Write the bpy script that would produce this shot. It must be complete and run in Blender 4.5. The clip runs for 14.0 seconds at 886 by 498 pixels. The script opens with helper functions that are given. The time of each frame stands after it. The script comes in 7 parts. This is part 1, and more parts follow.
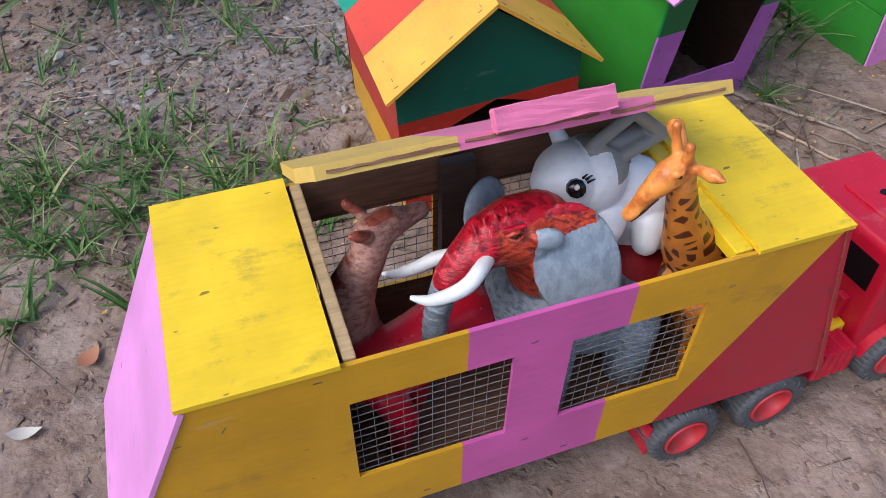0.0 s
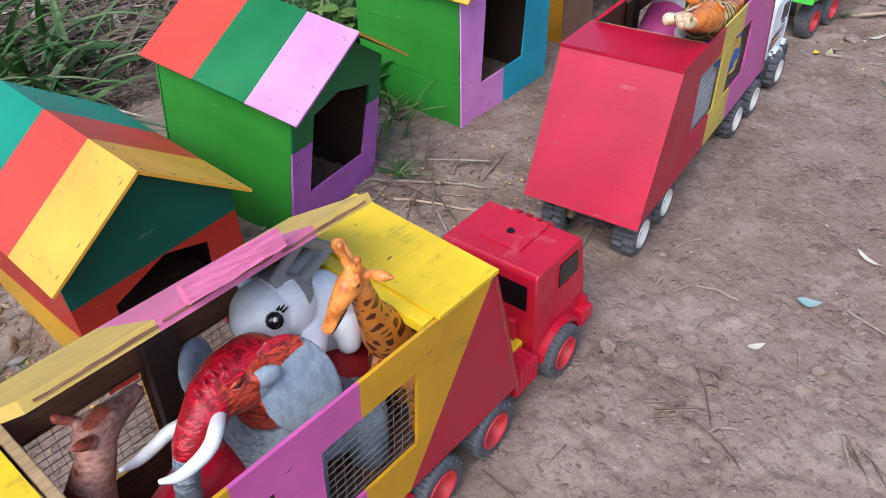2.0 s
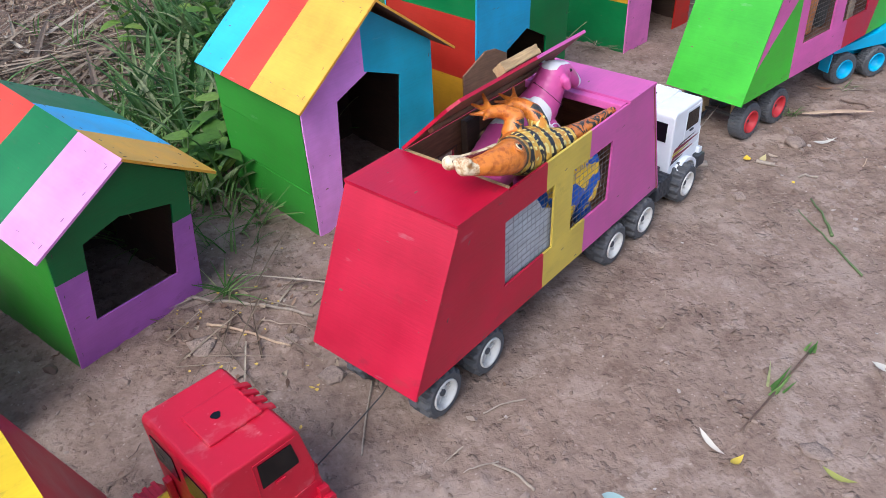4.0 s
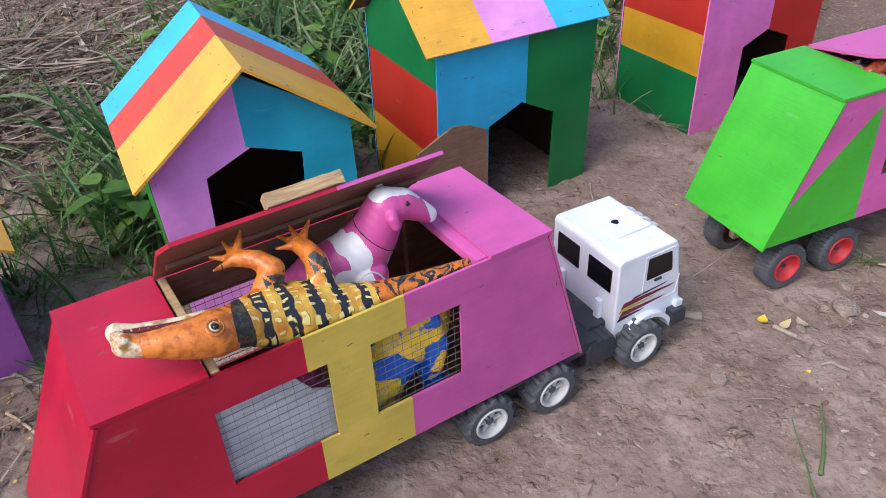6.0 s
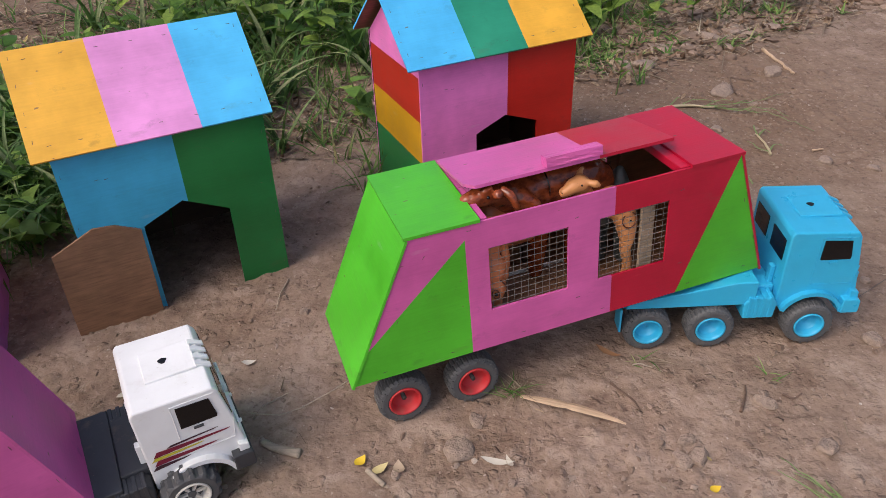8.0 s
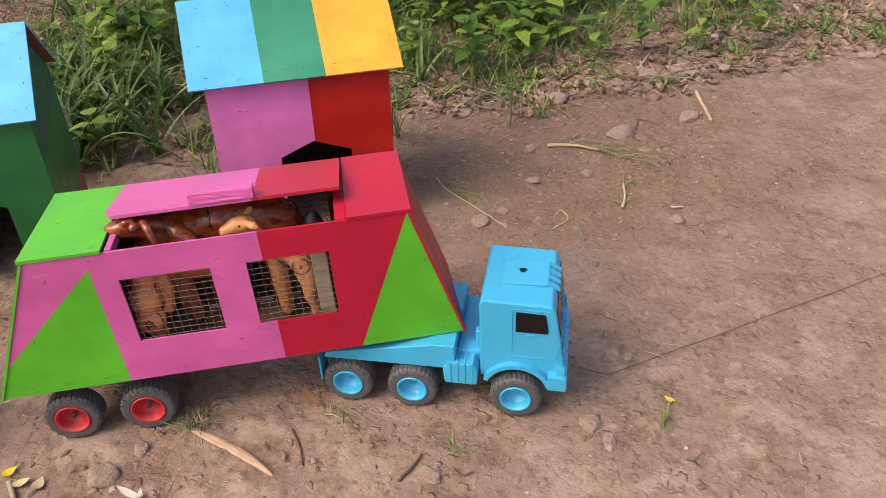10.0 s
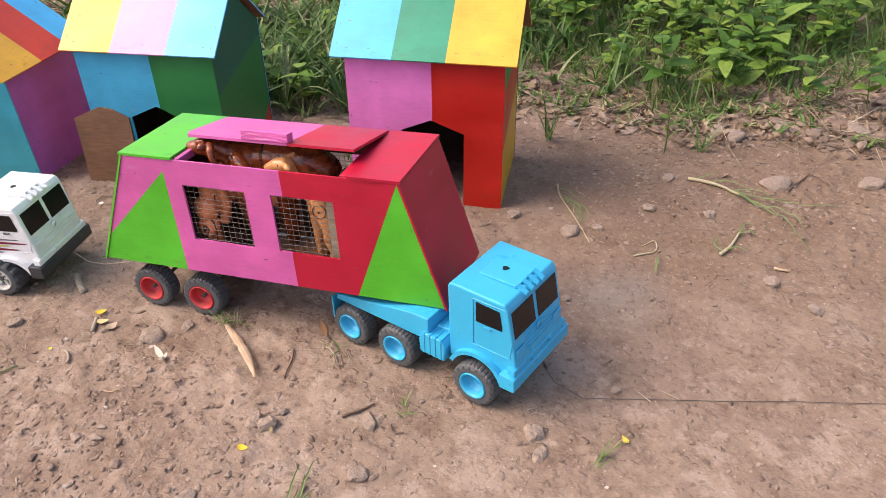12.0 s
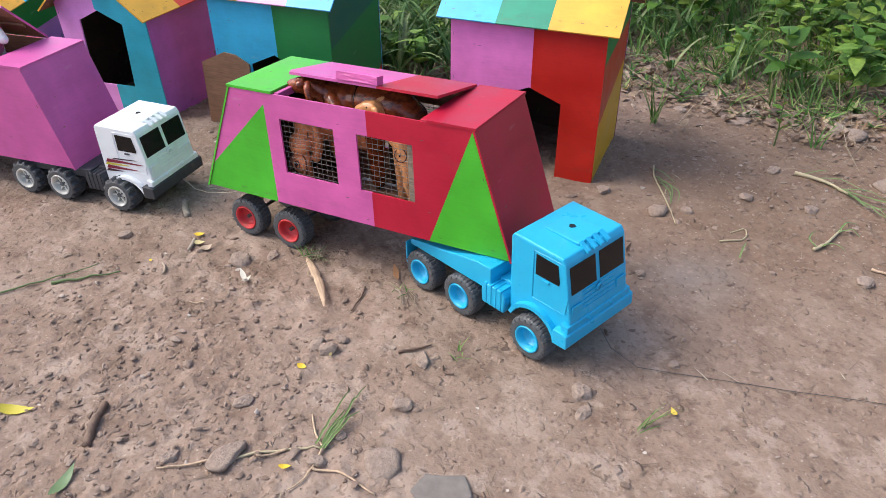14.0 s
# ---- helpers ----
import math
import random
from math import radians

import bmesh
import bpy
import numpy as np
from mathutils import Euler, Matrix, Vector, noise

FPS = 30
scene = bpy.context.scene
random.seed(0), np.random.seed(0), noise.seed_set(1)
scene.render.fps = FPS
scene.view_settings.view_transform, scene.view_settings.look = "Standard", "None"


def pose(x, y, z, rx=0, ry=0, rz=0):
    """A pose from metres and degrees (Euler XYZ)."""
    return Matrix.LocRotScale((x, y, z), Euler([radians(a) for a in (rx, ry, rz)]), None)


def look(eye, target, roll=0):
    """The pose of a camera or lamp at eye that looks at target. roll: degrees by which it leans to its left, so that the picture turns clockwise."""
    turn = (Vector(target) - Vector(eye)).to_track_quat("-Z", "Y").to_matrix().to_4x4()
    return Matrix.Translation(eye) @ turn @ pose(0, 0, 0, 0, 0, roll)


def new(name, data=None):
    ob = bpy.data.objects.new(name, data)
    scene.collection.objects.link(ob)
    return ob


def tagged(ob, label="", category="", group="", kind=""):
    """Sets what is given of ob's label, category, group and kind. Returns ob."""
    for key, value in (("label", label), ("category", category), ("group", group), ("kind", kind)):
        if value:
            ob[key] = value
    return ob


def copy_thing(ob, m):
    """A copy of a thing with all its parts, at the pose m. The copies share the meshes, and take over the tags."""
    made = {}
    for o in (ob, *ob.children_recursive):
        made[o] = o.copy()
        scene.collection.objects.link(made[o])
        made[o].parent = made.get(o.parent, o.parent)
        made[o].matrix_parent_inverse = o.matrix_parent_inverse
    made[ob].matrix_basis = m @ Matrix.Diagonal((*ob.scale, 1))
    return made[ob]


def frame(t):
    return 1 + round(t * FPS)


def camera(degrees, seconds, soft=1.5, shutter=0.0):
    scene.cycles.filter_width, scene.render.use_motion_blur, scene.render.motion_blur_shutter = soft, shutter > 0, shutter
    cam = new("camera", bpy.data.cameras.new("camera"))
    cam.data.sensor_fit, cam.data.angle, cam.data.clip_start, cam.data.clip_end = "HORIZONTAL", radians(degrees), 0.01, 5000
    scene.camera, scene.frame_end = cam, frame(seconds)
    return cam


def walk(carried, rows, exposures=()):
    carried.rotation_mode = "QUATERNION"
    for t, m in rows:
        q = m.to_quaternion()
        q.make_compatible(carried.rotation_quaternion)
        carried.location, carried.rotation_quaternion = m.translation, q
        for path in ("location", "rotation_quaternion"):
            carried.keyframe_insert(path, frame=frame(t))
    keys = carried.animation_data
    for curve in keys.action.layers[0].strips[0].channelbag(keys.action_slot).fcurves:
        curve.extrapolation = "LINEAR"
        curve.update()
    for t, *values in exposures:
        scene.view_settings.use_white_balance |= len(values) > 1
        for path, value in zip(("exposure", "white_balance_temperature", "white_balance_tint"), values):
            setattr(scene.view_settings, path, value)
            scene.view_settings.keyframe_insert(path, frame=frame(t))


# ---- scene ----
cam = camera(60.9, 14.0, 0.6)
PATH = [
    (0, (0.7464, 0.5326, 0.7629), (0.5434, 1.9382, -0.6454), -2.16),
    (0.5, (0.7236, 0.5121, 0.8188), (0.6604, 1.9240, -0.5963), -2.18),
    (1, (0.7044, 0.4889, 0.8451), (0.8687, 1.8958, -0.5669), -1.87),
    (1.5, (0.7077, 0.4824, 0.8462), (1.1139, 1.9194, -0.4843), -1.69),
    (2, (0.7370, 0.4991, 0.8312), (1.3487, 1.9409, -0.4126), -1.59),
    (2.5, (0.8242, 0.5002, 0.8451), (1.4935, 1.9163, -0.3985), -1.72),
    (3, (0.9367, 0.4878, 0.8643), (1.6320, 1.9260, -0.3390), -2.12),
    (3.2, (0.9848, 0.4956, 0.8749), (1.6727, 1.9450, -0.3192), -2.17),
    (5.3, (1.6298, 0.7049, 0.8546), (1.6531, 2.3301, -0.3109), -3.10),
    (5.5, (1.6748, 0.7313, 0.8483), (1.6847, 2.3573, -0.3162), -3.04),
    (6, (1.8180, 0.8329, 0.8613), (1.7935, 2.4571, -0.3055), -2.93),
    (6.5, (1.9356, 0.8988, 0.8846), (1.8855, 2.5279, -0.2746), -2.71),
    (7, (2.1609, 0.9568, 0.9017), (2.0682, 2.5844, -0.2569), -3.15),
    (7.5, (2.3424, 0.9878, 0.9470), (2.2295, 2.6175, -0.2068), -3.19),
    (8, (2.5258, 1.0275, 0.9397), (2.4197, 2.6575, -0.2144), -2.80),
    (8.5, (2.7052, 1.1026, 0.9579), (2.5774, 2.7312, -0.1960), -2.47),
    (9, (2.8444, 1.1364, 0.9488), (2.6855, 2.7693, -0.1950), -2.17),
    (9.2, (2.9216, 1.1387, 0.9486), (2.7391, 2.7700, -0.1940), -2.09),
    (11.3, (3.4636, 1.2877, 0.9409), (2.6335, 2.7151, -0.1876), -1.98),
    (11.5, (3.4944, 1.2965, 0.9380), (2.6104, 2.6942, -0.1867), -1.74),
    (12, (3.6805, 1.3052, 0.9524), (2.5928, 2.5695, -0.1514), -2.02),
    (12.5, (3.7867, 1.3217, 0.9524), (2.5650, 2.4642, -0.1441), -2.11),
    (13, (3.7962, 1.3278, 0.8836), (2.5524, 2.4325, -0.2266), -1.47),
    (13.5, (3.7949, 1.3182, 0.8521), (2.5171, 2.3895, -0.2522), -1.21),
    (14, (3.7889, 1.3153, 0.8969), (2.4853, 2.3555, -0.2070), -1.36),
]
EXPOSURES = [(0, 0.48, 5700, 10), (1.5, 0.66, 5580, 9), (3.2, 0.7, 5600, 9), (5.5, 0.8, 5760, 13), (6.0, 0.66, 5780, 13), (7.0, 0.42, 6350, 14), (7.5, 0.42, 6620, 14), (8.4, 0.4, 7180, 16), (9.0, 0.66, 7750, 19), (11.5, 0.96, 7450, 18), (12.0, 1.12, 7230, 16), (12.5, 1.06, 7000, 14), (13, 0.92, 6800, 12), (13.5, 0.84, 6550, 11), (14, 1.02, 6380, 9)]
walk(cam, [(t, look(eye, target, roll)) for t, eye, target, roll in PATH], EXPOSURES)

# ---- light: bright overcast sky under open shade ----
world = bpy.data.worlds.new("sky")
scene.world = world
world.use_nodes = True
wn = world.node_tree.nodes
sky = wn.new("ShaderNodeTexSky")
sky.sky_type = "NISHITA"
sky.sun_disc = False
sky.sun_elevation = radians(50)
sky.sun_rotation = radians(229)
sky.air_density, sky.dust_density, sky.ozone_density = 1.0, 4.0, 1.0
wn["Background"].inputs[1].default_value = 0.145
world.node_tree.links.new(sky.outputs[0], wn["Background"].inputs[0])
sun = new("sun", bpy.data.lights.new("sun", "SUN"))
sun.data.energy, sun.data.angle, sun.data.color = 1.1, radians(36), (1.0, 0.96, 0.9)
sun.matrix_world = look((-1.4, -1.0, 4.7), (1.6, 1.6, 0))

# ---- materials ----
def node_mat(name):
    m = bpy.data.materials.new(name)
    m.use_nodes = True
    t = m.node_tree
    return m, t, t.nodes["Principled BSDF"]


def add(t, kind, **inputs):
    n = t.nodes.new(kind)
    for k, v in inputs.items():
        n.inputs[k.replace("_", " ")].default_value = v
    return n


def ramp(t, fac, stops, linear=True):
    r = t.nodes.new("ShaderNodeValToRGB")
    els = r.color_ramp.elements
    while len(els) < len(stops):
        els.new(0.5)
    for e, (p, c) in zip(els, stops):
        e.position, e.color = p, (*c, 1) if len(c) == 3 else c
    t.links.new(fac, r.inputs[0])
    return r


def mix(t, fac, a, b, blend="MIX"):
    n = t.nodes.new("ShaderNodeMix")
    n.data_type, n.blend_type = "RGBA", blend
    for i, v in ((0, fac), (6, a), (7, b)):
        if isinstance(v, (int, float)):
            n.inputs[i].default_value = v
        elif isinstance(v, tuple):
            n.inputs[i].default_value = (*v, 1)
        else:
            t.links.new(v, n.inputs[i])
    return n.outputs[2]


def coords(t, scale=(1, 1, 1), world_space=False):
    c = t.nodes.new("ShaderNodeTexCoord")
    m = t.nodes.new("ShaderNodeMapping")
    m.inputs["Scale"].default_value = scale
    if world_space:
        g = t.nodes.new("ShaderNodeNewGeometry")
        t.links.new(g.outputs["Position"], m.inputs[0])
    else:
        t.links.new(c.outputs["Object"], m.inputs[0])
    return m.outputs[0]


def noise_tex(t, vec, scale, detail=4.0, rough=0.55):
    n = add(t, "ShaderNodeTexNoise", Scale=scale, Detail=detail, Roughness=rough)
    t.links.new(vec, n.inputs["Vector"])
    return n.outputs[0]


def bump(t, b, height, strength, dist):
    n = add(t, "ShaderNodeBump", Strength=strength, Distance=dist)
    t.links.new(height, n.inputs["Height"])
    t.links.new(n.outputs[0], b.inputs["Normal"])
    return n


def srgb(r, g, b):
    return tuple((c / 255 / 12.92) if c <= 10 else (((c / 255) + 0.055) / 1.055) ** 2.4 for c in (r, g, b))


def paint(name, rgb, grain="x", rough=0.4, wear=0.3, chips=(0.16, 0.1, 0.06), dirt=0.25):
    """Brushed oil paint on thin plywood: uneven coat, raised grain, scuffs and pinprick chips."""
    m, t, b = node_mat(name)
    s = {"x": (6, 90, 90), "z": (90, 90, 6), "y": (90, 6, 90)}[grain]
    fine = noise_tex(t, coords(t, s), 3.0, 5)
    broad = noise_tex(t, coords(t), 9.0, 5, 0.6)
    spots = noise_tex(t, coords(t, {"x": (0.35, 1, 1), "z": (1, 1, 0.35), "y": (1, 0.35, 1)}[grain]), 130.0, 2, 0.5)
    scuff = noise_tex(t, coords(t, (1.5, 1, 1)), 26.0, 6, 0.7)
    dark = tuple(c * 0.72 for c in rgb)
    light = tuple(min(0.95, c * 1.14 + 0.004) for c in rgb)
    c1 = mix(t, ramp(t, broad, [(0.3, (0, 0, 0)), (0.7, (1, 1, 1))]).outputs[0], dark, light)
    c2 = mix(t, 0.2, c1, ramp(t, fine, [(0.3, tuple(c * 0.8 for c in rgb)), (0.65, light)]).outputs[0])
    c3 = mix(t, ramp(t, scuff, [(0.66, (0, 0, 0)), (0.8, (wear, wear, wear))]).outputs[0], c2, tuple(0.6 * c + 0.05 for c in rgb))
    c4 = mix(t, ramp(t, spots, [(0.735, (0, 0, 0)), (0.76, (0.85, 0.85, 0.85))]).outputs[0], c3, chips)
    grime = noise_tex(t, coords(t, (1, 1, 1.3)), 16.0, 6, 0.72)
    c4 = mix(t, ramp(t, grime, [(0.6, (0, 0, 0)), (0.72, (0.5, 0.5, 0.5))]).outputs[0], c4, tuple(0.45 * v + 0.015 for v in rgb))
    smear = noise_tex(t, coords(t, {"x": (0.45, 1, 1), "z": (1, 1, 0.45), "y": (1, 0.45, 1)}[grain]), 21.0, 8, 0.75)
    c4 = mix(t, ramp(t, smear, [(0.6 - 0.07 * dirt, (0, 0, 0)), (0.72, (dirt, dirt, dirt))]).outputs[0], c4, (0.12, 0.085, 0.05))
    pale = noise_tex(t, coords(t, {"x": (0.2, 1, 1), "z": (1, 1, 0.2), "y": (1, 0.2, 1)}[grain]), 60.0, 3, 0.6)
    c4 = mix(t, ramp(t, pale, [(0.7, (0, 0, 0)), (0.74, (0.3, 0.3, 0.3))]).outputs[0], c4, tuple(0.6 * v + 0.2 for v in rgb))
    t.links.new(c4, b.inputs["Base Color"])
    b.inputs["Specular IOR Level"].default_value = 0.5
    r = ramp(t, broad, [(0.3, (rough - 0.08,) * 3), (0.7, (rough + 0.14,) * 3)])
    t.links.new(r.outputs[0], b.inputs["Roughness"])
    bump(t, b, mix(t, 0.5, fine, broad), 0.3, 0.0016)
    return m


def plywood(name, rgb, rough=0.7):
    m, t, b = node_mat(name)
    g = noise_tex(t, coords(t, (5, 60, 60)), 4.0, 6, 0.65)
    c = ramp(t, g, [(0.25, tuple(v * 0.55 for v in rgb)), (0.5, rgb), (0.75, tuple(min(1, v * 1.35) for v in rgb))])
    d = mix(t, ramp(t, noise_tex(t, coords(t), 14, 5), [(0.4, (0, 0, 0)), (0.75, (0.6, 0.6, 0.6))]).outputs[0], c.outputs[0], tuple(v * 0.5 for v in rgb))
    t.links.new(d, b.inputs["Base Color"])
    b.inputs["Roughness"].default_value = rough
    bump(t, b, g, 0.4, 0.001)
    return m


def plastic(name, rgb, rough=0.35, dirt=0.5, dirt_rgb=(0.2, 0.15, 0.11)):
    m, t, b = node_mat(name)
    n = noise_tex(t, coords(t), 22, 6, 0.65)
    n2 = noise_tex(t, coords(t), 160, 3)
    c = mix(t, ramp(t, n, [(0.3, (0, 0, 0)), (0.8, (0.5, 0.5, 0.5))]).outputs[0], rgb, tuple(v * 0.8 for v in rgb))
    c = mix(t, ramp(t, n, [(0.58, (0, 0, 0)), (0.8, (dirt, dirt, dirt))]).outputs[0], c, dirt_rgb)
    c = mix(t, ramp(t, n2, [(0.68, (0, 0, 0)), (0.75, (0.35, 0.35, 0.35))]).outputs[0], c, dirt_rgb)
    t.links.new(c, b.inputs["Base Color"])
    t.links.new(ramp(t, n, [(0.3, (rough - 0.08,) * 3), (0.8, (rough + 0.2,) * 3)]).outputs[0], b.inputs["Roughness"])
    bump(t, b, n2, 0.12, 0.0006)
    return m


def island_mat(name, stops, rough=0.75, back=0.0, scale=60.0):
    """Colour picked per piece, with a little mottling."""
    m, t, b = node_mat(name)
    g = t.nodes.new("ShaderNodeNewGeometry")
    r = ramp(t, g.outputs["Random Per Island"], stops)
    n = noise_tex(t, coords(t, world_space=True), scale, 4)
    c = mix(t, ramp(t, n, [(0.3, (0, 0, 0)), (0.75, (0.55, 0.55, 0.55))]).outputs[0], r.outputs[0], tuple(0.55 * v for v in stops[0][1][:3]))
    t.links.new(c, b.inputs["Base Color"])
    b.inputs["Roughness"].default_value = rough
    if back:
        b.inputs["Subsurface Weight"].default_value = 0.0
        tr = add(t, "ShaderNodeBsdfTranslucent")
        t.links.new(c, tr.inputs[0])
        mx = t.nodes.new("ShaderNodeMixShader")
        mx.inputs[0].default_value = back
        t.links.new(b.outputs[0], mx.inputs[1])
        t.links.new(tr.outputs[0], mx.inputs[2])
        t.links.new(mx.outputs[0], t.nodes["Material Output"].inputs[0])
    return m


C = {
    "yellow": srgb(240, 198, 14), "pink": srgb(201, 90, 158), "pale_pink": srgb(218, 144, 205), "red": srgb(178, 6, 48),
    "orange_red": srgb(204, 62, 40), "brick": srgb(172, 40, 24), "green": srgb(70, 178, 40), "leaf_green": srgb(58, 142, 44),
    "dark_green": srgb(12, 112, 54), "teal": srgb(8, 92, 74), "sea": srgb(22, 138, 108), "blue": srgb(50, 162, 206),
    "sky": srgb(66, 182, 240), "mustard": srgb(226, 170, 56), "khaki": srgb(206, 180, 74), "violet": srgb(180, 104, 190),
    "rose": srgb(226, 122, 192), "orchid": srgb(240, 158, 234), "sea_blue": srgb(48, 174, 200), "scarlet": srgb(186, 26, 10), "ochre": srgb(196, 146, 24),
}
PAINT = {k: paint("paint_" + k, v) for k, v in C.items()}
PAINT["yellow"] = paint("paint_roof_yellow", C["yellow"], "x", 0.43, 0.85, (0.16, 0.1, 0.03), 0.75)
PAINT["old_yellow"] = paint("paint_old_yellow", srgb(206, 172, 84), "x", 0.6, 0.9, (0.2, 0.13, 0.07), 0.7)
PAINT["old_pink"] = paint("paint_old_pink", srgb(212, 112, 150), "x", 0.6, 0.9, (0.3, 0.12, 0.14))
# The roof yellow again, made darker: the side's weaker light is in the colour.
PAINT["side_yellow"] = paint("paint_shaded_side_yellow", srgb(206, 152, 4), "x", 0.5, 0.7, (0.12, 0.08, 0.03), 0.6)
RAW = plywood("raw_plywood", (0.23, 0.108, 0.056))
BATTEN = plywood("batten_wood", (0.5, 0.34, 0.165))
BOARD = plywood("brown_board", (0.23, 0.12, 0.07))
# Raw plywood darkened for closed interiors: their shade is put into the colour.
DARK_SHADED_PLY = plywood("dark_shaded_plywood", (0.07, 0.04, 0.025))
WIRE = plastic("rusty_wire", (0.05, 0.045, 0.04), 0.5)
ZINC = plastic("galvanised_wire", (0.19, 0.185, 0.175), 0.4, 0.5)
STEEL = plastic("staple_steel", (0.09, 0.08, 0.075), 0.4)
TYRE = plastic("tyre_rubber", (0.075, 0.077, 0.082), 0.6, 0.7, (0.2, 0.17, 0.14))
TYRE_OLD = plastic("worn_tyre_rubber", (0.078, 0.081, 0.087), 0.6, 0.75, (0.2, 0.17, 0.14))
GLASS = plastic("dark_window", (0.006, 0.006, 0.007), 0.16, 0.03, (0.05, 0.05, 0.05))
GLASS.node_tree.nodes["Principled BSDF"].inputs["Specular IOR Level"].default_value = 0.3

# ---- building tools ----
def part(name, bm, material, parent=None, label="", smooth=False):
    me = bpy.data.meshes.new(name)
    bm.normal_update()
    bm.to_mesh(me)
    bm.free()
    for m in material if isinstance(material, (list, tuple)) else [material]:
        me.materials.append(m)
    if smooth:
        for p in me.polygons:
            p.use_smooth = True
    ob = new(name, me)
    if parent:
        ob.parent = parent
    if label:
        ob["label"] = label
    return ob


def thing(name, m, label, category, group="", kind=""):
    ob = new(name)
    ob.empty_display_size = 0.05
    ob.matrix_world = m
    return tagged(ob, label, category, group, kind)


def box(bm, lo, hi, bevel=0.0, mat=0, m=None):
    vs = [bm.verts.new((x, y, z)) for x in (lo[0], hi[0]) for y in (lo[1], hi[1]) for z in (lo[2], hi[2])]
    fs = [bm.faces.new([vs[i] for i in q]) for q in ((0, 1, 3, 2), (4, 6, 7, 5), (0, 4, 5, 1), (2, 3, 7, 6), (0, 2, 6, 4), (1, 5, 7, 3))]
    for f in fs:
        f.material_index = mat
    if bevel:
        es = list({e for f in fs for e in f.edges})
        r = bmesh.ops.bevel(bm, geom=es, offset=bevel, segments=2, affect="EDGES", profile=0.5)
        vs = list({v for f in r["faces"] for v in f.verts} | {v for v in vs if v.is_valid})
        for f in r["faces"]:
            f.material_index = mat
    if m:
        bmesh.ops.transform(bm, matrix=m, verts=[v for v in vs if v.is_valid])
    return bm


def prism(bm, pts, axis, lo, hi, mat=0, bevel=0.0):
    """A closed outline swept along an axis."""
    def p3(a, b, c):
        return {"x": (c, a, b), "y": (a, c, b), "z": (a, b, c)}[axis]
    v0 = [bm.verts.new(p3(a, b, lo)) for a, b in pts]
    v1 = [bm.verts.new(p3(a, b, hi)) for a, b in pts]
    n = len(pts)
    fs = [bm.faces.new(v0), bm.faces.new(v1[::-1])]
    fs += [bm.faces.new((v0[i], v1[i], v1[(i + 1) % n], v0[(i + 1) % n])) for i in range(n)]
    for f in fs:
        f.material_index = mat
    bmesh.ops.recalc_face_normals(bm, faces=fs)
    if bevel:
        r = bmesh.ops.bevel(bm, geom=list({e for f in fs for e in f.edges}), offset=bevel, segments=2, affect="EDGES", profile=0.5)
        for f in r["faces"]:
            f.material_index = mat
    return bm


def tube(bm, pts, r, sides=6, mat=0, ends=True):
    """A round rod along points; r one radius or one each."""
    rs = r if isinstance(r, (list, tuple)) else [r] * len(pts)
    rings = []
    for i, p in enumerate(pts):
        p = Vector(p)
        d = (Vector(pts[min(i + 1, len(pts) - 1)]) - Vector(pts[max(i - 1, 0)])).normalized()
        a = d.orthogonal().normalized() if i == 0 else (rings_a - d * rings_a.dot(d)).normalized()
        rings_a = a
        b = d.cross(a)
        rings.append([bm.verts.new(p + (a * math.cos(k) + b * math.sin(k)) * rs[i]) for k in (2 * math.pi * j / sides for j in range(sides))])
    fs = []
    for u, v in zip(rings, rings[1:]):
        fs += [bm.faces.new((u[j], u[(j + 1) % sides], v[(j + 1) % sides], v[j])) for j in range(sides)]
    if ends:
        fs += [bm.faces.new(rings[0][::-1]), bm.faces.new(rings[-1])]
    for f in fs:
        f.material_index, f.smooth = mat, sides > 5
    return bm


def lathe(bm, profile, sides=28, mat=0, axis="y"):
    """Closed profile of (radius, along) turned round an axis."""
    rings = []
    for k in range(sides):
        a = 2 * math.pi * k / sides
        c, s = math.cos(a), math.sin(a)
        rings.append([bm.verts.new((r * c, h, r * s) if axis == "y" else (r * c, r * s, h)) for r, h in profile])
    n = len(profile)
    fs = []
    for k in range(sides):
        u, v = rings[k], rings[(k + 1) % sides]
        for i in range(n - 1):
            fs.append(bm.faces.new((u[i], u[i + 1], v[i + 1], v[i])))
    for f in fs:
        f.material_index, f.smooth = mat, True
    bmesh.ops.recalc_face_normals(bm, faces=fs)
    return bm


def split(polys, a, b):
    """Cut convex outlines by the line through a and b."""
    out = []
    nx, nz = -(b[1] - a[1]), b[0] - a[0]
    for poly in polys:
        d = [(p[0] - a[0]) * nx + (p[1] - a[1]) * nz for p in poly]
        if min(d) > -1e-7 or max(d) < 1e-7:
            out.append(poly)
            continue
        pos, neg = [], []
        for i, p in enumerate(poly):
            q, e, f = poly[(i + 1) % len(poly)], d[i], d[(i + 1) % len(poly)]
            if e >= -1e-9:
                pos.append(p)
            if e <= 1e-9:
                neg.append(p)
            if e * f < -1e-14:
                k = e / (e - f)
                c = (p[0] + k * (q[0] - p[0]), p[1] + k * (q[1] - p[1]))
                pos.append(c), neg.append(c)
        out += [pos, neg]
    return [p for p in out if len(p) > 2]


def inside(p, poly):
    s = [(b[0] - a[0]) * (p[1] - a[1]) - (b[1] - a[1]) * (p[0] - a[0]) for a, b in zip(poly, poly[1:] + poly[:1])]
    return min(s) > 0 or max(s) < 0


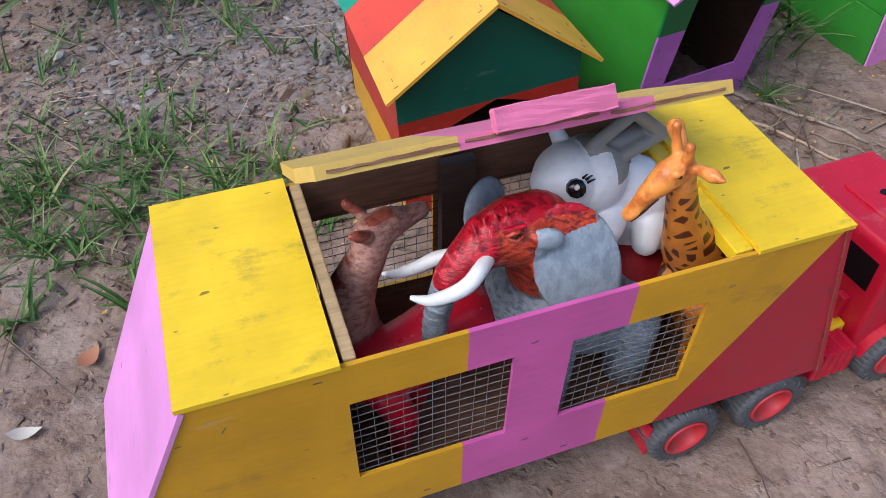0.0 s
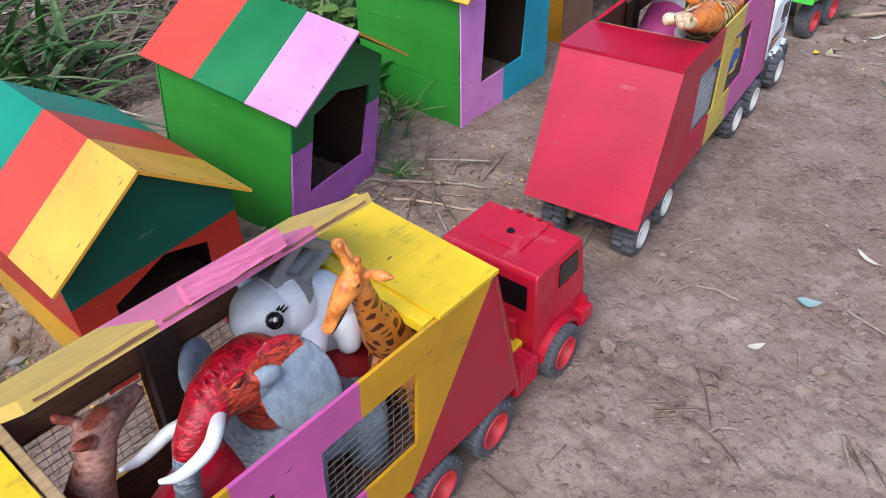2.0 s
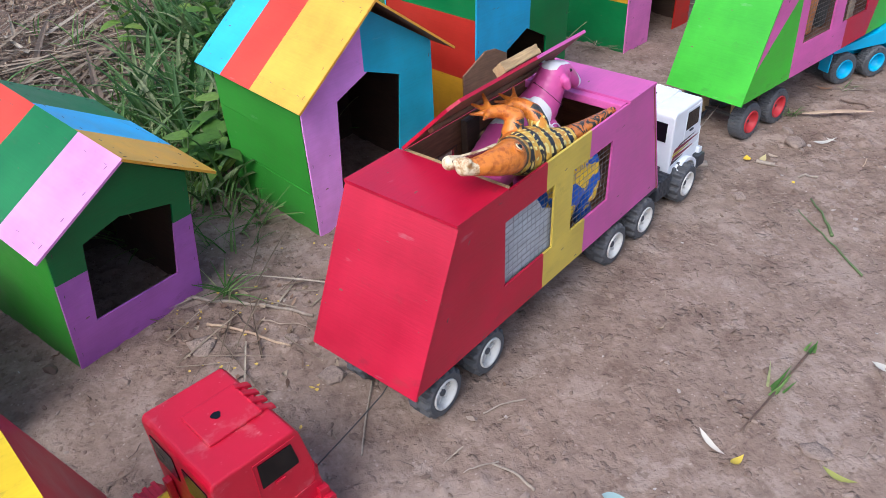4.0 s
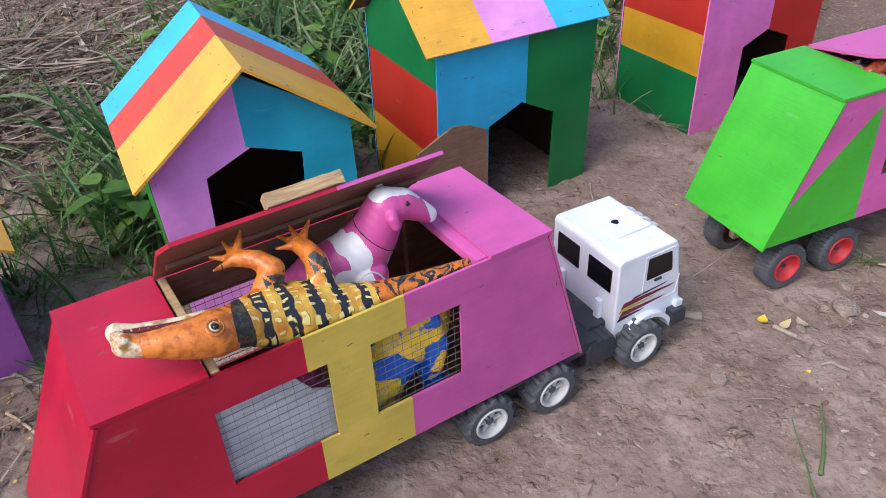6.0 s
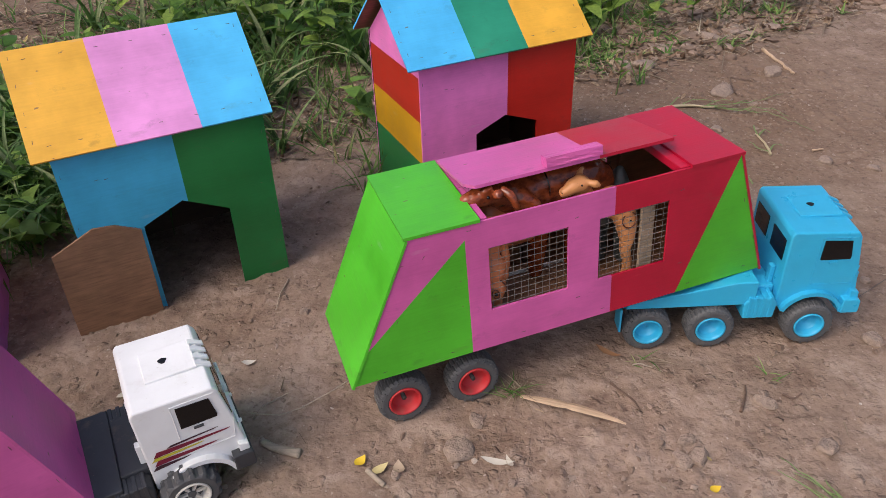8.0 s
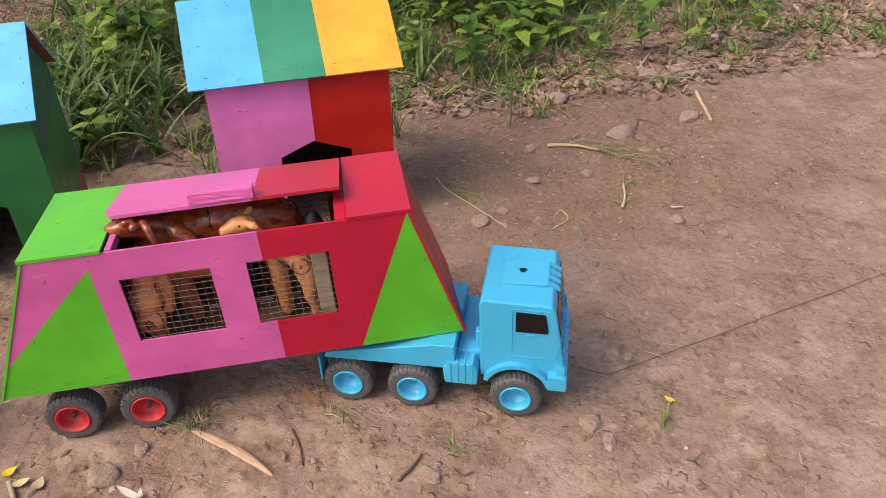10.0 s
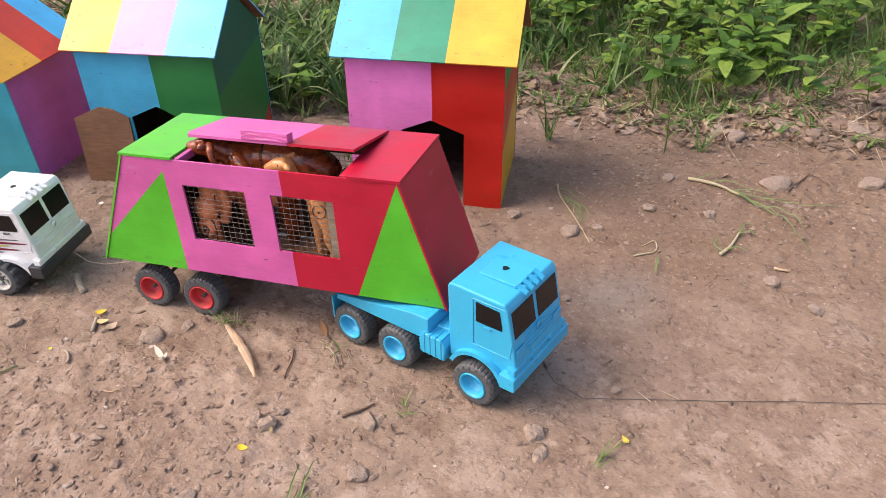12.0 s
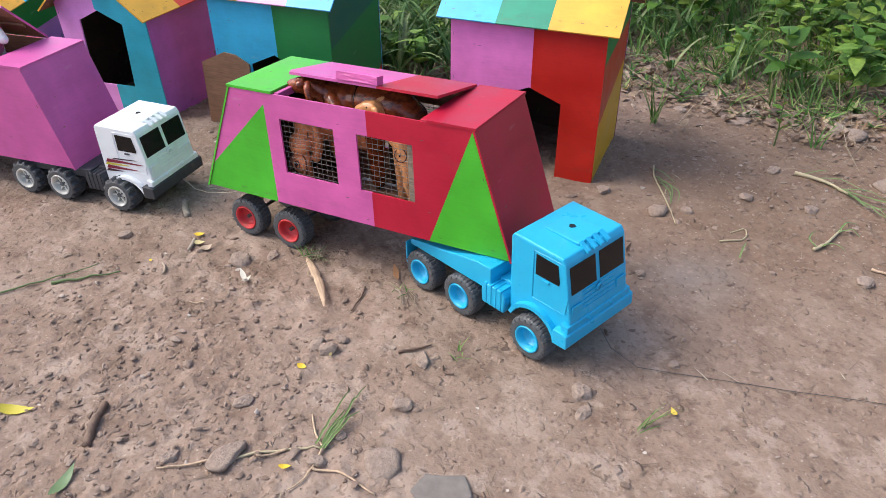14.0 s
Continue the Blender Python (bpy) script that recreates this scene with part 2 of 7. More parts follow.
def panel(outline, thick, colours, holes=(), lines=(), colour_at=None, back=None, edge=None):
    """A flat board in the x-z plane, front face at y = 0 and back at y = thick, cut by openings and painted in fields.
    colours: paint names; colour_at(x, z) gives the name of a field. Returns a bmesh and its materials."""
    names = list(dict.fromkeys(colours))
    mats = [PAINT[n] for n in names] + [back or RAW, edge or BATTEN]
    polys = [list(outline)]
    for h in holes:
        for a, b in zip(h, h[1:] + h[:1]):
            polys = split(polys, a, b)
    for a, b in lines:
        polys = split(polys, a, b)
    cells = []
    for p in polys:
        c = (sum(v[0] for v in p) / len(p), sum(v[1] for v in p) / len(p))
        if any(inside(c, h) for h in holes):
            continue
        cells.append((p, names.index(colour_at(*c)) if colour_at else 0))
    bm = bmesh.new()
    front, rear, count, paint_of = {}, {}, {}, {}

    def key(p):
        return (round(p[0], 5), round(p[1], 5))
    for p, i in cells:
        ks = [k for j, k in enumerate(map(key, p)) if k != key(p[j - 1])]
        if len(ks) < 3:
            continue
        for k in ks:
            if k not in front:
                front[k] = bm.verts.new((k[0], 0, k[1]))
                rear[k] = bm.verts.new((k[0], thick, k[1]))
        f = bm.faces.new([front[k] for k in ks])
        f.material_index = i
        g = bm.faces.new([rear[k] for k in ks[::-1]])
        g.material_index = len(names)
        for a, b in zip(ks, ks[1:] + ks[:1]):
            count.setdefault(frozenset((a, b)), []).append((a, b))
            paint_of[(a, b)] = i
    for e in count.values():
        if len(e) == 1:
            a, b = e[0]
            f = bm.faces.new((front[b], front[a], rear[a], rear[b]))
            f.material_index = paint_of[e[0]] if edge is None else len(names) + 1
    bmesh.ops.recalc_face_normals(bm, faces=bm.faces[:])
    return bm, mats


def place(ob, m):
    ob.matrix_basis = m
    return ob


def staples(parent, spots, name="staple"):
    """Short staples driven into a board: (x, y, z, turn about y) each, in the parent's space."""
    bm = bmesh.new()
    for x, y, z, a in spots:
        c, s = math.cos(a), math.sin(a)
        tube(bm, [(x - 0.0034 * c, y + 0.0003, z - 0.0034 * s), (x + 0.0034 * c, y + 0.0003, z + 0.0034 * s)], 0.00045, 4)
    return tagged(part(name, bm, STEEL, parent, "small rusty staples in the board"), kind="stuff")


class Soup:
    """Many small loose pieces gathered into one mesh."""

    def __init__(self):
        self.v, self.f = [], []

    def add(self, verts, faces):
        n = len(self.v)
        self.v.extend(verts)
        self.f.extend([tuple(i + n for i in f) for f in faces])

    def done(self, name, material, label, category, smooth=False, kind="stuff", parent=None):
        me = bpy.data.meshes.new(name)
        me.from_pydata([tuple(p) for p in self.v], [], self.f)
        me.materials.append(material)
        if smooth:
            me.polygons.foreach_set("use_smooth", [True] * len(me.polygons))
        ob = new(name, me)
        if parent:
            ob.parent = parent
            return ob
        return tagged(ob, label, category, kind=kind)

# ---- ground: one sheet of trodden earth out to the horizon ----
def gz(x, y):
    """Height of the trodden earth: soft swells, with crumbled clods where it is loose."""
    p = Vector((x, y, 0))
    z = 0.0035 * noise.noise(p * 3.1) + 0.0022 * noise.noise(p * 11.0 + Vector((7, 3, 1)))
    if -1.2 < x < 5 and 0 < y < 5.5:
        loose = min(1.0, max(0.15, 0.55 + 1.1 * noise.noise(p * 1.9 + Vector((3, 9, 2))) - 0.3 * bump2(x, y, 3.7, 2.4, 0.9, 0.9) + 0.8 * bump2(x, y, 2.75, 1.5, 0.7, 0.5)))
        d1 = noise.voronoi(p * 30.0 + 0.6 * noise.noise_vector(p * 20.0))[0][0]
        z += loose * 0.0075 * max(0.0, 0.42 - d1) * min(1.0, max(0.0, 0.35 + 1.6 * noise.noise(p * 9.0 + Vector((2, 2, 7)))))
        n1, n2 = noise.noise(p * 34.0), noise.noise(p * 71.0 + Vector((1, 5, 2)))
        z += loose * (0.0034 * n1 + 0.006 * max(0.0, n1 - 0.15) + 0.0032 * n2 + 0.007 * max(0.0, n2 - 0.18))
    return z - 0.012 * bump2(x, y, 2.76, 2.6, 0.26, 0.22)


def bump2(x, y, cx, cy, rx, ry):
    return max(0.0, 1 - ((x - cx) / rx) ** 2 - ((y - cy) / ry) ** 2)


def spread(lo, hi, step, far):
    """Grid lines: close together over the yard, ever wider out to the horizon."""
    mid = list(np.arange(lo, hi + 1e-6, step))
    left, right, a, b, s = [], [], lo, mid[-1], step
    while lo - a < far:
        s *= 1.13
        a -= s
        b += s
        left.append(a)
        right.append(b)
    return left[::-1] + mid + right


def specks(t, vec, scale, share, size):
    """Scattered grains: a share of cells carries one round grain each."""
    v = add(t, "ShaderNodeTexVoronoi", Scale=scale)
    t.links.new(vec, v.inputs["Vector"])
    sep = t.nodes.new("ShaderNodeSeparateColor")
    t.links.new(v.outputs["Color"], sep.inputs[0])
    near = ramp(t, v.outputs["Distance"], [(size * 0.6, (1, 1, 1)), (size, (0, 0, 0))]).outputs[0]
    some = ramp(t, sep.outputs[0], [(1 - share, (0, 0, 0)), (1 - share + 0.02, (1, 1, 1))]).outputs[0]
    return mix(t, 1.0, near, some, "MULTIPLY")


def scaled(t, fac, k):
    return mix(t, 1.0, fac, (k, k, k), "MULTIPLY")


def earth():
    """Trodden clay soil: dusty pale patches, damp dark ones, crumbs, grit and hair cracks."""
    m, t, b = node_mat("trodden_earth")
    pos = coords(t, world_space=True)
    big = noise_tex(t, pos, 1.6, 6, 0.6)
    patch = noise_tex(t, pos, 6.5, 9, 0.68)
    dusty = noise_tex(t, mix(t, 0.5, pos, (3.1, 7.7, 0.4)), 27.0, 8, 0.62)
    med = noise_tex(t, pos, 17.0, 8, 0.7)
    lump = noise_tex(t, pos, 38.0, 5, 0.55)
    fine = noise_tex(t, pos, 130.0, 4, 0.6)
    warped = mix(t, 0.012, pos, noise_vec(t, pos, 60.0))
    c = ramp(t, med, [(0.28, (0.147, 0.100, 0.073)), (0.45, (0.214, 0.150, 0.114)), (0.6, (0.249, 0.179, 0.138)), (0.75, (0.302, 0.224, 0.176))]).outputs[0]
    c = mix(t, ramp(t, big, [(0.4, (0, 0, 0)), (0.62, (0.55, 0.55, 0.55))]).outputs[0], c, (0.263, 0.196, 0.156))
    c = mix(t, ramp(t, patch, [(0.53, (0, 0, 0)), (0.6, (0.7, 0.7, 0.7))]).outputs[0], c, (0.328, 0.251, 0.202))
    c = mix(t, ramp(t, patch, [(0.36, (0.65, 0.65, 0.65)), (0.44, (0, 0, 0))]).outputs[0], c, (0.153, 0.101, 0.074))
    c = mix(t, ramp(t, dusty, [(0.57, (0, 0, 0)), (0.63, (0.6, 0.6, 0.6))]).outputs[0], c, (0.350, 0.274, 0.223))
    c = mix(t, ramp(t, dusty, [(0.34, (0.6, 0.6, 0.6)), (0.42, (0, 0, 0))]).outputs[0], c, (0.136, 0.089, 0.064))
    for spot, lo, hi in (((0.22, 1.85, 0.0), 0.16, 0.46), ((3.14, 2.48, 0.0), 0.03, 0.11)):
        ash = t.nodes.new("ShaderNodeVectorMath")
        ash.operation = "DISTANCE"
        t.links.new(mix(t, 0.12, pos, noise_vec(t, pos, 5.0)), ash.inputs[0])
        ash.inputs[1].default_value = tuple(0.88 * v + 0.06 for v in spot)
        c = mix(t, ramp(t, ash.outputs["Value"], [(lo, (0.75, 0.75, 0.75)), (hi, (0, 0, 0))]).outputs[0], c, (0.222, 0.203, 0.192))
    # two wide soft-edged patches of darker brown
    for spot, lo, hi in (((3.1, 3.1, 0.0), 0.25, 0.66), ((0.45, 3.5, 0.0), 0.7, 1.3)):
        dark_earth = t.nodes.new("ShaderNodeVectorMath")
        dark_earth.operation = "DISTANCE"
        t.links.new(mix(t, 0.25, pos, noise_vec(t, pos, 4.0)), dark_earth.inputs[0])
        dark_earth.inputs[1].default_value = tuple(0.75 * v + 0.125 for v in spot)
        c = mix(t, ramp(t, dark_earth.outputs["Value"], [(lo, (0.75, 0.75, 0.75)), (hi, (0, 0, 0))]).outputs[0], c, (0.16, 0.103, 0.07))
    crumbs = noise_tex(t, warped, 85.0, 3, 0.5)
    crumb = ramp(t, crumbs, [(0.58, (0, 0, 0)), (0.68, (1, 1, 1))]).outputs[0]
    pits = ramp(t, crumbs, [(0.3, (1, 1, 1)), (0.4, (0, 0, 0))]).outputs[0]
    c = mix(t, scaled(t, pits, 0.6), c, (0.125, 0.083, 0.061))
    c = mix(t, scaled(t, crumb, 0.3), c, (0.36, 0.28, 0.23))
    c = mix(t, scaled(t, specks(t, warped, 120.0, 0.14, 0.26), 0.55), c, (0.43, 0.355, 0.3))
    c = mix(t, ramp(t, fine, [(0.3, (0.4, 0.4, 0.4)), (0.45, (0, 0, 0))]).outputs[0], c, (0.149, 0.101, 0.076))
    vor = add(t, "ShaderNodeTexVoronoi", Scale=8.0)
    vor.feature = "DISTANCE_TO_EDGE"
    t.links.new(mix(t, 0.14, pos, noise_vec(t, pos, 13.0)), vor.inputs["Vector"])
    crack = ramp(t, vor.outputs["Distance"], [(0.0, (1, 1, 1)), (0.016, (0, 0, 0))])
    gate = mix(t, 1.0, crack.outputs[0], ramp(t, patch, [(0.5, (0, 0, 0)), (0.62, (0.28, 0.28, 0.28))]).outputs[0], "MULTIPLY")
    c = mix(t, gate, c, (0.101, 0.066, 0.049))
    t.links.new(c, b.inputs["Base Color"])
    b.inputs["Roughness"].default_value = 0.93
    b.inputs["Specular IOR Level"].default_value = 0.2
    clod = add(t, "ShaderNodeTexVoronoi", Scale=62.0)
    clod.feature = "F1"
    t.links.new(mix(t, 0.03, pos, noise_vec(t, pos, 45.0)), clod.inputs["Vector"])
    tone = t.nodes.new("ShaderNodeSeparateColor")
    t.links.new(clod.outputs["Color"], tone.inputs[0])
    flake = mix(t, 1.0, ramp(t, clod.outputs["Distance"], [(0.25, (1, 1, 1)), (0.5, (0, 0, 0))]).outputs[0], ramp(t, tone.outputs[0], [(0.45, (0, 0, 0)), (0.95, (1, 1, 1))]).outputs[0], "MULTIPLY")
    h = mix(t, 0.4, mix(t, 0.16, lump, fine), crumbs)
    h = mix(t, 0.3, h, flake)
    h = mix(t, gate, h, (0.1, 0.1, 0.1))
    bn = bump(t, b, h, 1.0, 0.017)
    t.links.new(ramp(t, patch, [(0.36, (1, 1, 1)), (0.58, (0.45, 0.45, 0.45))]).outputs[0], bn.inputs["Strength"])
    return m


def noise_vec(t, vec, scale):
    n = add(t, "ShaderNodeTexNoise", Scale=scale, Detail=3.0)
    t.links.new(vec, n.inputs["Vector"])
    return n.outputs["Color"]


def build_ground():
    xs, ys = spread(-0.45, 4.25, 0.0072, 90), spread(0.6, 3.3, 0.0072, 90)
    nx = len(xs)
    me = bpy.data.meshes.new("ground")
    verts = [(x, y, gz(x, y)) for y in ys for x in xs]
    faces = [(j * nx + i, j * nx + i + 1, (j + 1) * nx + i + 1, (j + 1) * nx + i) for j in range(len(ys) - 1) for i in range(nx - 1)]
    me.from_pydata(verts, [], faces)
    me.polygons.foreach_set("use_smooth", [True] * len(me.polygons))
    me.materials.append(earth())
    tagged(new("ground", me), "trodden brown earth yard with cracks and grit", "ground", kind="structure")


build_ground()


# ---- plywood play houses ----
PLY = 0.004


def basis(origin, x, z):
    x, z = Vector(x).normalized(), Vector(z).normalized()
    y = z.cross(x)
    m = Matrix((x, y, z)).transposed().to_4x4()
    m.translation = origin
    return m


def board(parent, name, m, outline, colours, holes=(), lines=(), colour_at=None, back=None, label="", thick=PLY, edge=None):
    bm, mats = panel(outline, thick, colours, holes, lines, colour_at, back, edge)
    ob = part(name, bm, mats, parent, label)
    ob.matrix_basis = m
    return ob


def bands(levels, names):
    """Colours by height: names from the bottom up, levels between them."""
    def at(x, z):
        return names[sum(z > v for v in levels)]
    return at


def fields(xs, names):
    def at(x, z):
        return names[sum(x > v for v in xs)]
    return at


def level(z):
    return ((-9, z), (9, z))


def upright(x):
    return ((x, -9), (x, 9))


def roof_pair(h, along, eave_l, eave_r, y0, y1, ze, zr, cols_a, cols_b, cuts_a, cuts_b, over=0.0):
    """Two roof slopes. along 'depth': the ridge runs to the back; 'front': it runs across."""
    t = 0.0045
    if along == "depth":
        mid = (eave_l + eave_r) / 2
        run, rise, length = mid - eave_l, zr - ze, y1 - y0
        sl = math.hypot(run, rise)
        a = board(h, "roof_slope", basis((eave_l, y1, ze), (0, -1, 0), (run, 0, rise)), [(0, 0), (length, 0), (length, sl), (0, sl)],
                  cols_a, lines=[upright(c) for c in cuts_a], colour_at=fields(cuts_a, cols_a), thick=t)
        b = board(h, "roof_slope", basis((eave_r, y0, ze), (0, 1, 0), (-run, 0, rise)), [(0, 0), (length, 0), (length, sl), (0, sl)],
                  cols_b, lines=[upright(c) for c in cuts_b], colour_at=fields(cuts_b, cols_b), thick=t)
    else:
        mid = (y0 + y1) / 2
        run, rise, length = mid - y0, zr - ze, eave_r - eave_l
        sl = math.hypot(run, rise)
        a = board(h, "roof_slope", basis((eave_l, y0, ze), (1, 0, 0), (0, run, rise)), [(0, 0), (length, 0), (length, sl), (0, sl)],
                  cols_a, lines=[upright(c) for c in cuts_a], colour_at=fields(cuts_a, cols_a), thick=t)
        b = board(h, "roof_slope", basis((eave_r, y1, ze), (-1, 0, 0), (0, -run, rise)), [(0, 0), (length, 0), (length, sl), (0, sl)],
                  cols_b, lines=[upright(c) for c in cuts_b], colour_at=fields(cuts_b, cols_b), thick=t)
    for ob, n in ((a, 7), (b, 7)):
        spots = []
        for k in range(n):
            u = length * (k + 0.6) / n
            spots += [(u + 0.01 * math.sin(k * 5), -0.0006, sl * 0.12, 0.1 * math.sin(k * 9)), (u, -0.0006, sl * 0.9, 0.08 * math.cos(k * 7))]
        for k in range(4):
            spots += [(0.012, -0.0006, sl * (k + 0.7) / 4, 1.5), (length - 0.014, -0.0006, sl * (k + 0.5) / 4, 1.5)]
        staples(ob, spots)
    return a, b


def house_gable(label, m, w, d, hw, hr, roof, front, left, right, hole, deep=0.02, seams=()):
    """Ridge to the back, gable end to the front."""
    h = thing("toy_house", m, label, "toy house", "row of painted toy houses")
    gable = [(0, -deep), (w, -deep), (w, hw), (w / 2, hr), (0, hw)]
    f = board(h, "front_wall", Matrix(), gable, front[0], [hole], front[1], front[2], DARK_SHADED_PLY)
    board(h, "back_wall", basis((w, d, 0), (-1, 0, 0), (0, 0, 1)), gable, [left[0][-1]], back=DARK_SHADED_PLY)
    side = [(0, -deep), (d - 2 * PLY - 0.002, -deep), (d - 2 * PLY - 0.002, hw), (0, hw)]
    wall = board(h, "side_wall", basis((0.001, d - PLY - 0.001, 0), (0, -1, 0), (0, 0, 1)), side, left[0], (), left[1], left[2], DARK_SHADED_PLY)
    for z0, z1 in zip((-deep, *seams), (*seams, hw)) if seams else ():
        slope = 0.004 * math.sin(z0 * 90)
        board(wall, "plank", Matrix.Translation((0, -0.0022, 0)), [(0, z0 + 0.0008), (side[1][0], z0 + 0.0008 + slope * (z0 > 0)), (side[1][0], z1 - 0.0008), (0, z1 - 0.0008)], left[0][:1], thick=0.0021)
    board(h, "side_wall", basis((w - 0.001, PLY + 0.001, 0), (0, 1, 0), (0, 0, 1)), side, right[0], (), right[1], right[2], DARK_SHADED_PLY)
    roof_pair(h, "depth", *roof)
    spots = [(x, -0.0006, z, 1.5) for x in (0.008, w - 0.008) for z in (0.03, 0.09, 0.16, hw - 0.03)]
    staples(f, spots)
    return h


def house_eave(label, m, w, d, hw, hr, roof, front, left, right, hole, deep=0.02):
    """Ridge across, eave to the front."""
    h = thing("toy_house", m, label, "toy house", "row of painted toy houses")
    f = board(h, "front_wall", Matrix(), [(0, -deep), (w, -deep), (w, hw), (0, hw)], front[0], [hole], front[1], front[2], DARK_SHADED_PLY)
    board(h, "back_wall", basis((w, d, 0), (-1, 0, 0), (0, 0, 1)), [(0, -deep), (w, -deep), (w, hw), (0, hw)], [front[0][0]], back=DARK_SHADED_PLY)
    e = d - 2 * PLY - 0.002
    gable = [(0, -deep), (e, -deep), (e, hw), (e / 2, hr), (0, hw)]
    board(h, "side_wall", basis((0.001, d - PLY - 0.001, 0), (0, -1, 0), (0, 0, 1)), gable, left[0], (), left[1], left[2], DARK_SHADED_PLY)
    board(h, "side_wall", basis((w - 0.001, PLY + 0.001, 0), (0, 1, 0), (0, 0, 1)), gable, right[0], (), right[1], right[2], DARK_SHADED_PLY)
    roof_pair(h, "front", *roof)
    spots = [(x, -0.0006, z, 1.5) for x in (0.007, w - 0.007) for z in (0.03, 0.08, 0.15, 0.22, hw - 0.04)]
    spots += [(0.06, -0.0006, hw - 0.06, 0.05), (0.075, -0.0006, hw - 0.062, 0.1)]
    staples(f, spots)
    return h


def build_houses():
    # teal, red and yellow house by the first truck
    line = ((0.0, 0.158), (0.264, 0.176))
    house_gable("small play house painted teal and red with yellow-edged striped roof", pose(0.5745, 1.3587, 0.008, 0, -0.9, 24.0), 0.264, 0.37, 0.221, 0.304,
                (-0.019, 0.284, -0.028, 0.372, 0.213, 0.322, ["sea", "orange_red", "mustard"], ["mustard", "orange_red", "sea"],
                 [0.145, 0.275], [0.125, 0.255]),
                (["brick", "teal"], [line], lambda x, z: "teal" if z > 0.158 + 0.068 * x else "brick"),
                (["ochre", "brick"], [((0, 0.06), (0.37, 0.1))], lambda x, z: "brick" if z > 0.06 + 0.108 * x else "ochre"),
                (["dark_green", "brick"], [level(0.17)], bands([0.17], ["brick", "dark_green"])),
                [(0.054, -0.05), (0.2, -0.05), (0.209, 0.149), (0.142, 0.167), (0.055, 0.13)])
    # green and violet house with a red, green and pink roof, leaning forward a little
    house_gable("play house with violet front, green side and striped roof", pose(0.914, 1.6034, 0, 8.2, 1.2, 35.2), 0.25, 0.3, 0.272, 0.355,
                (-0.031, 0.287, -0.034, 0.3, 0.271, 0.371, ["orange_red", "dark_green", "pale_pink"], ["mustard", "sky", "dark_green"],
                 [0.118, 0.23], [0.115, 0.225]),
                (["violet", "dark_green"], [level(0.186), ((-1, 0.026), (1, 0.026))], bands([0.186], ["violet", "dark_green"])),
                (["leaf_green"], [], None), (["dark_green", "violet"], [level(0.16)], bands([0.16], ["violet", "dark_green"])),
                [(0.046, 0.08), (0.205, 0.078), (0.216, 0.226), (0.122, 0.252), (0.056, 0.235)], 0.06)
    # pink and blue house
    house_gable("play house with pink and blue front and striped roof", pose(1.3604, 1.8431, 0, 1, -1, 26.7), 0.333, 0.3, 0.312, 0.425,
                (-0.028, 0.366, -0.038, 0.315, 0.297, 0.448, ["sky", "orange_red", "mustard"], ["mustard", "orange_red", "sky"],
                 [0.095, 0.197], [0.15, 0.265]),
                (["orchid", "sea_blue"], [((0.177, 0.42), (0.163, 0.2)), upright(0.155)], lambda x, z: "sea_blue" if x > (0.163 if z > 0.19 else 0.155) else "orchid"),
                (["leaf_green"], [level(0.1), level(0.2)], None), (["violet"], [], None),
                [(0.07, 0.078), (0.228, 0.082), (0.245, 0.268), (0.163, 0.301), (0.084, 0.268)], 0.05, (0.095, 0.2))
    # blue and green house with its door folded back
    house_eave("play house with blue and green front and striped eave roof", pose(1.7975, 2.1133, 0, 0.6, 0.9, 29.4), 0.365, 0.295, 0.366, 0.488,
               (-0.027, 0.381, -0.016, 0.311, 0.368, 0.505, ["mustard", "pale_pink", "sky"], ["sky", "pale_pink", "mustard"],
                [0.135, 0.28], [0.13, 0.27]),
               (["blue", "dark_green"], [upright(0.2)], fields([0.2], ["blue", "dark_green"])),
               (["ochre", "brick", "dark_green"], [level(0.145), level(0.292)], bands([0.145, 0.292], ["ochre", "brick", "dark_green"])),
               (["brick", "dark_green", "teal"], [((0, 0.26), (0.29, 0.325)), ((0, -0.1), (0.29, 0.13))],
                lambda x, z: "teal" if z > 0.26 + 0.224 * x else ("brick" if z < -0.1 + 0.79 * x else "dark_green")),
               [(0.113, -0.05), (0.27, -0.05), (0.272, 0.184), (0.19, 0.226), (0.113, 0.192)])
    # pink and red house
    house_eave("play house with pink and red front and blue, green, yellow roof", pose(2.398, 2.4569, 0, -0.8, 0.9, 28), 0.378, 0.278, 0.369, 0.482,
               (-0.03, 0.406, -0.02, 0.298, 0.371, 0.504, ["sky", "sea", "mustard"], ["mustard", "sea", "sky"],
                [0.148, 0.274], [0.15, 0.28]),
               (["rose", "scarlet"], [upright(0.207)], fields([0.207], ["rose", "scarlet"])),
               (["dark_green", "ochre", "brick", "rose"], [level(0.145), level(0.243), level(0.342)], bands([0.145, 0.243, 0.342], ["dark_green", "ochre", "brick", "rose"])),
               (["ochre", "brick", "dark_green"], [((0, 0.14), (0.29, 0.24)), ((0, 0.29), (0.29, 0.34))],
                lambda x, z: "dark_green" if z > 0.29 + 0.17 * x else ("brick" if z > 0.14 + 0.345 * x else "ochre")),
               [(0.13, -0.05), (0.283, -0.05), (0.284, 0.19), (0.203, 0.221), (0.13, 0.191)])
    # loose brown door board standing by the opening
    bm, mats = panel([(-0.052, -0.01), (0.104, -0.006), (0.107, 0.19), (0.065, 0.212), (0.028, 0.216), (-0.05, 0.18)], 0.005, ["brick"])
    ob = part("door_board", bm, [BOARD, BOARD, BATTEN])
    ob.matrix_world = pose(1.7975, 2.1133, 0, 0.6, 0.9, 29.4) @ pose(0, -0.012, 0, -2, 0, 0)
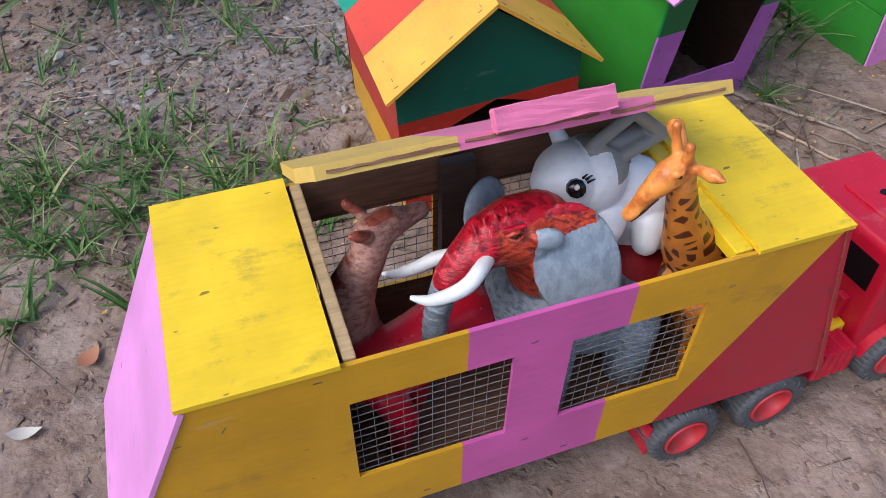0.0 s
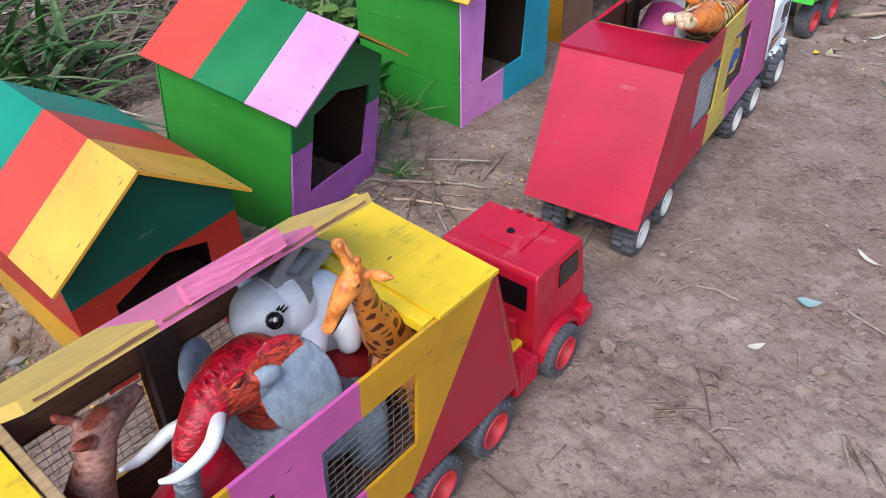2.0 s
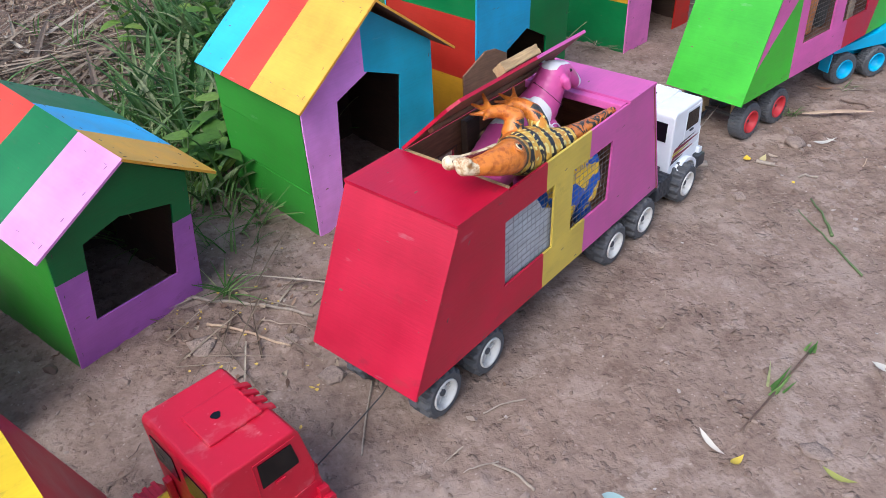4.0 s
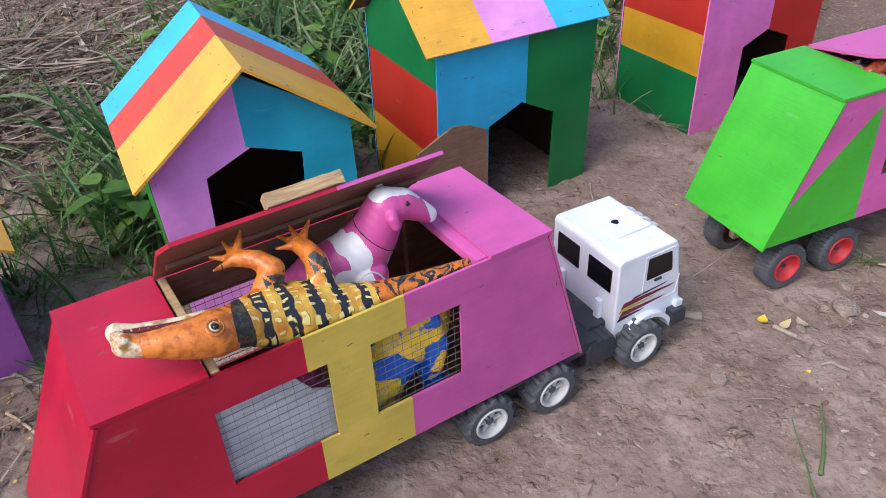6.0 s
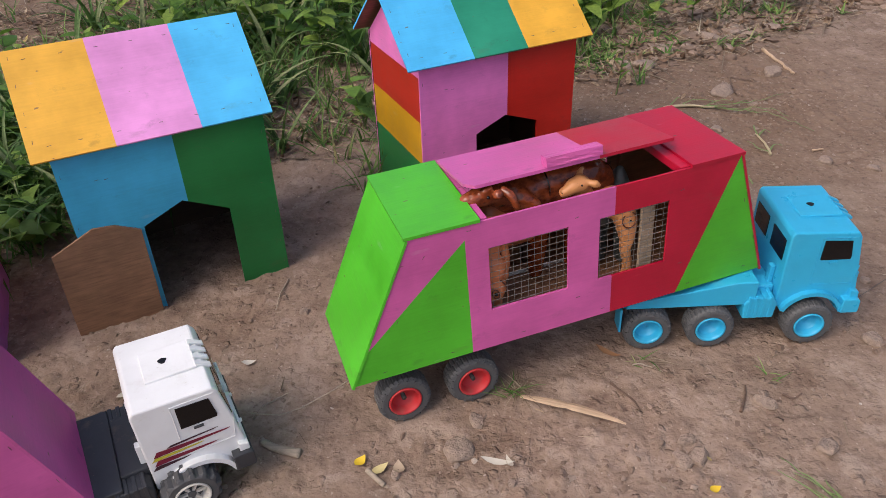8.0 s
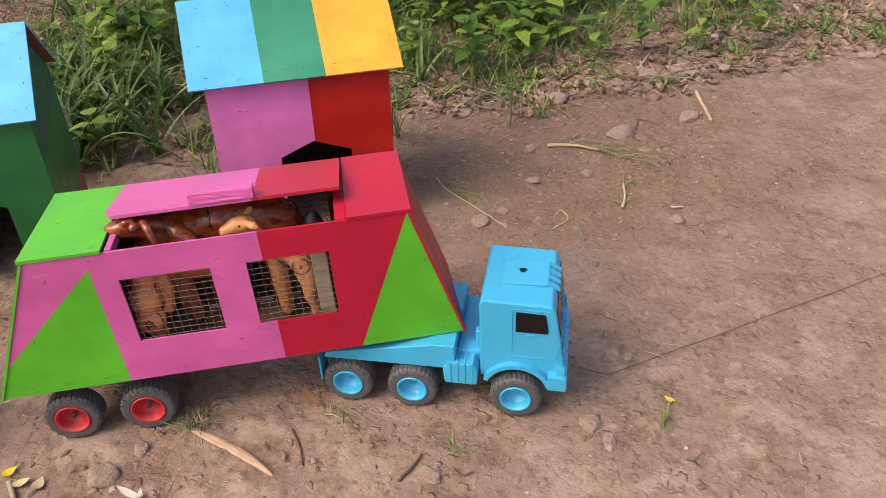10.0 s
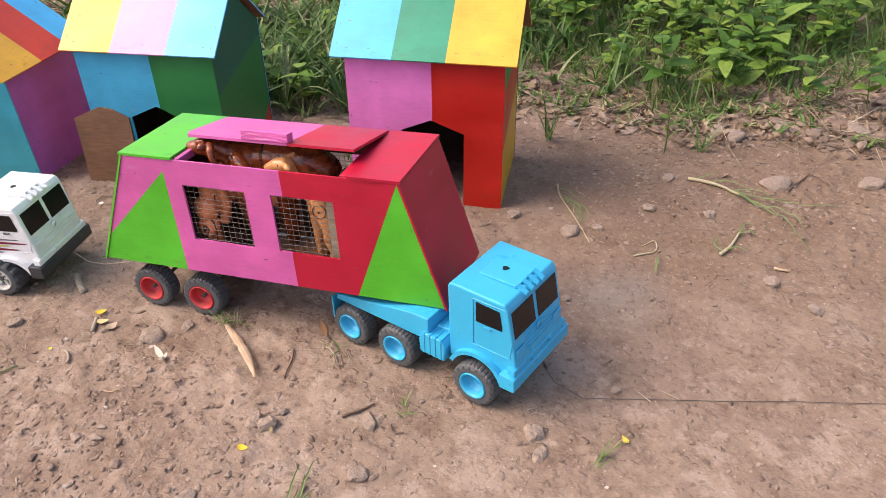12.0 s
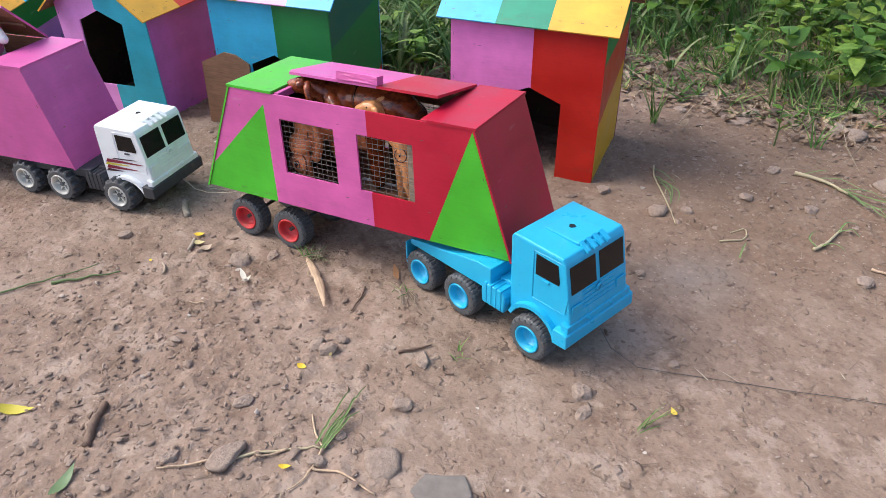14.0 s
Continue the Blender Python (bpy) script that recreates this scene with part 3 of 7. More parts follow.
    tagged(ob, "unpainted brown plywood door board standing against the blue house", "door board")


build_houses()


# ---- toy trucks ----
TL, TW, TH = 0.723, 0.2, 0.235
R0, R1 = 0.110, 0.651
O0, O1 = 0.2175, 0.5625
T1 = pose(0.4224, 0.7453, 0.1053, 1.84, 1.52, 25.9)
T2 = pose(1.3864, 1.2496, 0.0967, -0.47, 0.61, 32.37)
T3 = pose(2.329, 1.8317, 0.115, -2.02, -1.76, 21.37)


def mesh_screen(parent, x0, x1, z0, z1, y, near=False):
    bm = bmesh.new()
    rnd = random.Random(int(x0 * 1000 + y * 77))
    n = int((z1 - z0) / 0.0105)
    for i in range(n + 1):
        z = z0 + (z1 - z0) * i / n
        tube(bm, [(x0, y, z + rnd.uniform(-0.001, 0.001)), ((x0 + x1) / 2, y + 0.001, z + rnd.uniform(-0.001, 0.001)), (x1, y, z + rnd.uniform(-0.001, 0.001))], 0.00045, 4)
    n = int((x1 - x0) / 0.0115)
    for i in range(n + 1):
        x = x0 + (x1 - x0) * i / n
        tube(bm, [(x, y + 0.0008, z0), (x + rnd.uniform(-0.001, 0.001), y + 0.0012, z1)], 0.00027, 4)
    return part("wire_mesh", bm, ZINC if near else WIRE, parent, "square wire mesh over the window")


def wheel(parent, x, y, r, w, rim_mat, tyre_mat, lug=True, side=-1, sink=0.0):
    """A wheel whose outer face looks along side * y; the axle height is its radius."""
    hub = new("wheel")
    hub.empty_display_size = 0.02
    hub.parent = parent
    hub.matrix_basis = pose(x, y, r + sink, 0, 0, 0 if side < 0 else 180)
    bm = bmesh.new()
    ri = r * 0.6
    k = 14 if lug else 32
    high = (1.0, 1.0, 0.88, 0.88) if lug else (1.0, 1.0, 1.0, 0.965)
    rings = []
    for j in range(k * 4):
        a = 2 * math.pi * j / (k * 4)
        u, v = high[j % 4], high[(j + 2) % 4]
        prof = [(ri, 0.002), (ri + 0.003, 0), (r * 0.84, 0), (r * (0.93 if u > 0.95 else 0.87), w * 0.05), (r * u, w * (0.1 if lug else 0.16)), (r * u, w * 0.48), (r * v, w * 0.52), (r * v, w * 0.86), (r * 0.93, w * 0.94), (r * 0.84, w), (ri, w)]
        rings.append([bm.verts.new((q * math.cos(a), h, q * math.sin(a))) for q, h in prof])
    for j in range(k * 4):
        p, q = rings[j], rings[(j + 1) % (k * 4)]
        for i in range(len(p) - 1):
            bm.faces.new((p[i], p[i + 1], q[i + 1], q[i]))
    bmesh.ops.recalc_face_normals(bm, faces=bm.faces[:])
    if not lug:
        for j in range(18):
            m = Matrix.Rotation(2 * math.pi * j / 18, 4, "Y")
            box(bm, (r * 0.8, -0.0006, -r * 0.035), (r * 0.93, 0.002, r * 0.035), m=m)
    part("tyre", bm, tyre_mat, hub)
    bm = bmesh.new()
    lathe(bm, ([(r * 0.41, w * 0.34), (r * 0.45, w * 0.33)] if lug else [(0.0001, w * 0.47), (r * 0.07, w * 0.46), (r * 0.09, w * 0.52), (r * 0.2, w * 0.54), (r * 0.23, w * 0.5), (r * 0.33, w * 0.48), (r * 0.35, w * 0.42), (r * 0.43, w * 0.4)]) + [(r * 0.47, w * 0.3), (r * 0.5, w * 0.08), (r * 0.55, -0.0008), (r * 0.605, -0.0014), (r * 0.615, 0.001), (r * 0.605, w * 0.2)], 36)
    for i in range(6 if lug else 0):
        a = math.pi * i / 3
        m = Matrix.Rotation(a, 4, "Y")
        box(bm, (r * 0.13, w * 0.16, -r * 0.045), (r * 0.46, w * 0.26, r * 0.045), m=m)
    rim = part("rim", bm, rim_mat, hub)
    if lug:
        bm = bmesh.new()
        lathe(bm, [(0.0001, w * 0.1), (r * 0.1, w * 0.1), (r * 0.14, w * 0.13), (r * 0.15, w * 0.3), (r * 0.43, w * 0.32)], 24)
        part("wheel_disc", bm, tyre_mat, rim, "dark recessed wheel disc")
    return hub


def chipped(bm, rough, cuts=5, seed=0.0):
    """Breaks the flat faces of a sawn block into splintered wood."""
    bmesh.ops.subdivide_edges(bm, edges=bm.edges[:], cuts=cuts, use_grid_fill=True)
    off = Vector((seed, 3.1, 7.7))
    for v in bm.verts:
        v.co += Vector((0.4, 1, 1)) * (rough * noise.noise(Vector((v.co.x * 90, v.co.y * 260, v.co.z * 260)) + off))
        v.co += Vector((0.3, 1, 1)) * (0.5 * rough * noise.noise(Vector((v.co.x * 300, v.co.y * 500, v.co.z * 500)) + off))


def trailer(label, m, side, lines, side_cols, back_col, front_col, roof_back, roof_front, flap, wheels, wins, w=TW, batten=None, rear=(0.0, 0.0)):
    t = thing("toy_trailer", m, label, "toy trailer", "convoy of toy animal trucks")
    outline = [rear, (TL, 0), (R1, TH), (R0, TH)]
    holes = [[(a, 0.073), (b, 0.072), (b, 0.187), (a, 0.187)] for a, b in wins]
    near = board(t, "side_panel", Matrix(), outline, side_cols, holes, lines, side, RAW)
    flip = [[(TL - x, z) for x, z in reversed(q)] for q in [outline, *holes]]
    board(t, "side_panel", basis((TL, w, 0), (-1, 0, 0), (0, 0, 1)), flip[0], side_cols[:1], flip[1:], back=RAW)
    for a, b in wins:
        mesh_screen(t, a - 0.006, b + 0.006, 0.064, 0.193, PLY + 0.0012, True)
        mesh_screen(t, a - 0.006, b + 0.006, 0.064, 0.193, w - PLY - 0.0035)
    hb, hf = math.hypot(R0 - rear[0], TH - rear[1]), math.hypot(TL - R1, TH)
    board(t, "back_panel", basis((rear[0] - 0.0045, w + 0.002, rear[1] - 0.002), (0, -1, 0), (R0 - rear[0], 0, TH - rear[1])), [(0, 0), (w + 0.004, 0), (w + 0.004, hb + 0.002), (0, hb + 0.002)], [back_col])
    board(t, "front_panel", basis((TL + 0.0045, -0.002, -0.002), (0, 1, 0), (R1 - TL, 0, TH)), [(0, 0), (w + 0.004, 0), (w + 0.004, hf + 0.002), (0, hf + 0.002)], [front_col])
    for nm, a, b, col in (("roof_panel", R0 - 0.006, O0, roof_back), ("roof_panel", O1, R1 + 0.006, roof_front)):
        board(t, nm, basis((a, -0.002, TH + 0.0055), (1, 0, 0), (0, 1, 0)), [(0, 0), (b - a, 0), (b - a, w + 0.004), (0, w + 0.004)], [col], thick=0.005)
    bm = bmesh.new()
    box(bm, (rear[0] + 0.006, 0.005, rear[1] + 0.002), (TL - 0.004, w - 0.005, rear[1] + 0.008))
    part("floor_panel", bm, RAW, t, "bare plywood floor strewn with grit")
    for x0, x1, col in ((O0, O0 + 0.017, batten[0] if batten else RAW), (O1 - 0.017, O1, batten[1] if batten else RAW)):
        bm = bmesh.new()
        box(bm, (x0 if x0 > 0.4 else x0 + 0.003, PLY + 0.001, TH - 0.012), (x1 if x0 > 0.4 else x1 - 0.004, w - PLY - 0.001, TH + 0.002), 0.0015)
        part("batten", bm, col, t)
    bm = bmesh.new()
    for x in (O0 + 0.14, ):
        box(bm, (x, w - PLY - 0.017, 0.01), (x + 0.034, w - PLY - 0.004, TH - 0.001), 0.001)
    part("post", bm, DARK_SHADED_PLY, t, "dark wooden post inside")
    for x0, x1 in ((O0, O0 + 0.012), (O1 - 0.012, O1)):
        for y0 in (w - PLY - 0.0125,):
            bm = bmesh.new()
            box(bm, (x0, y0, 0.009), (x1, y0 + 0.012, TH - 0.0125), 0.001)
            part("post", bm, RAW, t)
    spots = [(x, -0.0006, z, a) for x, z, a in ((0.05, 0.012, 0.1), (0.16, 0.012, 0), (0.28, 0.012, 0), (0.42, 0.012, 0), (0.58, 0.012, 0), (0.69, 0.014, 0),
                                               (0.2, 0.225, 0), (0.37, 0.2, 0.2), (0.375, 0.05, 0.1), (0.55, 0.2, 0.2), (0.56, 0.06, 0), (0.13, 0.2, 1), (0.08, 0.1, 1.1), (0.67, 0.15, 1.8), (0.7, 0.07, 1.8))]
    staples(near, spots)
    # hatch flap hinged along the far edge
    angle, fw, cols, cuts, hx, hcol, under, ft = flap
    c, s = math.cos(radians(angle)), math.sin(radians(angle))
    hinge = Vector((O0, w - 0.006, TH + 0.009))
    free = hinge + Vector((0, -c, s)) * fw
    if ft > 0.008:
        c, s = math.cos(radians(angle - 6)), math.sin(radians(angle - 6))
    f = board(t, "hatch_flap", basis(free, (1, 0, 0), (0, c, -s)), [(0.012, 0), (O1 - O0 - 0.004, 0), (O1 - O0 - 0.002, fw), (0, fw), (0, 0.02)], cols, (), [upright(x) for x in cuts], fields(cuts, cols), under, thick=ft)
    bm = bmesh.new()
    box(bm, *(((hx + 0.006, -0.014, -0.0125), (hx + 0.1, 0.003, -0.0012)) if ft > 0.008 else ((hx, -0.0165, -0.003), (hx + 0.092, -0.0012, 0.017))))
    chipped(bm, 0.0016 if hcol != PAINT["pink"] else 0.0008, 7, hx * 50)
    part("handle", bm, hcol, f, "block of wood as a handle")
    if ft > 0.008:
        for x0, x1, y0 in ((0.02, 0.115, 0.45), (0.12, 0.225, 0.35), (0.235, O1 - O0 - 0.012, 0.5)):
            bm = bmesh.new()
            box(bm, (x0, ft * y0, -0.0014), (x1, ft * (y0 + 0.2), 0.0004))
            chipped(bm, 0.0014, 8, x0 * 40)
            part("split_edge", bm, RAW, f, "split brown ply showing along the edge")
    bm = bmesh.new()
    box(bm, (0.01, ft + 0.0002, fw * 0.52), (O1 - O0 - 0.012, ft + 0.006, fw * 0.6), 0.001)
    part("batten", bm, RAW, f)
    # running gear
    r, wx, gap, rim_mat, tyre_mat, lug = wheels
    inv = m.inverted()
    for k, x in enumerate(wx):
        for sd in (-1, 1):
            base = inv @ (m @ Vector((x, 0, 0))).xy.to_3d()
            y = 0.012 if sd < 0 else w - 0.012
            wheel(t, x, y, r, 0.044 if lug else 0.038, rim_mat, tyre_mat, lug, sd, base.z)
        bm = bmesh.new()
        tube(bm, [(x, 0.02, base.z + r), (x, w - 0.02, base.z + r)], 0.004, 8)
        part("axle", bm, WIRE, t)
        for y in (0.05, w - 0.062):
            bm = bmesh.new()
            box(bm, (x - 0.012, y, base.z + r - 0.008), (x + 0.012, y + 0.012, 0.001))
            part("axle_block", bm, BATTEN, t)
    return t


def truck(label, m, body, dark, bed, rim_mat, tyre_mat, lug, bed_top, decal=False, shift=(0, 0, 0)):
    """A three-axle toy tractor; the origin is on the ground under the front right wheel's outer face."""
    k = thing("toy_truck", m, label, "toy truck", "convoy of toy animal trucks")
    r = 0.0425
    for x in (0, -0.172, -0.282):
        wheel(k, x, -0.002 if lug else 0.0, r, 0.044 if lug else 0.036, rim_mat, tyre_mat, lug, -1)
        wheel(k, x, 0.184 if lug else 0.182, r, 0.044 if lug else 0.036, rim_mat, tyre_mat, lug, 1)
        bm = bmesh.new()
        tube(bm, [(x, 0.03, r), (x, 0.152, r)], 0.004, 8)
        part("axle", bm, WIRE, k)
    arch = [(0.0495 * math.cos(a), 0.042 + 0.0495 * math.sin(a)) for a in (radians(156 - 142 * i / 10) for i in range(11))]
    prof = [(-0.06, 0.064)] + arch + [(0.072, 0.064), (0.074, 0.1), (0.068, 0.14), (0.0565, 0.206), (0.05, 0.216), (-0.056, 0.219), (-0.061, 0.212)]
    bm = bmesh.new()
    prism(bm, prof, "y", 0.014, 0.168, bevel=0.003)
    cab = part("cab", bm, body, k)
    # wheel arch lips
    for y0, y1 in ((0.003, 0.016), (0.166, 0.179)):
        bm = bmesh.new()
        out = [((0.0495 + 0.0085) * math.cos(a), 0.042 + (0.0495 + 0.0085) * math.sin(a)) for a in (radians(158 - 142 * i / 12) for i in range(13))]
        inn = [(0.0505 * math.cos(a), 0.042 + 0.0505 * math.sin(a)) for a in (radians(158 - 142 * i / 12) for i in range(13))]
        prism(bm, out + inn[::-1], "y", y0, y1)
        part("wheel_arch", bm, body, k)
    # glazing
    def pane(pts, axis, lo, hi, name="window"):
        bm = bmesh.new()
        prism(bm, pts, axis, lo, hi)
        return part(name, bm, GLASS, cab, "dark tinted window")
    for lo, hi in ((0.0128, 0.0139), (0.1681, 0.1692)):
        pane([(-0.004, 0.163), (0.046, 0.163), (0.047, 0.168), (0.0415, 0.2), (-0.004, 0.202)], "y", lo, hi)
    for y0, y1 in ((0.022, 0.086), (0.096, 0.16)):
        bm = bmesh.new()
        box(bm, (-0.0006, y0, 0.0), (0.0006, y1, 0.05), m=Matrix.Translation((0.0666, 0, 0.15)) @ Matrix.Rotation(-math.atan2(0.0115, 0.066), 4, "Y"))
        part("windscreen", bm, GLASS, cab, "dark tinted windscreen pane")
        pane([(y0 + 0.006, 0.155), (y1 - 0.006, 0.155), (y1 - 0.006, 0.196), (y0 + 0.006, 0.196)], "x", -0.0622, -0.0608, "rear_window")
    # door seams, handle and mirror bracket
    for y in (0.0132, 0.1682):
        bm = bmesh.new()
        tube(bm, [(0.066, y + 0.0003, 0.148), (0.062, y + 0.0003, 0.112), (-0.0095, y + 0.0003, 0.112), (-0.0095, y + 0.0003, 0.207), (0.049, y + 0.0003, 0.207)], 0.0007, 4)
        part("door_seam", bm, body, cab)
    bm = bmesh.new()
    box(bm, (0.012, 0.011, 0.1555), (0.026, 0.0142, 0.159), 0.0008)
    part("door_handle", bm, dark, cab)
    # roof hatch, a dark plate that paints its hole's shade, and the vent ribs
    bm = bmesh.new()
    box(bm, (-0.03, 0.062, 0.2165), (0.042, 0.126, 0.2215), 0.0015)
    hatch = part("roof_hatch", bm, body, k)
    bm = bmesh.new()
    prism(bm, [(0.006 * math.cos(a) * (1 + 0.25 * math.sin(3 * a)), 0.096 + 0.006 * math.sin(a)) for a in (2 * math.pi * i / 12 for i in range(12))], "z", 0.2216, 0.2222)
    part("hole", bm, GLASS, hatch, "ragged dark plate painting the shade of a roof hole")
    for i in range(4):
        bm = bmesh.new()
        y = 0.064 + 0.017 * i
        prism(bm, [(0.036, 0.216), (0.061, 0.208), (0.06, 0.213), (0.04, 0.2235)], "y", y, y + 0.009, bevel=0.0008)
        part("vent_rib", bm, body, k)
    # front: grille lines, badge, lamps, bumper
    for i in range(5):
        bm = bmesh.new()
        z = 0.112 + 0.008 * i
        x = 0.0742 - (z - 0.1) * 0.15
        box(bm, (x - 0.001, 0.05, z), (x + 0.0008, 0.132, z + 0.0022))
        part("grille_bar", bm, body, cab)
    for y in (0.032, 0.15):
        bm = bmesh.new()
        box(bm, (0.0705, y - 0.013, 0.112), (0.0735, y + 0.013, 0.13), 0.0012)
        part("headlight", bm, body, cab)
    bm = bmesh.new()
    lathe(bm, [(0.0075, 0.0705), (0.0075, 0.0742), (0.005, 0.0742), (0.0048, 0.072)], 18, axis="z")
    bmesh.ops.transform(bm, matrix=Matrix.Translation((0, 0.091, 0.138)) @ Matrix.Rotation(radians(90), 4, "Y") @ Matrix.Translation((0, 0, -0.0005)), verts=bm.verts[:])
    part("badge", bm, body, cab)
    bm = bmesh.new()
    prism(bm, [(0.05, 0.056), (0.079, 0.056), (0.081, 0.06), (0.08, 0.082), (0.073, 0.085), (0.05, 0.085)], "y", -0.001, 0.183, bevel=0.002)
    part("bumper", bm, dark, k)
    bm = bmesh.new()
    prism(bm, [(0.062, 0.084), (0.077, 0.084), (0.0765, 0.096), (0.062, 0.1)], "y", 0.006, 0.176, bevel=0.0015)
    apron = part("front_apron", bm, body, k)
    for y in (0.06, 0.12):
        bm = bmesh.new()
        lathe(bm, [(0.0001, 0.0805), (0.003, 0.0798), (0.0036, 0.0765), (0.0036, 0.074)], 12, axis="z")
        bmesh.ops.transform(bm, matrix=Matrix.Translation((0, y, 0.092)) @ Matrix.Rotation(radians(90), 4, "Y"), verts=bm.verts[:])
        part("knob", bm, body, apron)
    # chassis, bed and side boxes
    bm = bmesh.new()
    box(bm, (-0.315, 0.045, 0.045), (-0.055, 0.137, 0.078), 0.003)
    part("chassis", bm, bed, k)
    bm = bmesh.new()
    prism(bm, [(-0.322, 0.078), (-0.1, 0.078), (-0.1, bed_top), (-0.135, bed_top), (-0.318, 0.09)], "y", 0.006, 0.176, bevel=0.002)
    part("bed", bm, bed, k)
    bm = bmesh.new()
    box(bm, (-0.1, 0.03, 0.075), (-0.061, 0.152, 0.1), 0.003)
    part("deck", bm, bed, k)
    for y0, y1 in ((0.002, 0.042), (0.14, 0.18)):
        bm = bmesh.new()
        prism(bm, [(-0.118, 0.05), (-0.064, 0.05), (-0.062, 0.082), (-0.07, 0.094), (-0.11, 0.094), (-0.12, 0.08)], "y", y0, y1, bevel=0.003)
        tank = part("side_tank", bm, bed, k)
        for i in range(4):
            bm = bmesh.new()
            box(bm, (-0.112 + 0.012 * i, y0 - 0.0012, 0.052), (-0.106 + 0.012 * i, y1 + 0.0012, 0.0955), 0.0008)
            part("rib", bm, bed, tank)
        bm = bmesh.new()
        box(bm, (-0.332, y0, 0.03), (-0.328, y0 + 0.034, 0.08), 0.001)
        part("mudflap", bm, bed, k)
    if decal:
        for y in (0.0128, 0.1686):
            for i, (x0, x1, z0, z1, col) in enumerate(((-0.052, 0.03, 0.112, 0.121, DECAL_RED), (-0.054, 0.012, 0.121, 0.127, DECAL_GOLD), (-0.05, 0.05, 0.128, 0.137, DECAL_RED), (-0.03, 0.035, 0.1375, 0.141, DECAL_DARK), (-0.056, -0.01, 0.104, 0.111, DECAL_DARK))):
                bm = bmesh.new()
                prism(bm, [(x0, z0), (x1, z0 + 0.004), (x1 + 0.008, z0 + 0.006), (x0 + 0.006, z1)], "y", y, y + 0.0005)
                part("stripe", bm, col, cab, "faded racing stripe sticker")
    for y in (0.04, 0.13):
        bm = bmesh.new()
        box(bm, (-0.07, y, 0.098), (-0.0612, y + 0.012, 0.134), 0.0015)
        part("rear_peg", bm, body, k)
    for ob in k.children:
        if not ob.name.startswith(("wheel", "axle")) or ob.name.startswith("wheel_arch"):
            ob.matrix_basis = Matrix.Translation(shift)
    return k


def build_convoy():
    red = plastic("red_plastic", srgb(190, 16, 46), 0.4, 0.45, srgb(222, 150, 150))
    white = plastic("white_plastic", (0.78, 0.8, 0.82), 0.38, 0.35, (0.5, 0.47, 0.42))
    blue = plastic("blue_plastic", srgb(34, 168, 212), 0.33, 0.4, srgb(96, 190, 216))
    black = plastic("black_plastic", (0.035, 0.038, 0.045), 0.5, 0.6)
    rim_white = plastic("cream_rim", (0.62, 0.6, 0.55), 0.5, 0.6)
    rim_red = plastic("red_rim", srgb(190, 46, 52), 0.5, 0.6)
    # first truck: yellow, pink and red
    trailer("yellow, pink and red plywood animal trailer with its hatch propped open", T1,
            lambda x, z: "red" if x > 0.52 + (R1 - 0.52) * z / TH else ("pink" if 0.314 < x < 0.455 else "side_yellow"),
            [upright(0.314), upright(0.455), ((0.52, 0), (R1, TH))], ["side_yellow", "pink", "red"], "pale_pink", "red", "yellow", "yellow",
            # This flap's underside gets the darkened plywood, so its shade sits in the colour.
            (42, 0.155, ["old_yellow", "old_pink", "old_yellow"], [0.115, 0.272], 0.135, PAINT["old_pink"], DARK_SHADED_PLY, 0.0105),
            (0.044, (0.09, 0.2), 0, rim_red, TYRE_OLD, False), ((0.22, 0.354), (0.405, 0.532)), 0.206, (BATTEN, PAINT["yellow"]))
    first = truck("scuffed red plastic toy truck pulling the yellow trailer", pose(1.1862, 1.119, 0, -0.6, 0, 27.7), red, red, red, rim_red, TYRE_OLD, False, 0.09, False, (0.008, 0.009, -0.012))
    for ob in first.children:
        if ob.name.startswith("deck"):
            ob.data.materials[0] = PAINT["yellow"]
    # second truck: red, khaki and pink
    trailer("red, khaki and pink plywood animal trailer with its hatch standing open", T2,
            fields([0.318, 0.443], ["red", "khaki", "pink"]), [upright(0.318), upright(0.443)], ["red", "khaki", "pink"], "red", "pink", "red", "pink",
            (44, 0.143, ["red", "pink"], [0.2], 0.12, BATTEN, RAW, 0.005),
            (0.042, (0.084, 0.195), 0, rim_white, TYRE, True), ((0.213, 0.342), (0.395, 0.519)), 0.2, (BATTEN, PAINT["pink"]), (0.008, 0.009))
    truck("white plastic toy truck with black chassis and racing stripes", pose(2.1075, 1.689, 0, 0, 0, 29.8), white, black, black, rim_white, TYRE, True, 0.1, True, (0.018, 0.012, -0.012))
    # third truck: green, pink and red

    def t3_side(x, z):
        if x < 0.193 and z < 0.062 + (x - 0.033) * 0.93:
            return "green"
        if x > 0.557 + (R1 - 0.557) * z / TH:
            return "green"
        return "red" if x > 0.434 else "pink"
    trailer("lime green, pink and red plywood animal trailer with its hatch ajar", T3, t3_side,
            [upright(0.193), upright(0.434), ((0.033, 0.062), (0.193, 0.211)), ((0.557, 0), (R1, TH))], ["pink", "red", "green"], "green", "red", "green", "red",
            (9, 0.148, ["pink", "red"], [0.213], 0.125, PAINT["pink"], RAW, 0.005),
            (0.0445, (0.077, 0.196), 0, rim_red, TYRE_OLD, False), ((0.228, 0.357), (0.409, 0.53)), 0.198, (PAINT["pink"], PAINT["red"]))
    truck("bright blue plastic toy truck leading the convoy", pose(3.0945, 2.0495, 0, 0, 0, 3.13), blue, blue, blue, blue, TYRE_OLD, False, 0.126, False, (0.0, 0.006, 0.008))


DECAL_RED = plastic("decal_red", srgb(120, 20, 50), 0.4)
DECAL_GOLD = plastic("decal_gold", srgb(190, 180, 60), 0.4)
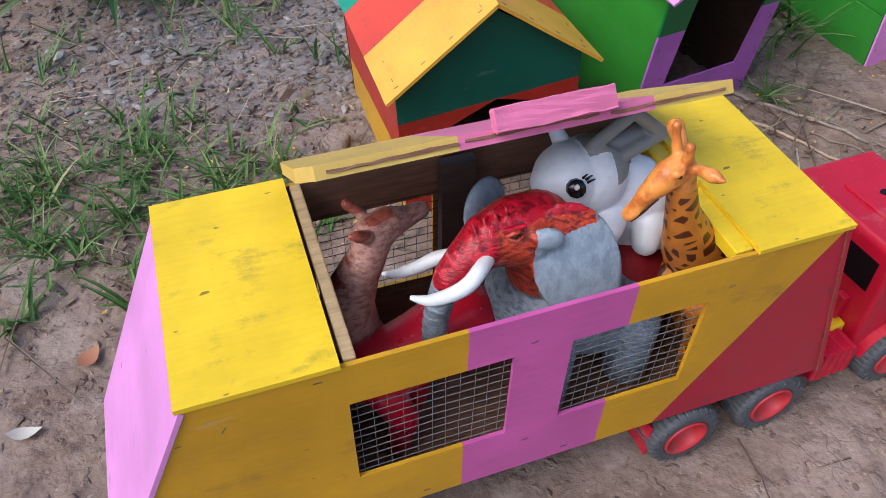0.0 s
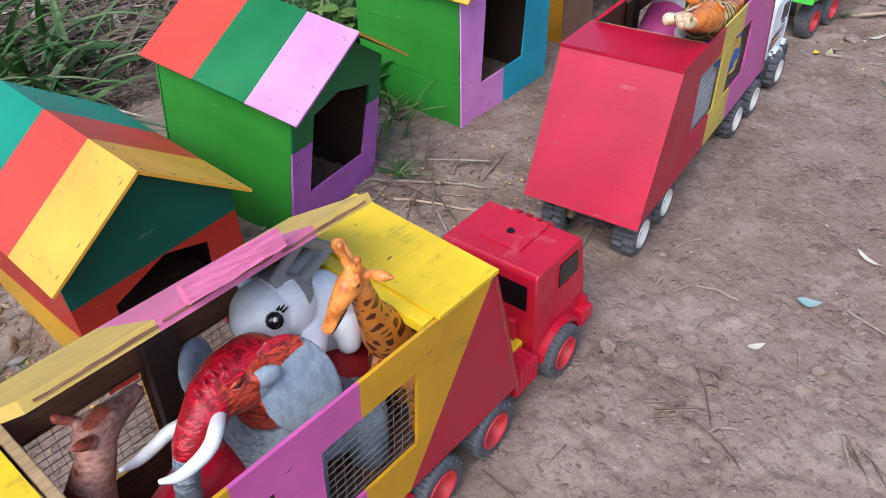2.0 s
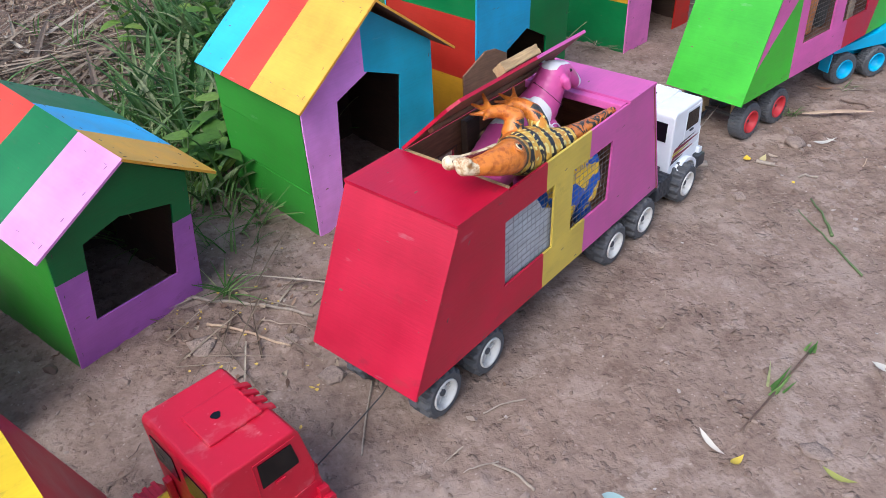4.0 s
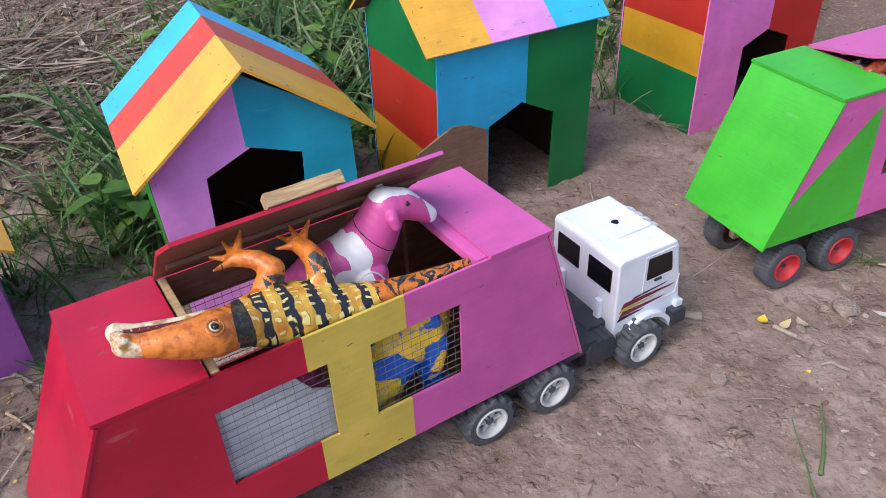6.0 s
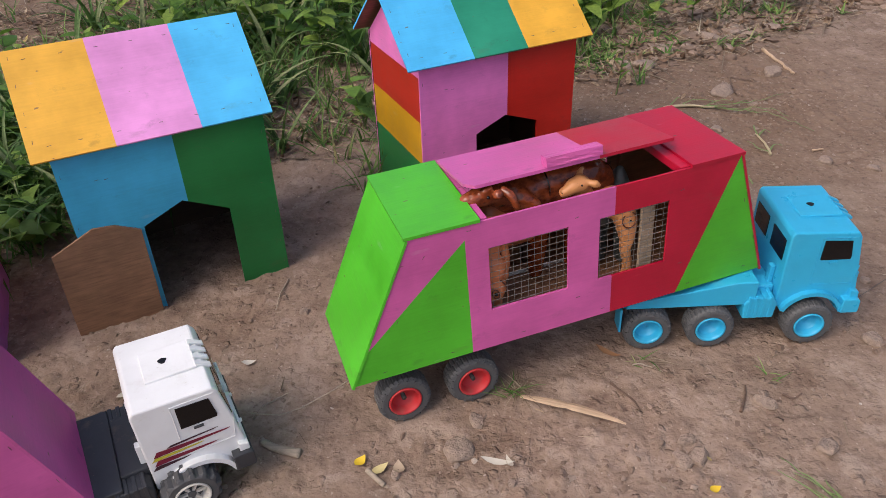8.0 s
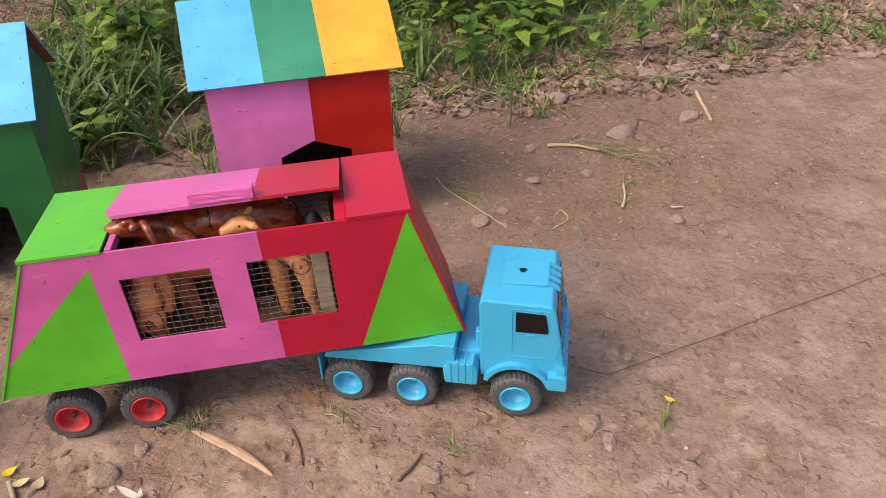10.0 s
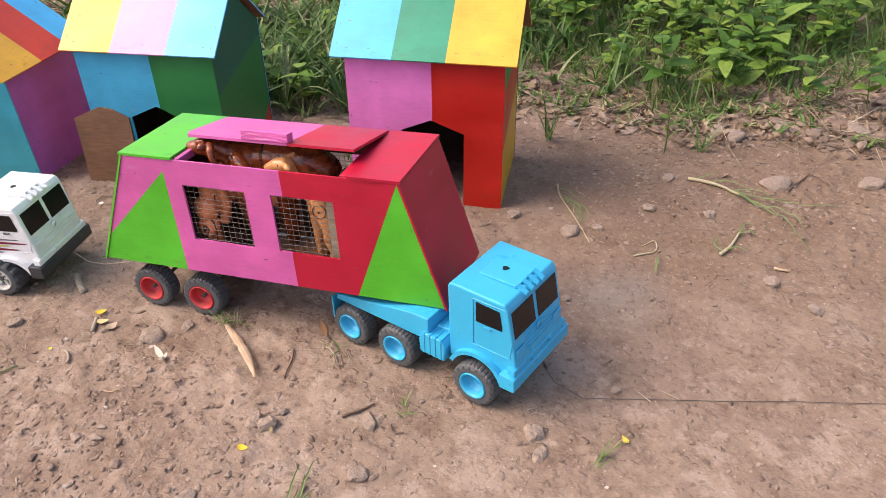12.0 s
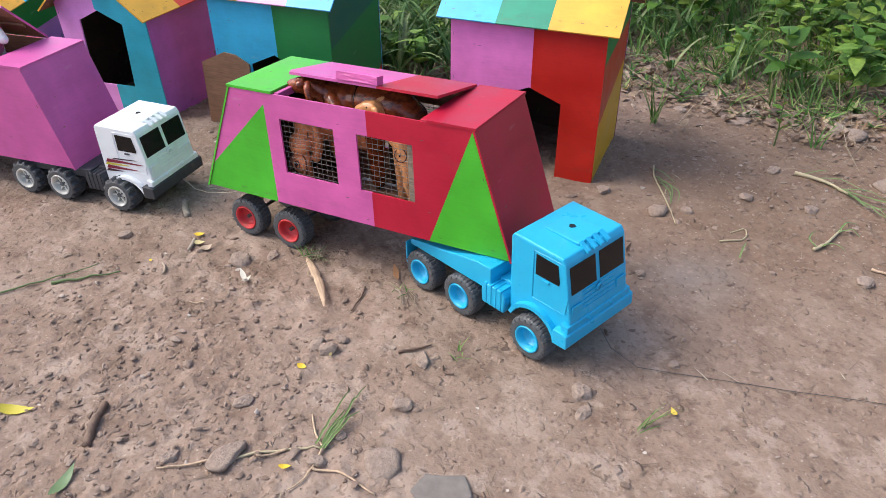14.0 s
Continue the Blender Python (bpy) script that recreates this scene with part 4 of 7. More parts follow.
DECAL_DARK = plastic("decal_dark", srgb(60, 30, 40), 0.4)
build_convoy()

# ---- loose things on the ground ----


def leaf_mat(name, stops, rough=0.5, back=0.35):
    """Green leaves: hue differs from leaf to leaf, faint veins, some light passes through."""
    m, t, b = node_mat(name)
    g, o = t.nodes.new("ShaderNodeNewGeometry"), t.nodes.new("ShaderNodeObjectInfo")
    a = t.nodes.new("ShaderNodeMath")
    a.operation = "ADD"
    t.links.new(g.outputs["Random Per Island"], a.inputs[0])
    t.links.new(o.outputs["Random"], a.inputs[1])
    f = t.nodes.new("ShaderNodeMath")
    f.operation = "FRACT"
    t.links.new(a.outputs[0], f.inputs[0])
    r = ramp(t, f.outputs[0], stops)
    n = noise_tex(t, coords(t, world_space=True), 90.0, 4)
    c = mix(t, ramp(t, n, [(0.35, (0, 0, 0)), (0.75, (0.5, 0.5, 0.5))]).outputs[0], r.outputs[0], tuple(0.6 * v for v in stops[0][1]))
    t.links.new(c, b.inputs["Base Color"])
    b.inputs["Roughness"].default_value = rough
    b.inputs["Specular IOR Level"].default_value = 0.3
    tr = add(t, "ShaderNodeBsdfTranslucent")
    t.links.new(c, tr.inputs[0])
    mx = t.nodes.new("ShaderNodeMixShader")
    mx.inputs[0].default_value = back
    t.links.new(b.outputs[0], mx.inputs[1])
    t.links.new(tr.outputs[0], mx.inputs[2])
    t.links.new(mx.outputs[0], t.nodes["Material Output"].inputs[0])
    return m


GRASS = leaf_mat("grass_blades", [(0, (0.045, 0.12, 0.022)), (0.5, (0.1, 0.205, 0.04)), (0.85, (0.22, 0.32, 0.1)), (1, (0.42, 0.38, 0.2))], 0.6, 0.25)
LEAF = leaf_mat("broad_leaves", [(0, (0.055, 0.14, 0.022)), (0.5, (0.125, 0.25, 0.038)), (1, (0.28, 0.39, 0.075))], 0.55, 0.32)
REED = leaf_mat("long_pale_leaves", [(0, (0.035, 0.095, 0.02)), (0.6, (0.09, 0.18, 0.045)), (1, (0.27, 0.3, 0.15))], 0.55, 0.22)
STEM = plastic("plant_stem", (0.11, 0.16, 0.055), 0.6)
DRY = island_mat("dry_leaves", [(0, (0.115, 0.066, 0.042)), (0.35, (0.22, 0.136, 0.086)), (0.7, (0.33, 0.235, 0.155)), (0.9, (0.46, 0.36, 0.25)), (0.985, (0.46, 0.37, 0.26)), (1, (0.5, 0.4, 0.12))], 0.7, 0.12)
STRAW = island_mat("straw", [(0, (0.11, 0.072, 0.046)), (0.4, (0.2, 0.145, 0.095)), (0.8, (0.31, 0.245, 0.17)), (1, (0.48, 0.41, 0.31))], 0.7)
TWIG = island_mat("twigs", [(0, (0.09, 0.06, 0.045)), (0.5, (0.2, 0.14, 0.1)), (1, (0.38, 0.3, 0.22))], 0.8)
STONE = island_mat("pebbles", [(0, (0.17, 0.114, 0.084)), (0.5, (0.245, 0.172, 0.13)), (0.85, (0.3, 0.22, 0.171)), (0.985, (0.34, 0.265, 0.215)), (1, (0.52, 0.46, 0.4))], 0.85)
ROCK = island_mat("stones", [(0, (0.215, 0.153, 0.119)), (0.5, (0.285, 0.212, 0.168)), (1, (0.37, 0.284, 0.23))], 0.95, 0, 120)
rock_tree = ROCK.node_tree
bump(rock_tree, rock_tree.nodes["Principled BSDF"], noise_tex(rock_tree, coords(rock_tree, world_space=True), 150.0, 5, 0.65), 0.9, 0.006)
GRAVEL = island_mat("ash_gravel", [(0, (0.12, 0.098, 0.086)), (0.4, (0.19, 0.163, 0.147)), (0.8, (0.25, 0.228, 0.215)), (1, (0.4, 0.37, 0.345))], 0.9)
ROCK_GREY = island_mat("grey_stone", [(0, (0.12, 0.104, 0.094)), (1, (0.18, 0.158, 0.142))], 0.8, 0, 45)


def turn_z(a):
    return Matrix.Rotation(a, 3, "Z")


def blade(soup, base, az, length, width, lean, droop, rnd, n=4):
    """A tapered blade that rises and bends over."""
    d = Vector((math.cos(az), math.sin(az), 0))
    side = Vector((-d.y, d.x, 0))
    p, el = Vector(base), radians(90 - lean)
    verts, step = [], length / n
    for i in range(n + 1):
        k = i / n
        wd = width * (0.55 + 0.45 * math.sin(math.pi * min(1, 0.2 + k * 0.8))) * (1 - k) ** 0.6 + 0.0002
        verts += [p + side * wd / 2 + Vector((0, 0, wd * 0.25)), p, p - side * wd / 2 + Vector((0, 0, wd * 0.25))]
        p = p + (d * math.cos(el) + Vector((0, 0, math.sin(el)))) * step
        el -= radians(droop) / n * (0.6 + 0.9 * k)
        if p.z < 0.003:
            p.z, el = 0.003, max(el, 0)
    faces = []
    for i in range(n):
        a = 3 * i
        faces += [(a, a + 1, a + 4, a + 3), (a + 1, a + 2, a + 5, a + 4)]
    soup.add(verts, faces)


def flat_leaf(soup, x, y, az, length, width, curl, rnd, z=None, tilt=0.15):
    """A fallen leaf: pointed oval, folded and curled."""
    m = turn_z(az) @ Matrix.Rotation(rnd.uniform(-tilt, tilt), 3, "X") @ Matrix.Rotation(rnd.uniform(-tilt, tilt), 3, "Y")
    z = gz(x, y) + 0.0025 + rnd.uniform(0, 0.003) if z is None else z
    verts, n = [], 5
    for i in range(n + 1):
        k = i / n
        w = width * (math.sin(math.pi * (k ** 0.8)) * 0.5 + 0.02)
        zz = curl * length * (k - 0.5) ** 2 * 4
        for s in (-1, 0, 1):
            verts.append(m @ Vector(((k - 0.5) * length, s * w, zz + abs(s) * w * curl * 1.2)) + Vector((x, y, z)))
    faces = []
    for i in range(n):
        a = 3 * i
        faces += [(a, a + 3, a + 4, a + 1), (a + 1, a + 4, a + 5, a + 2)]
    soup.add(verts, faces)


def rod(soup, pts, r0, r1, sides=5):
    verts, faces, n = [], [], len(pts)
    for i, p in enumerate(pts):
        d = (pts[min(i + 1, n - 1)] - pts[max(i - 1, 0)]).normalized()
        a = d.cross(Vector((0.1, 0.2, 1))).normalized()
        b = d.cross(a)
        r = r0 + (r1 - r0) * i / (n - 1)
        verts += [p + (a * math.cos(2 * math.pi * j / sides) + b * math.sin(2 * math.pi * j / sides)) * r for j in range(sides)]
    for i in range(n - 1):
        for j in range(sides):
            u, v = i * sides + j, i * sides + (j + 1) % sides
            faces.append((u, v, v + sides, u + sides))
    faces += [tuple(range(sides))[::-1], tuple((n - 1) * sides + j for j in range(sides))]
    soup.add(verts, faces)


def twig_points(x, y, az, length, rnd, bend=0.5, n=5, lift=0.004):
    pts, p, a = [], Vector((x, y, 0)), az
    for i in range(n):
        pts.append(Vector((p.x, p.y, gz(p.x, p.y) + lift + rnd.uniform(0, lift))))
        p = p + Vector((math.cos(a), math.sin(a), 0)) * length / (n - 1)
        a += rnd.uniform(-bend, bend)
    return pts


def ico(sub):
    bm = bmesh.new()
    bmesh.ops.create_icosphere(bm, subdivisions=sub, radius=1)
    v = [p.co.copy() for p in bm.verts]
    f = [tuple(q.index for q in t.verts) for t in bm.faces]
    bm.free()
    return v, f


ICO1, ICO3 = ico(1), ico(3)


def pebble(soup, x, y, r, rnd, sink=0.35):
    a, off = rnd.uniform(0, 6.3), Vector((rnd.uniform(0, 99), rnd.uniform(0, 99), 0))
    sx, sy, sz = rnd.uniform(0.7, 1.7), rnd.uniform(0.55, 1.1), rnd.uniform(0.3, 0.7)
    m = turn_z(a)
    z = gz(x, y) + r * sz * (1 - 2 * sink) * 0.6
    soup.add([m @ Vector((v.x * sx * r, v.y * sy * r, v.z * sz * r)) * (1 + 0.85 * noise.noise(v * 1.9 + off)) + Vector((x, y, z)) for v in ICO1[0]], ICO1[1])


def on_things(x, y):
    """Under a house, a trailer or a truck, where nothing lies."""
    for (ox, oy), yaw, lo, hi in FOOTPRINTS:
        c, s = math.cos(radians(yaw)), math.sin(radians(yaw))
        u, v = (x - ox) * c + (y - oy) * s, -(x - ox) * s + (y - oy) * c
        if lo[0] < u < hi[0] and lo[1] < v < hi[1]:
            return True
    return False


FOOTPRINTS = [((0.568, 1.359), 24.8, (0, 0), (0.264, 0.37)), ((0.914, 1.603), 35.2, (0, 0), (0.25, 0.3)), ((1.36, 1.843), 26.7, (0, 0), (0.333, 0.3)),
              ((1.7975, 2.113), 29.4, (0, 0.0), (0.365, 0.295)), ((2.398, 2.457), 28, (0, 0), (0.378, 0.278)),
              ((0.4224, 0.745), 25.9, (0, 0), (0.72, 0.2)), ((1.386, 1.25), 32.4, (0, 0), (0.72, 0.2)), ((2.329, 1.832), 21.4, (0, 0), (0.72, 0.2))]


def edge_y(x):
    """Where the undergrowth begins behind the yard."""
    return along(x, ((-3, 2.6), (0.2, 2.5), (1.0, 2.45), (1.7, 2.8), (2.1, 3.05), (2.33, 3.3), (2.65, 3.24), (2.9, 3.28), (3.0, 3.55), (3.3, 3.85), (3.9, 4.15), (4.6, 4.6)))


def litter_edge(x):
    """Where the fallen leaves and straw begin in front of the undergrowth."""
    return along(x, ((-3, 2.3), (0.2, 2.25), (1.0, 2.2), (1.7, 2.65), (2.1, 2.85), (2.5, 3.16), (2.75, 3.2), (2.97, 3.24), (3.16, 3.38), (3.4, 3.46), (3.87, 3.78), (4.2, 3.95), (5, 4.8)))


def along(x, pts):
    for (a, b), (c, d) in zip(pts, pts[1:]):
        if a <= x <= c:
            return b + (d - b) * (x - a) / (c - a)
    return 6.0


def scatter(n, x0, x1, y0, y1, weight, rnd):
    out, tries = [], 0
    while len(out) < n and tries < n * 60:
        tries += 1
        x, y = rnd.uniform(x0, x1), rnd.uniform(y0, y1)
        if rnd.random() < weight(x, y) and not on_things(x, y):
            out.append((x, y))
    return out


def grass_w(x, y):
    w = 0.95 * bump2(x, y, 0.1, 1.37, 0.42, 0.22) + 0.25 * bump2(x, y, 0.0, 1.2, 0.3, 0.2) + 0.12 * bump2(x, y, 0.2, 1.8, 0.6, 0.6)
    w += 0.9 * bump2(x, y, 1.18, 2.3, 0.42, 0.5) + 0.9 * bump2(x, y, 1.55, 2.75, 0.45, 0.55) + 0.4 * bump2(x, y, 2.2, 2.85, 0.3, 0.3)
    w += 0.5 * bump2(x, y, 0.85, 2.45, 0.35, 0.4)
    d = y - edge_y(x)
    w += 0.6 * min(1, max(0, (d - 0.05) * 4)) * (1 if x > 1.2 else 0.35)
    return min(1, w) * (0.06 if x < 0.95 and y > 2.15 else 1)


def litter_w(x, y):
    d, e = y - litter_edge(x), y - edge_y(x)
    w = min(1, max(0, (d + 0.06) * 7)) * (1 if e < (0.25 if x > 1.2 else 1.6) else 0.35) * (0.8 if x < 1 else 1) + 0.3 * bump2(x, y, 0.55, 2.75, 0.6, 0.7) + 0.7 * bump2(x, y, 0.1, 1.55, 0.7, 0.6) + 0.5 * bump2(x, y, 1.2, 1.62, 0.2, 0.2)
    return min(1, w + 0.004)


def grit_w(x, y):
    return min(1, 0.13 + 0.9 * bump2(x, y, 0.2, 1.7, 0.7, 0.55) + 0.7 * bump2(x, y, 2.75, 1.5, 0.5, 0.35) + 0.3 * bump2(x, y, 1.6, 0.9, 0.5, 0.3) + 0.4 * bump2(x, y, 3.0, 3.1, 0.6, 0.4))


def build_litter():
    r = random.Random(5)
    s = Soup()
    for x, y in scatter(30000, -0.9, 4.6, 0.3, 4.2, grit_w, r):
        pebble(s, x, y, 0.0014 + 0.0052 * r.random() ** 2.6, r, 0.35)
    for x, y in scatter(800, -0.6, 0.9, 1.2, 2.3, grit_w, r):
        pebble(s, x, y, 0.003 + 0.011 * r.random() ** 2.4, r, 0.3)
    for x, y in scatter(260, 0.9, 4.4, 0.5, 4.2, grit_w, r):
        pebble(s, x, y, 0.003 + 0.007 * r.random() ** 2, r, 0.35)
    for x, y in scatter(1500, 2.2, 4.4, 3.0, 4.4, lambda x, y: litter_w(x, y) * (y < edge_y(x) + 0.1), r):
        pebble(s, x, y, 0.004 + 0.02 * r.random() ** 2.2, r, 0.3)
    s.done("pebbles", STONE, "brown pebbles and clods strewn over the earth", "pebbles", kind="stuff")
    s = Soup()
    for x, y in scatter(1700, -0.7, 0.62, 1.4, 2.35, lambda x, y: bump2(x, y, 0.14, 1.9, 0.7, 0.5), r):
        pebble(s, x, y, 0.0025 + 0.011 * r.random() ** 2.6, r, 0.25)
    s.done("gravel", GRAVEL, "grey gravel and ash clinker beside the house", "gravel", kind="stuff")
    s = Soup()
    for x, y in scatter(10500, -0.9, 4.6, 0.5, 4.7, litter_w, r):
        flat_leaf(s, x, y, r.uniform(0, 6.3), (0.45 if y < 2.0 else 1) * r.uniform(0.012, 0.055), (0.5 if y < 2.0 else 1) * r.uniform(0.006, 0.019), r.uniform(-0.3, 0.6), r, tilt=0.6)
    for x, y in scatter(40, 0.3, 4.4, 0.5, 3.0, lambda x, y: 1, r):
        flat_leaf(s, x, y, r.uniform(0, 6.3), r.uniform(0.006, 0.015), r.uniform(0.003, 0.006), r.uniform(-0.1, 0.3), r)
    s.done("fallen_leaves", DRY, "dry brown and cream fallen leaves", "leaf litter", kind="stuff")
    s = Soup()
    for x, y in scatter(5200, -0.9, 4.0, 1.0, 4.7, lambda x, y: litter_w(x, y) - 0.01, r):
        if x < 1 and y < 2.2 and r.random() < 0.72:
            continue
        az = r.uniform(0, 6.3) if x > 1 else r.gauss(0.2, 0.9)
        blade(s, (x, y, gz(x, y) + r.uniform(0.002, 0.012)), az, r.uniform(0.05, 0.24), r.uniform(0.002, 0.006), 84 + r.uniform(0, 8), r.uniform(-6, 10), r, 5)
    for x, y in scatter(230, -0.2, 1.0, 2.2, 3.6, lambda x, y: bump2(x, y, 0.5, 2.8, 0.55, 0.7), r):
        blade(s, (x, y, gz(x, y) + r.uniform(0.004, 0.03)), r.gauss(0.4, 0.8), r.uniform(0.15, 0.42), r.uniform(0.008, 0.024), 80 + r.uniform(0, 12), r.uniform(-8, 14), r, 7)
    for x, y in scatter(900, -0.6, 4.5, 0.4, 4.2, lambda x, y: 1, r):
        blade(s, (x, y, gz(x, y) + 0.003), r.uniform(0, 6.3), r.uniform(0.008, 0.045), r.uniform(0.0012, 0.0035), 86 + r.uniform(0, 6), r.uniform(-6, 10), r, 3)
    s.done("straw", STRAW, "dry straw and dead grass stalks lying about", "straw", kind="stuff")
    s = Soup()
    for x, y in scatter(900, -0.8, 4.3, 0.6, 4.4, lambda x, y: 0.07 + litter_w(x, y), r):
        k = 1 if litter_w(x, y) > 0.2 else 0.5
        rod(s, twig_points(x, y, r.uniform(0, 6.3), k * r.uniform(0.03, 0.16), r, 0.5, 7, 0.002), k * r.uniform(0.0008, 0.0022), 0.0005, 4)
    s.done("twigs", TWIG, "thin dry twigs scattered on the earth", "twigs", kind="stuff")


def build_grass():
    r = random.Random(8)
    s = Soup()
    for x, y in scatter(3400, -0.8, 3.8, 1.0, 5.2, grass_w, r):
        g = gz(x, y)
        near = y < 1.7 and x < 0.7
        for k in range(r.randint(3, 6)):
            blade(s, (x + r.gauss(0, 0.008), y + r.gauss(0, 0.008), g), r.uniform(0, 6.3), (0.55 if near else 0.85) * r.uniform(0.05, 0.2), r.uniform(0.003, 0.009), r.uniform(25, 78) if near else r.uniform(10, 70), r.uniform(10, 80), r)
    for x, y in scatter(230, 2.3, 4.2, 3.1, 4.4, lambda x, y: 0.7 * (litter_edge(x) + 0.03 < y < edge_y(x) + 0.2) * max(0.0, 0.25 + 1.5 * noise.noise(Vector((x, y, 4)) * 5.0)), r):
        for k in range(r.randint(4, 8)):
            blade(s, (x, y, gz(x, y) + 0.002), r.uniform(0, 6.3), r.uniform(0.02, 0.07), r.uniform(0.005, 0.013), r.uniform(45, 80), r.uniform(0, 40), r)
    s.done("grass", GRASS, "ragged green grass growing through the litter", "grass", kind="stuff")
    s = Soup()
    for x, y in scatter(260, 0.0, 2.6, 2.05, 4.2, lambda x, y: 0.15 * (y > edge_y(x) and x > 1) + bump2(x, y, 1.2, 2.4, 0.3, 0.5) + bump2(x, y, 1.5, 2.9, 0.5, 0.6), r):
        for k in range(r.randint(4, 7)):
            blade(s, (x, y, gz(x, y)), r.uniform(0, 6.3), r.uniform(0.14, 0.3), r.uniform(0.01, 0.026), r.uniform(10, 55), r.uniform(40, 100), r, 7)
    for x, y in scatter(55, -0.4, 0.9, 1.9, 3.0, lambda x, y: bump2(x, y, 0.4, 2.5, 0.36, 0.36) + 0.3 * bump2(x, y, -0.2, 2.3, 0.4, 0.4), r):
        for k in range(r.randint(2, 4)):
            blade(s, (x, y, gz(x, y)), r.gauss(-1.2, 1.1), r.uniform(0.2, 0.45), r.uniform(0.014, 0.034), r.uniform(25, 70), r.uniform(40, 90), r, 8)
    for k in range(9):
        blade(s, (-0.42 + 0.05 * k, 2.02 + 0.05 * r.random(), 0.01), r.gauss(-1.0, 0.5), r.uniform(0.3, 0.5), r.uniform(0.025, 0.045), r.uniform(35, 65), r.uniform(30, 60), r, 9)
    s.done("long_grass", REED, "long broad-bladed grass behind the houses", "grass", kind="stuff")


def leaf_mesh(length, width, droop):
    bm = bmesh.new()
    n, rows = 7, []
    for i in range(n + 1):
        k = i / n
        w = width * 0.5 * (math.sin(math.pi * k ** 0.72) ** 0.9 if 0 < k < 1 else 0.0) + 0.0006
        z = -droop * length * k * k + 0.06 * length * k
        rows.append([bm.verts.new((k * length, s * w, z + abs(s) * w * 0.35 - (0.25 * w * s * s if abs(s) == 1 else 0))) for s in (-1, -0.5, 0, 0.5, 1)])
    for a, b in zip(rows, rows[1:]):
        for j in range(4):
            bm.faces.new((a[j], b[j], b[j + 1], a[j + 1]))
    me = bpy.data.meshes.new("leaf")
    bm.to_mesh(me)
    bm.free()
    me.materials.append(LEAF)
    for p in me.polygons:
        p.use_smooth = True
    return me


def plant(m, seed, height, nleaf, leaf):
    r = random.Random(seed)
    ob = thing("leafy_weed", m, "low leafy green weed growing at the edge of the yard", "plant", "weeds behind the yard")
    bm = bmesh.new()
    pts, p, a = [], Vector((0, 0, -0.005)), r.uniform(0, 6.3)
    for i in range(6):
        pts.append(p.copy())
        p += Vector((math.cos(a) * 0.22, math.sin(a) * 0.22, 1)) * height / 5
        a += r.uniform(-0.7, 0.7)
    tube(bm, pts, [0.0028 - 0.0003 * i for i in range(6)], 5)
    part("stem", bm, STEM, ob)
    for k in range(nleaf):
        u = 0.25 + 0.75 * (k + r.random()) / nleaf
        i = min(4, int(u * 5))
        q = pts[i].lerp(pts[i + 1], u * 5 - i) if i < 4 else pts[4].lerp(pts[5], min(1, u * 5 - 4))
        lf = new("leaf", leaf[r.randrange(len(leaf))])
        lf.parent = ob
        sc = r.uniform(0.6, 1.15) * (1.1 - 0.35 * u)
        lf.matrix_basis = Matrix.Translation(q) @ Matrix.Rotation(k * 2.4 + r.uniform(-0.4, 0.4), 4, "Z") @ Matrix.Rotation(radians(r.uniform(-55, 5)), 4, "Y") @ Matrix.Rotation(radians(r.uniform(-25, 25)), 4, "X") @ Matrix.Scale(sc, 4)
    return ob


def build_plants():
    r = random.Random(21)
    leaf = [leaf_mesh(0.075, 0.042, 0.25), leaf_mesh(0.06, 0.038, 0.1), leaf_mesh(0.095, 0.045, 0.4)]
    kinds = [plant(pose(2.75 + 0.18 * k, 3.6 + 0.05 * k, 0, 0, 0, 70 * k), 40 + k, 0.1 + 0.035 * k, 9 + 2 * k, leaf) for k in range(6)]
    spots = scatter(290, 0.5, 3.9, 2.0, 5.4, lambda x, y: min(1, max(0, (y - edge_y(x) - 0.12) * 2)) * (1 if 1.5 < x < 3.1 else 0.3 if x > 1 else 0) + 0.5 * bump2(x, y, 1.25, 2.3, 0.3, 0.45) + 0.5 * bump2(x, y, 1.6, 2.8, 0.45, 0.5), r)
    spots += [(2.2, 2.95), (2.28, 3.02), (1.36, 2.55), (1.62, 2.48), (1.72, 2.62), (1.25, 2.2), (1.12, 2.12), ]
    plant(pose(2.925, 3.14, gz(2.925, 3.14), -4, 3, 0), 77, 0.17, 8, [leaf_mesh(0.05, 0.028, 0.2), leaf_mesh(0.04, 0.02, 0.1)])
    for x, y in spots:
        k = kinds[r.randrange(6) if y - edge_y(x) > 0.35 else r.randrange(3)]
        copy_thing(k, pose(x, y, gz(x, y), 0, 0, r.uniform(0, 360)) @ Matrix.Scale(r.uniform(0.8, 1.3), 4))


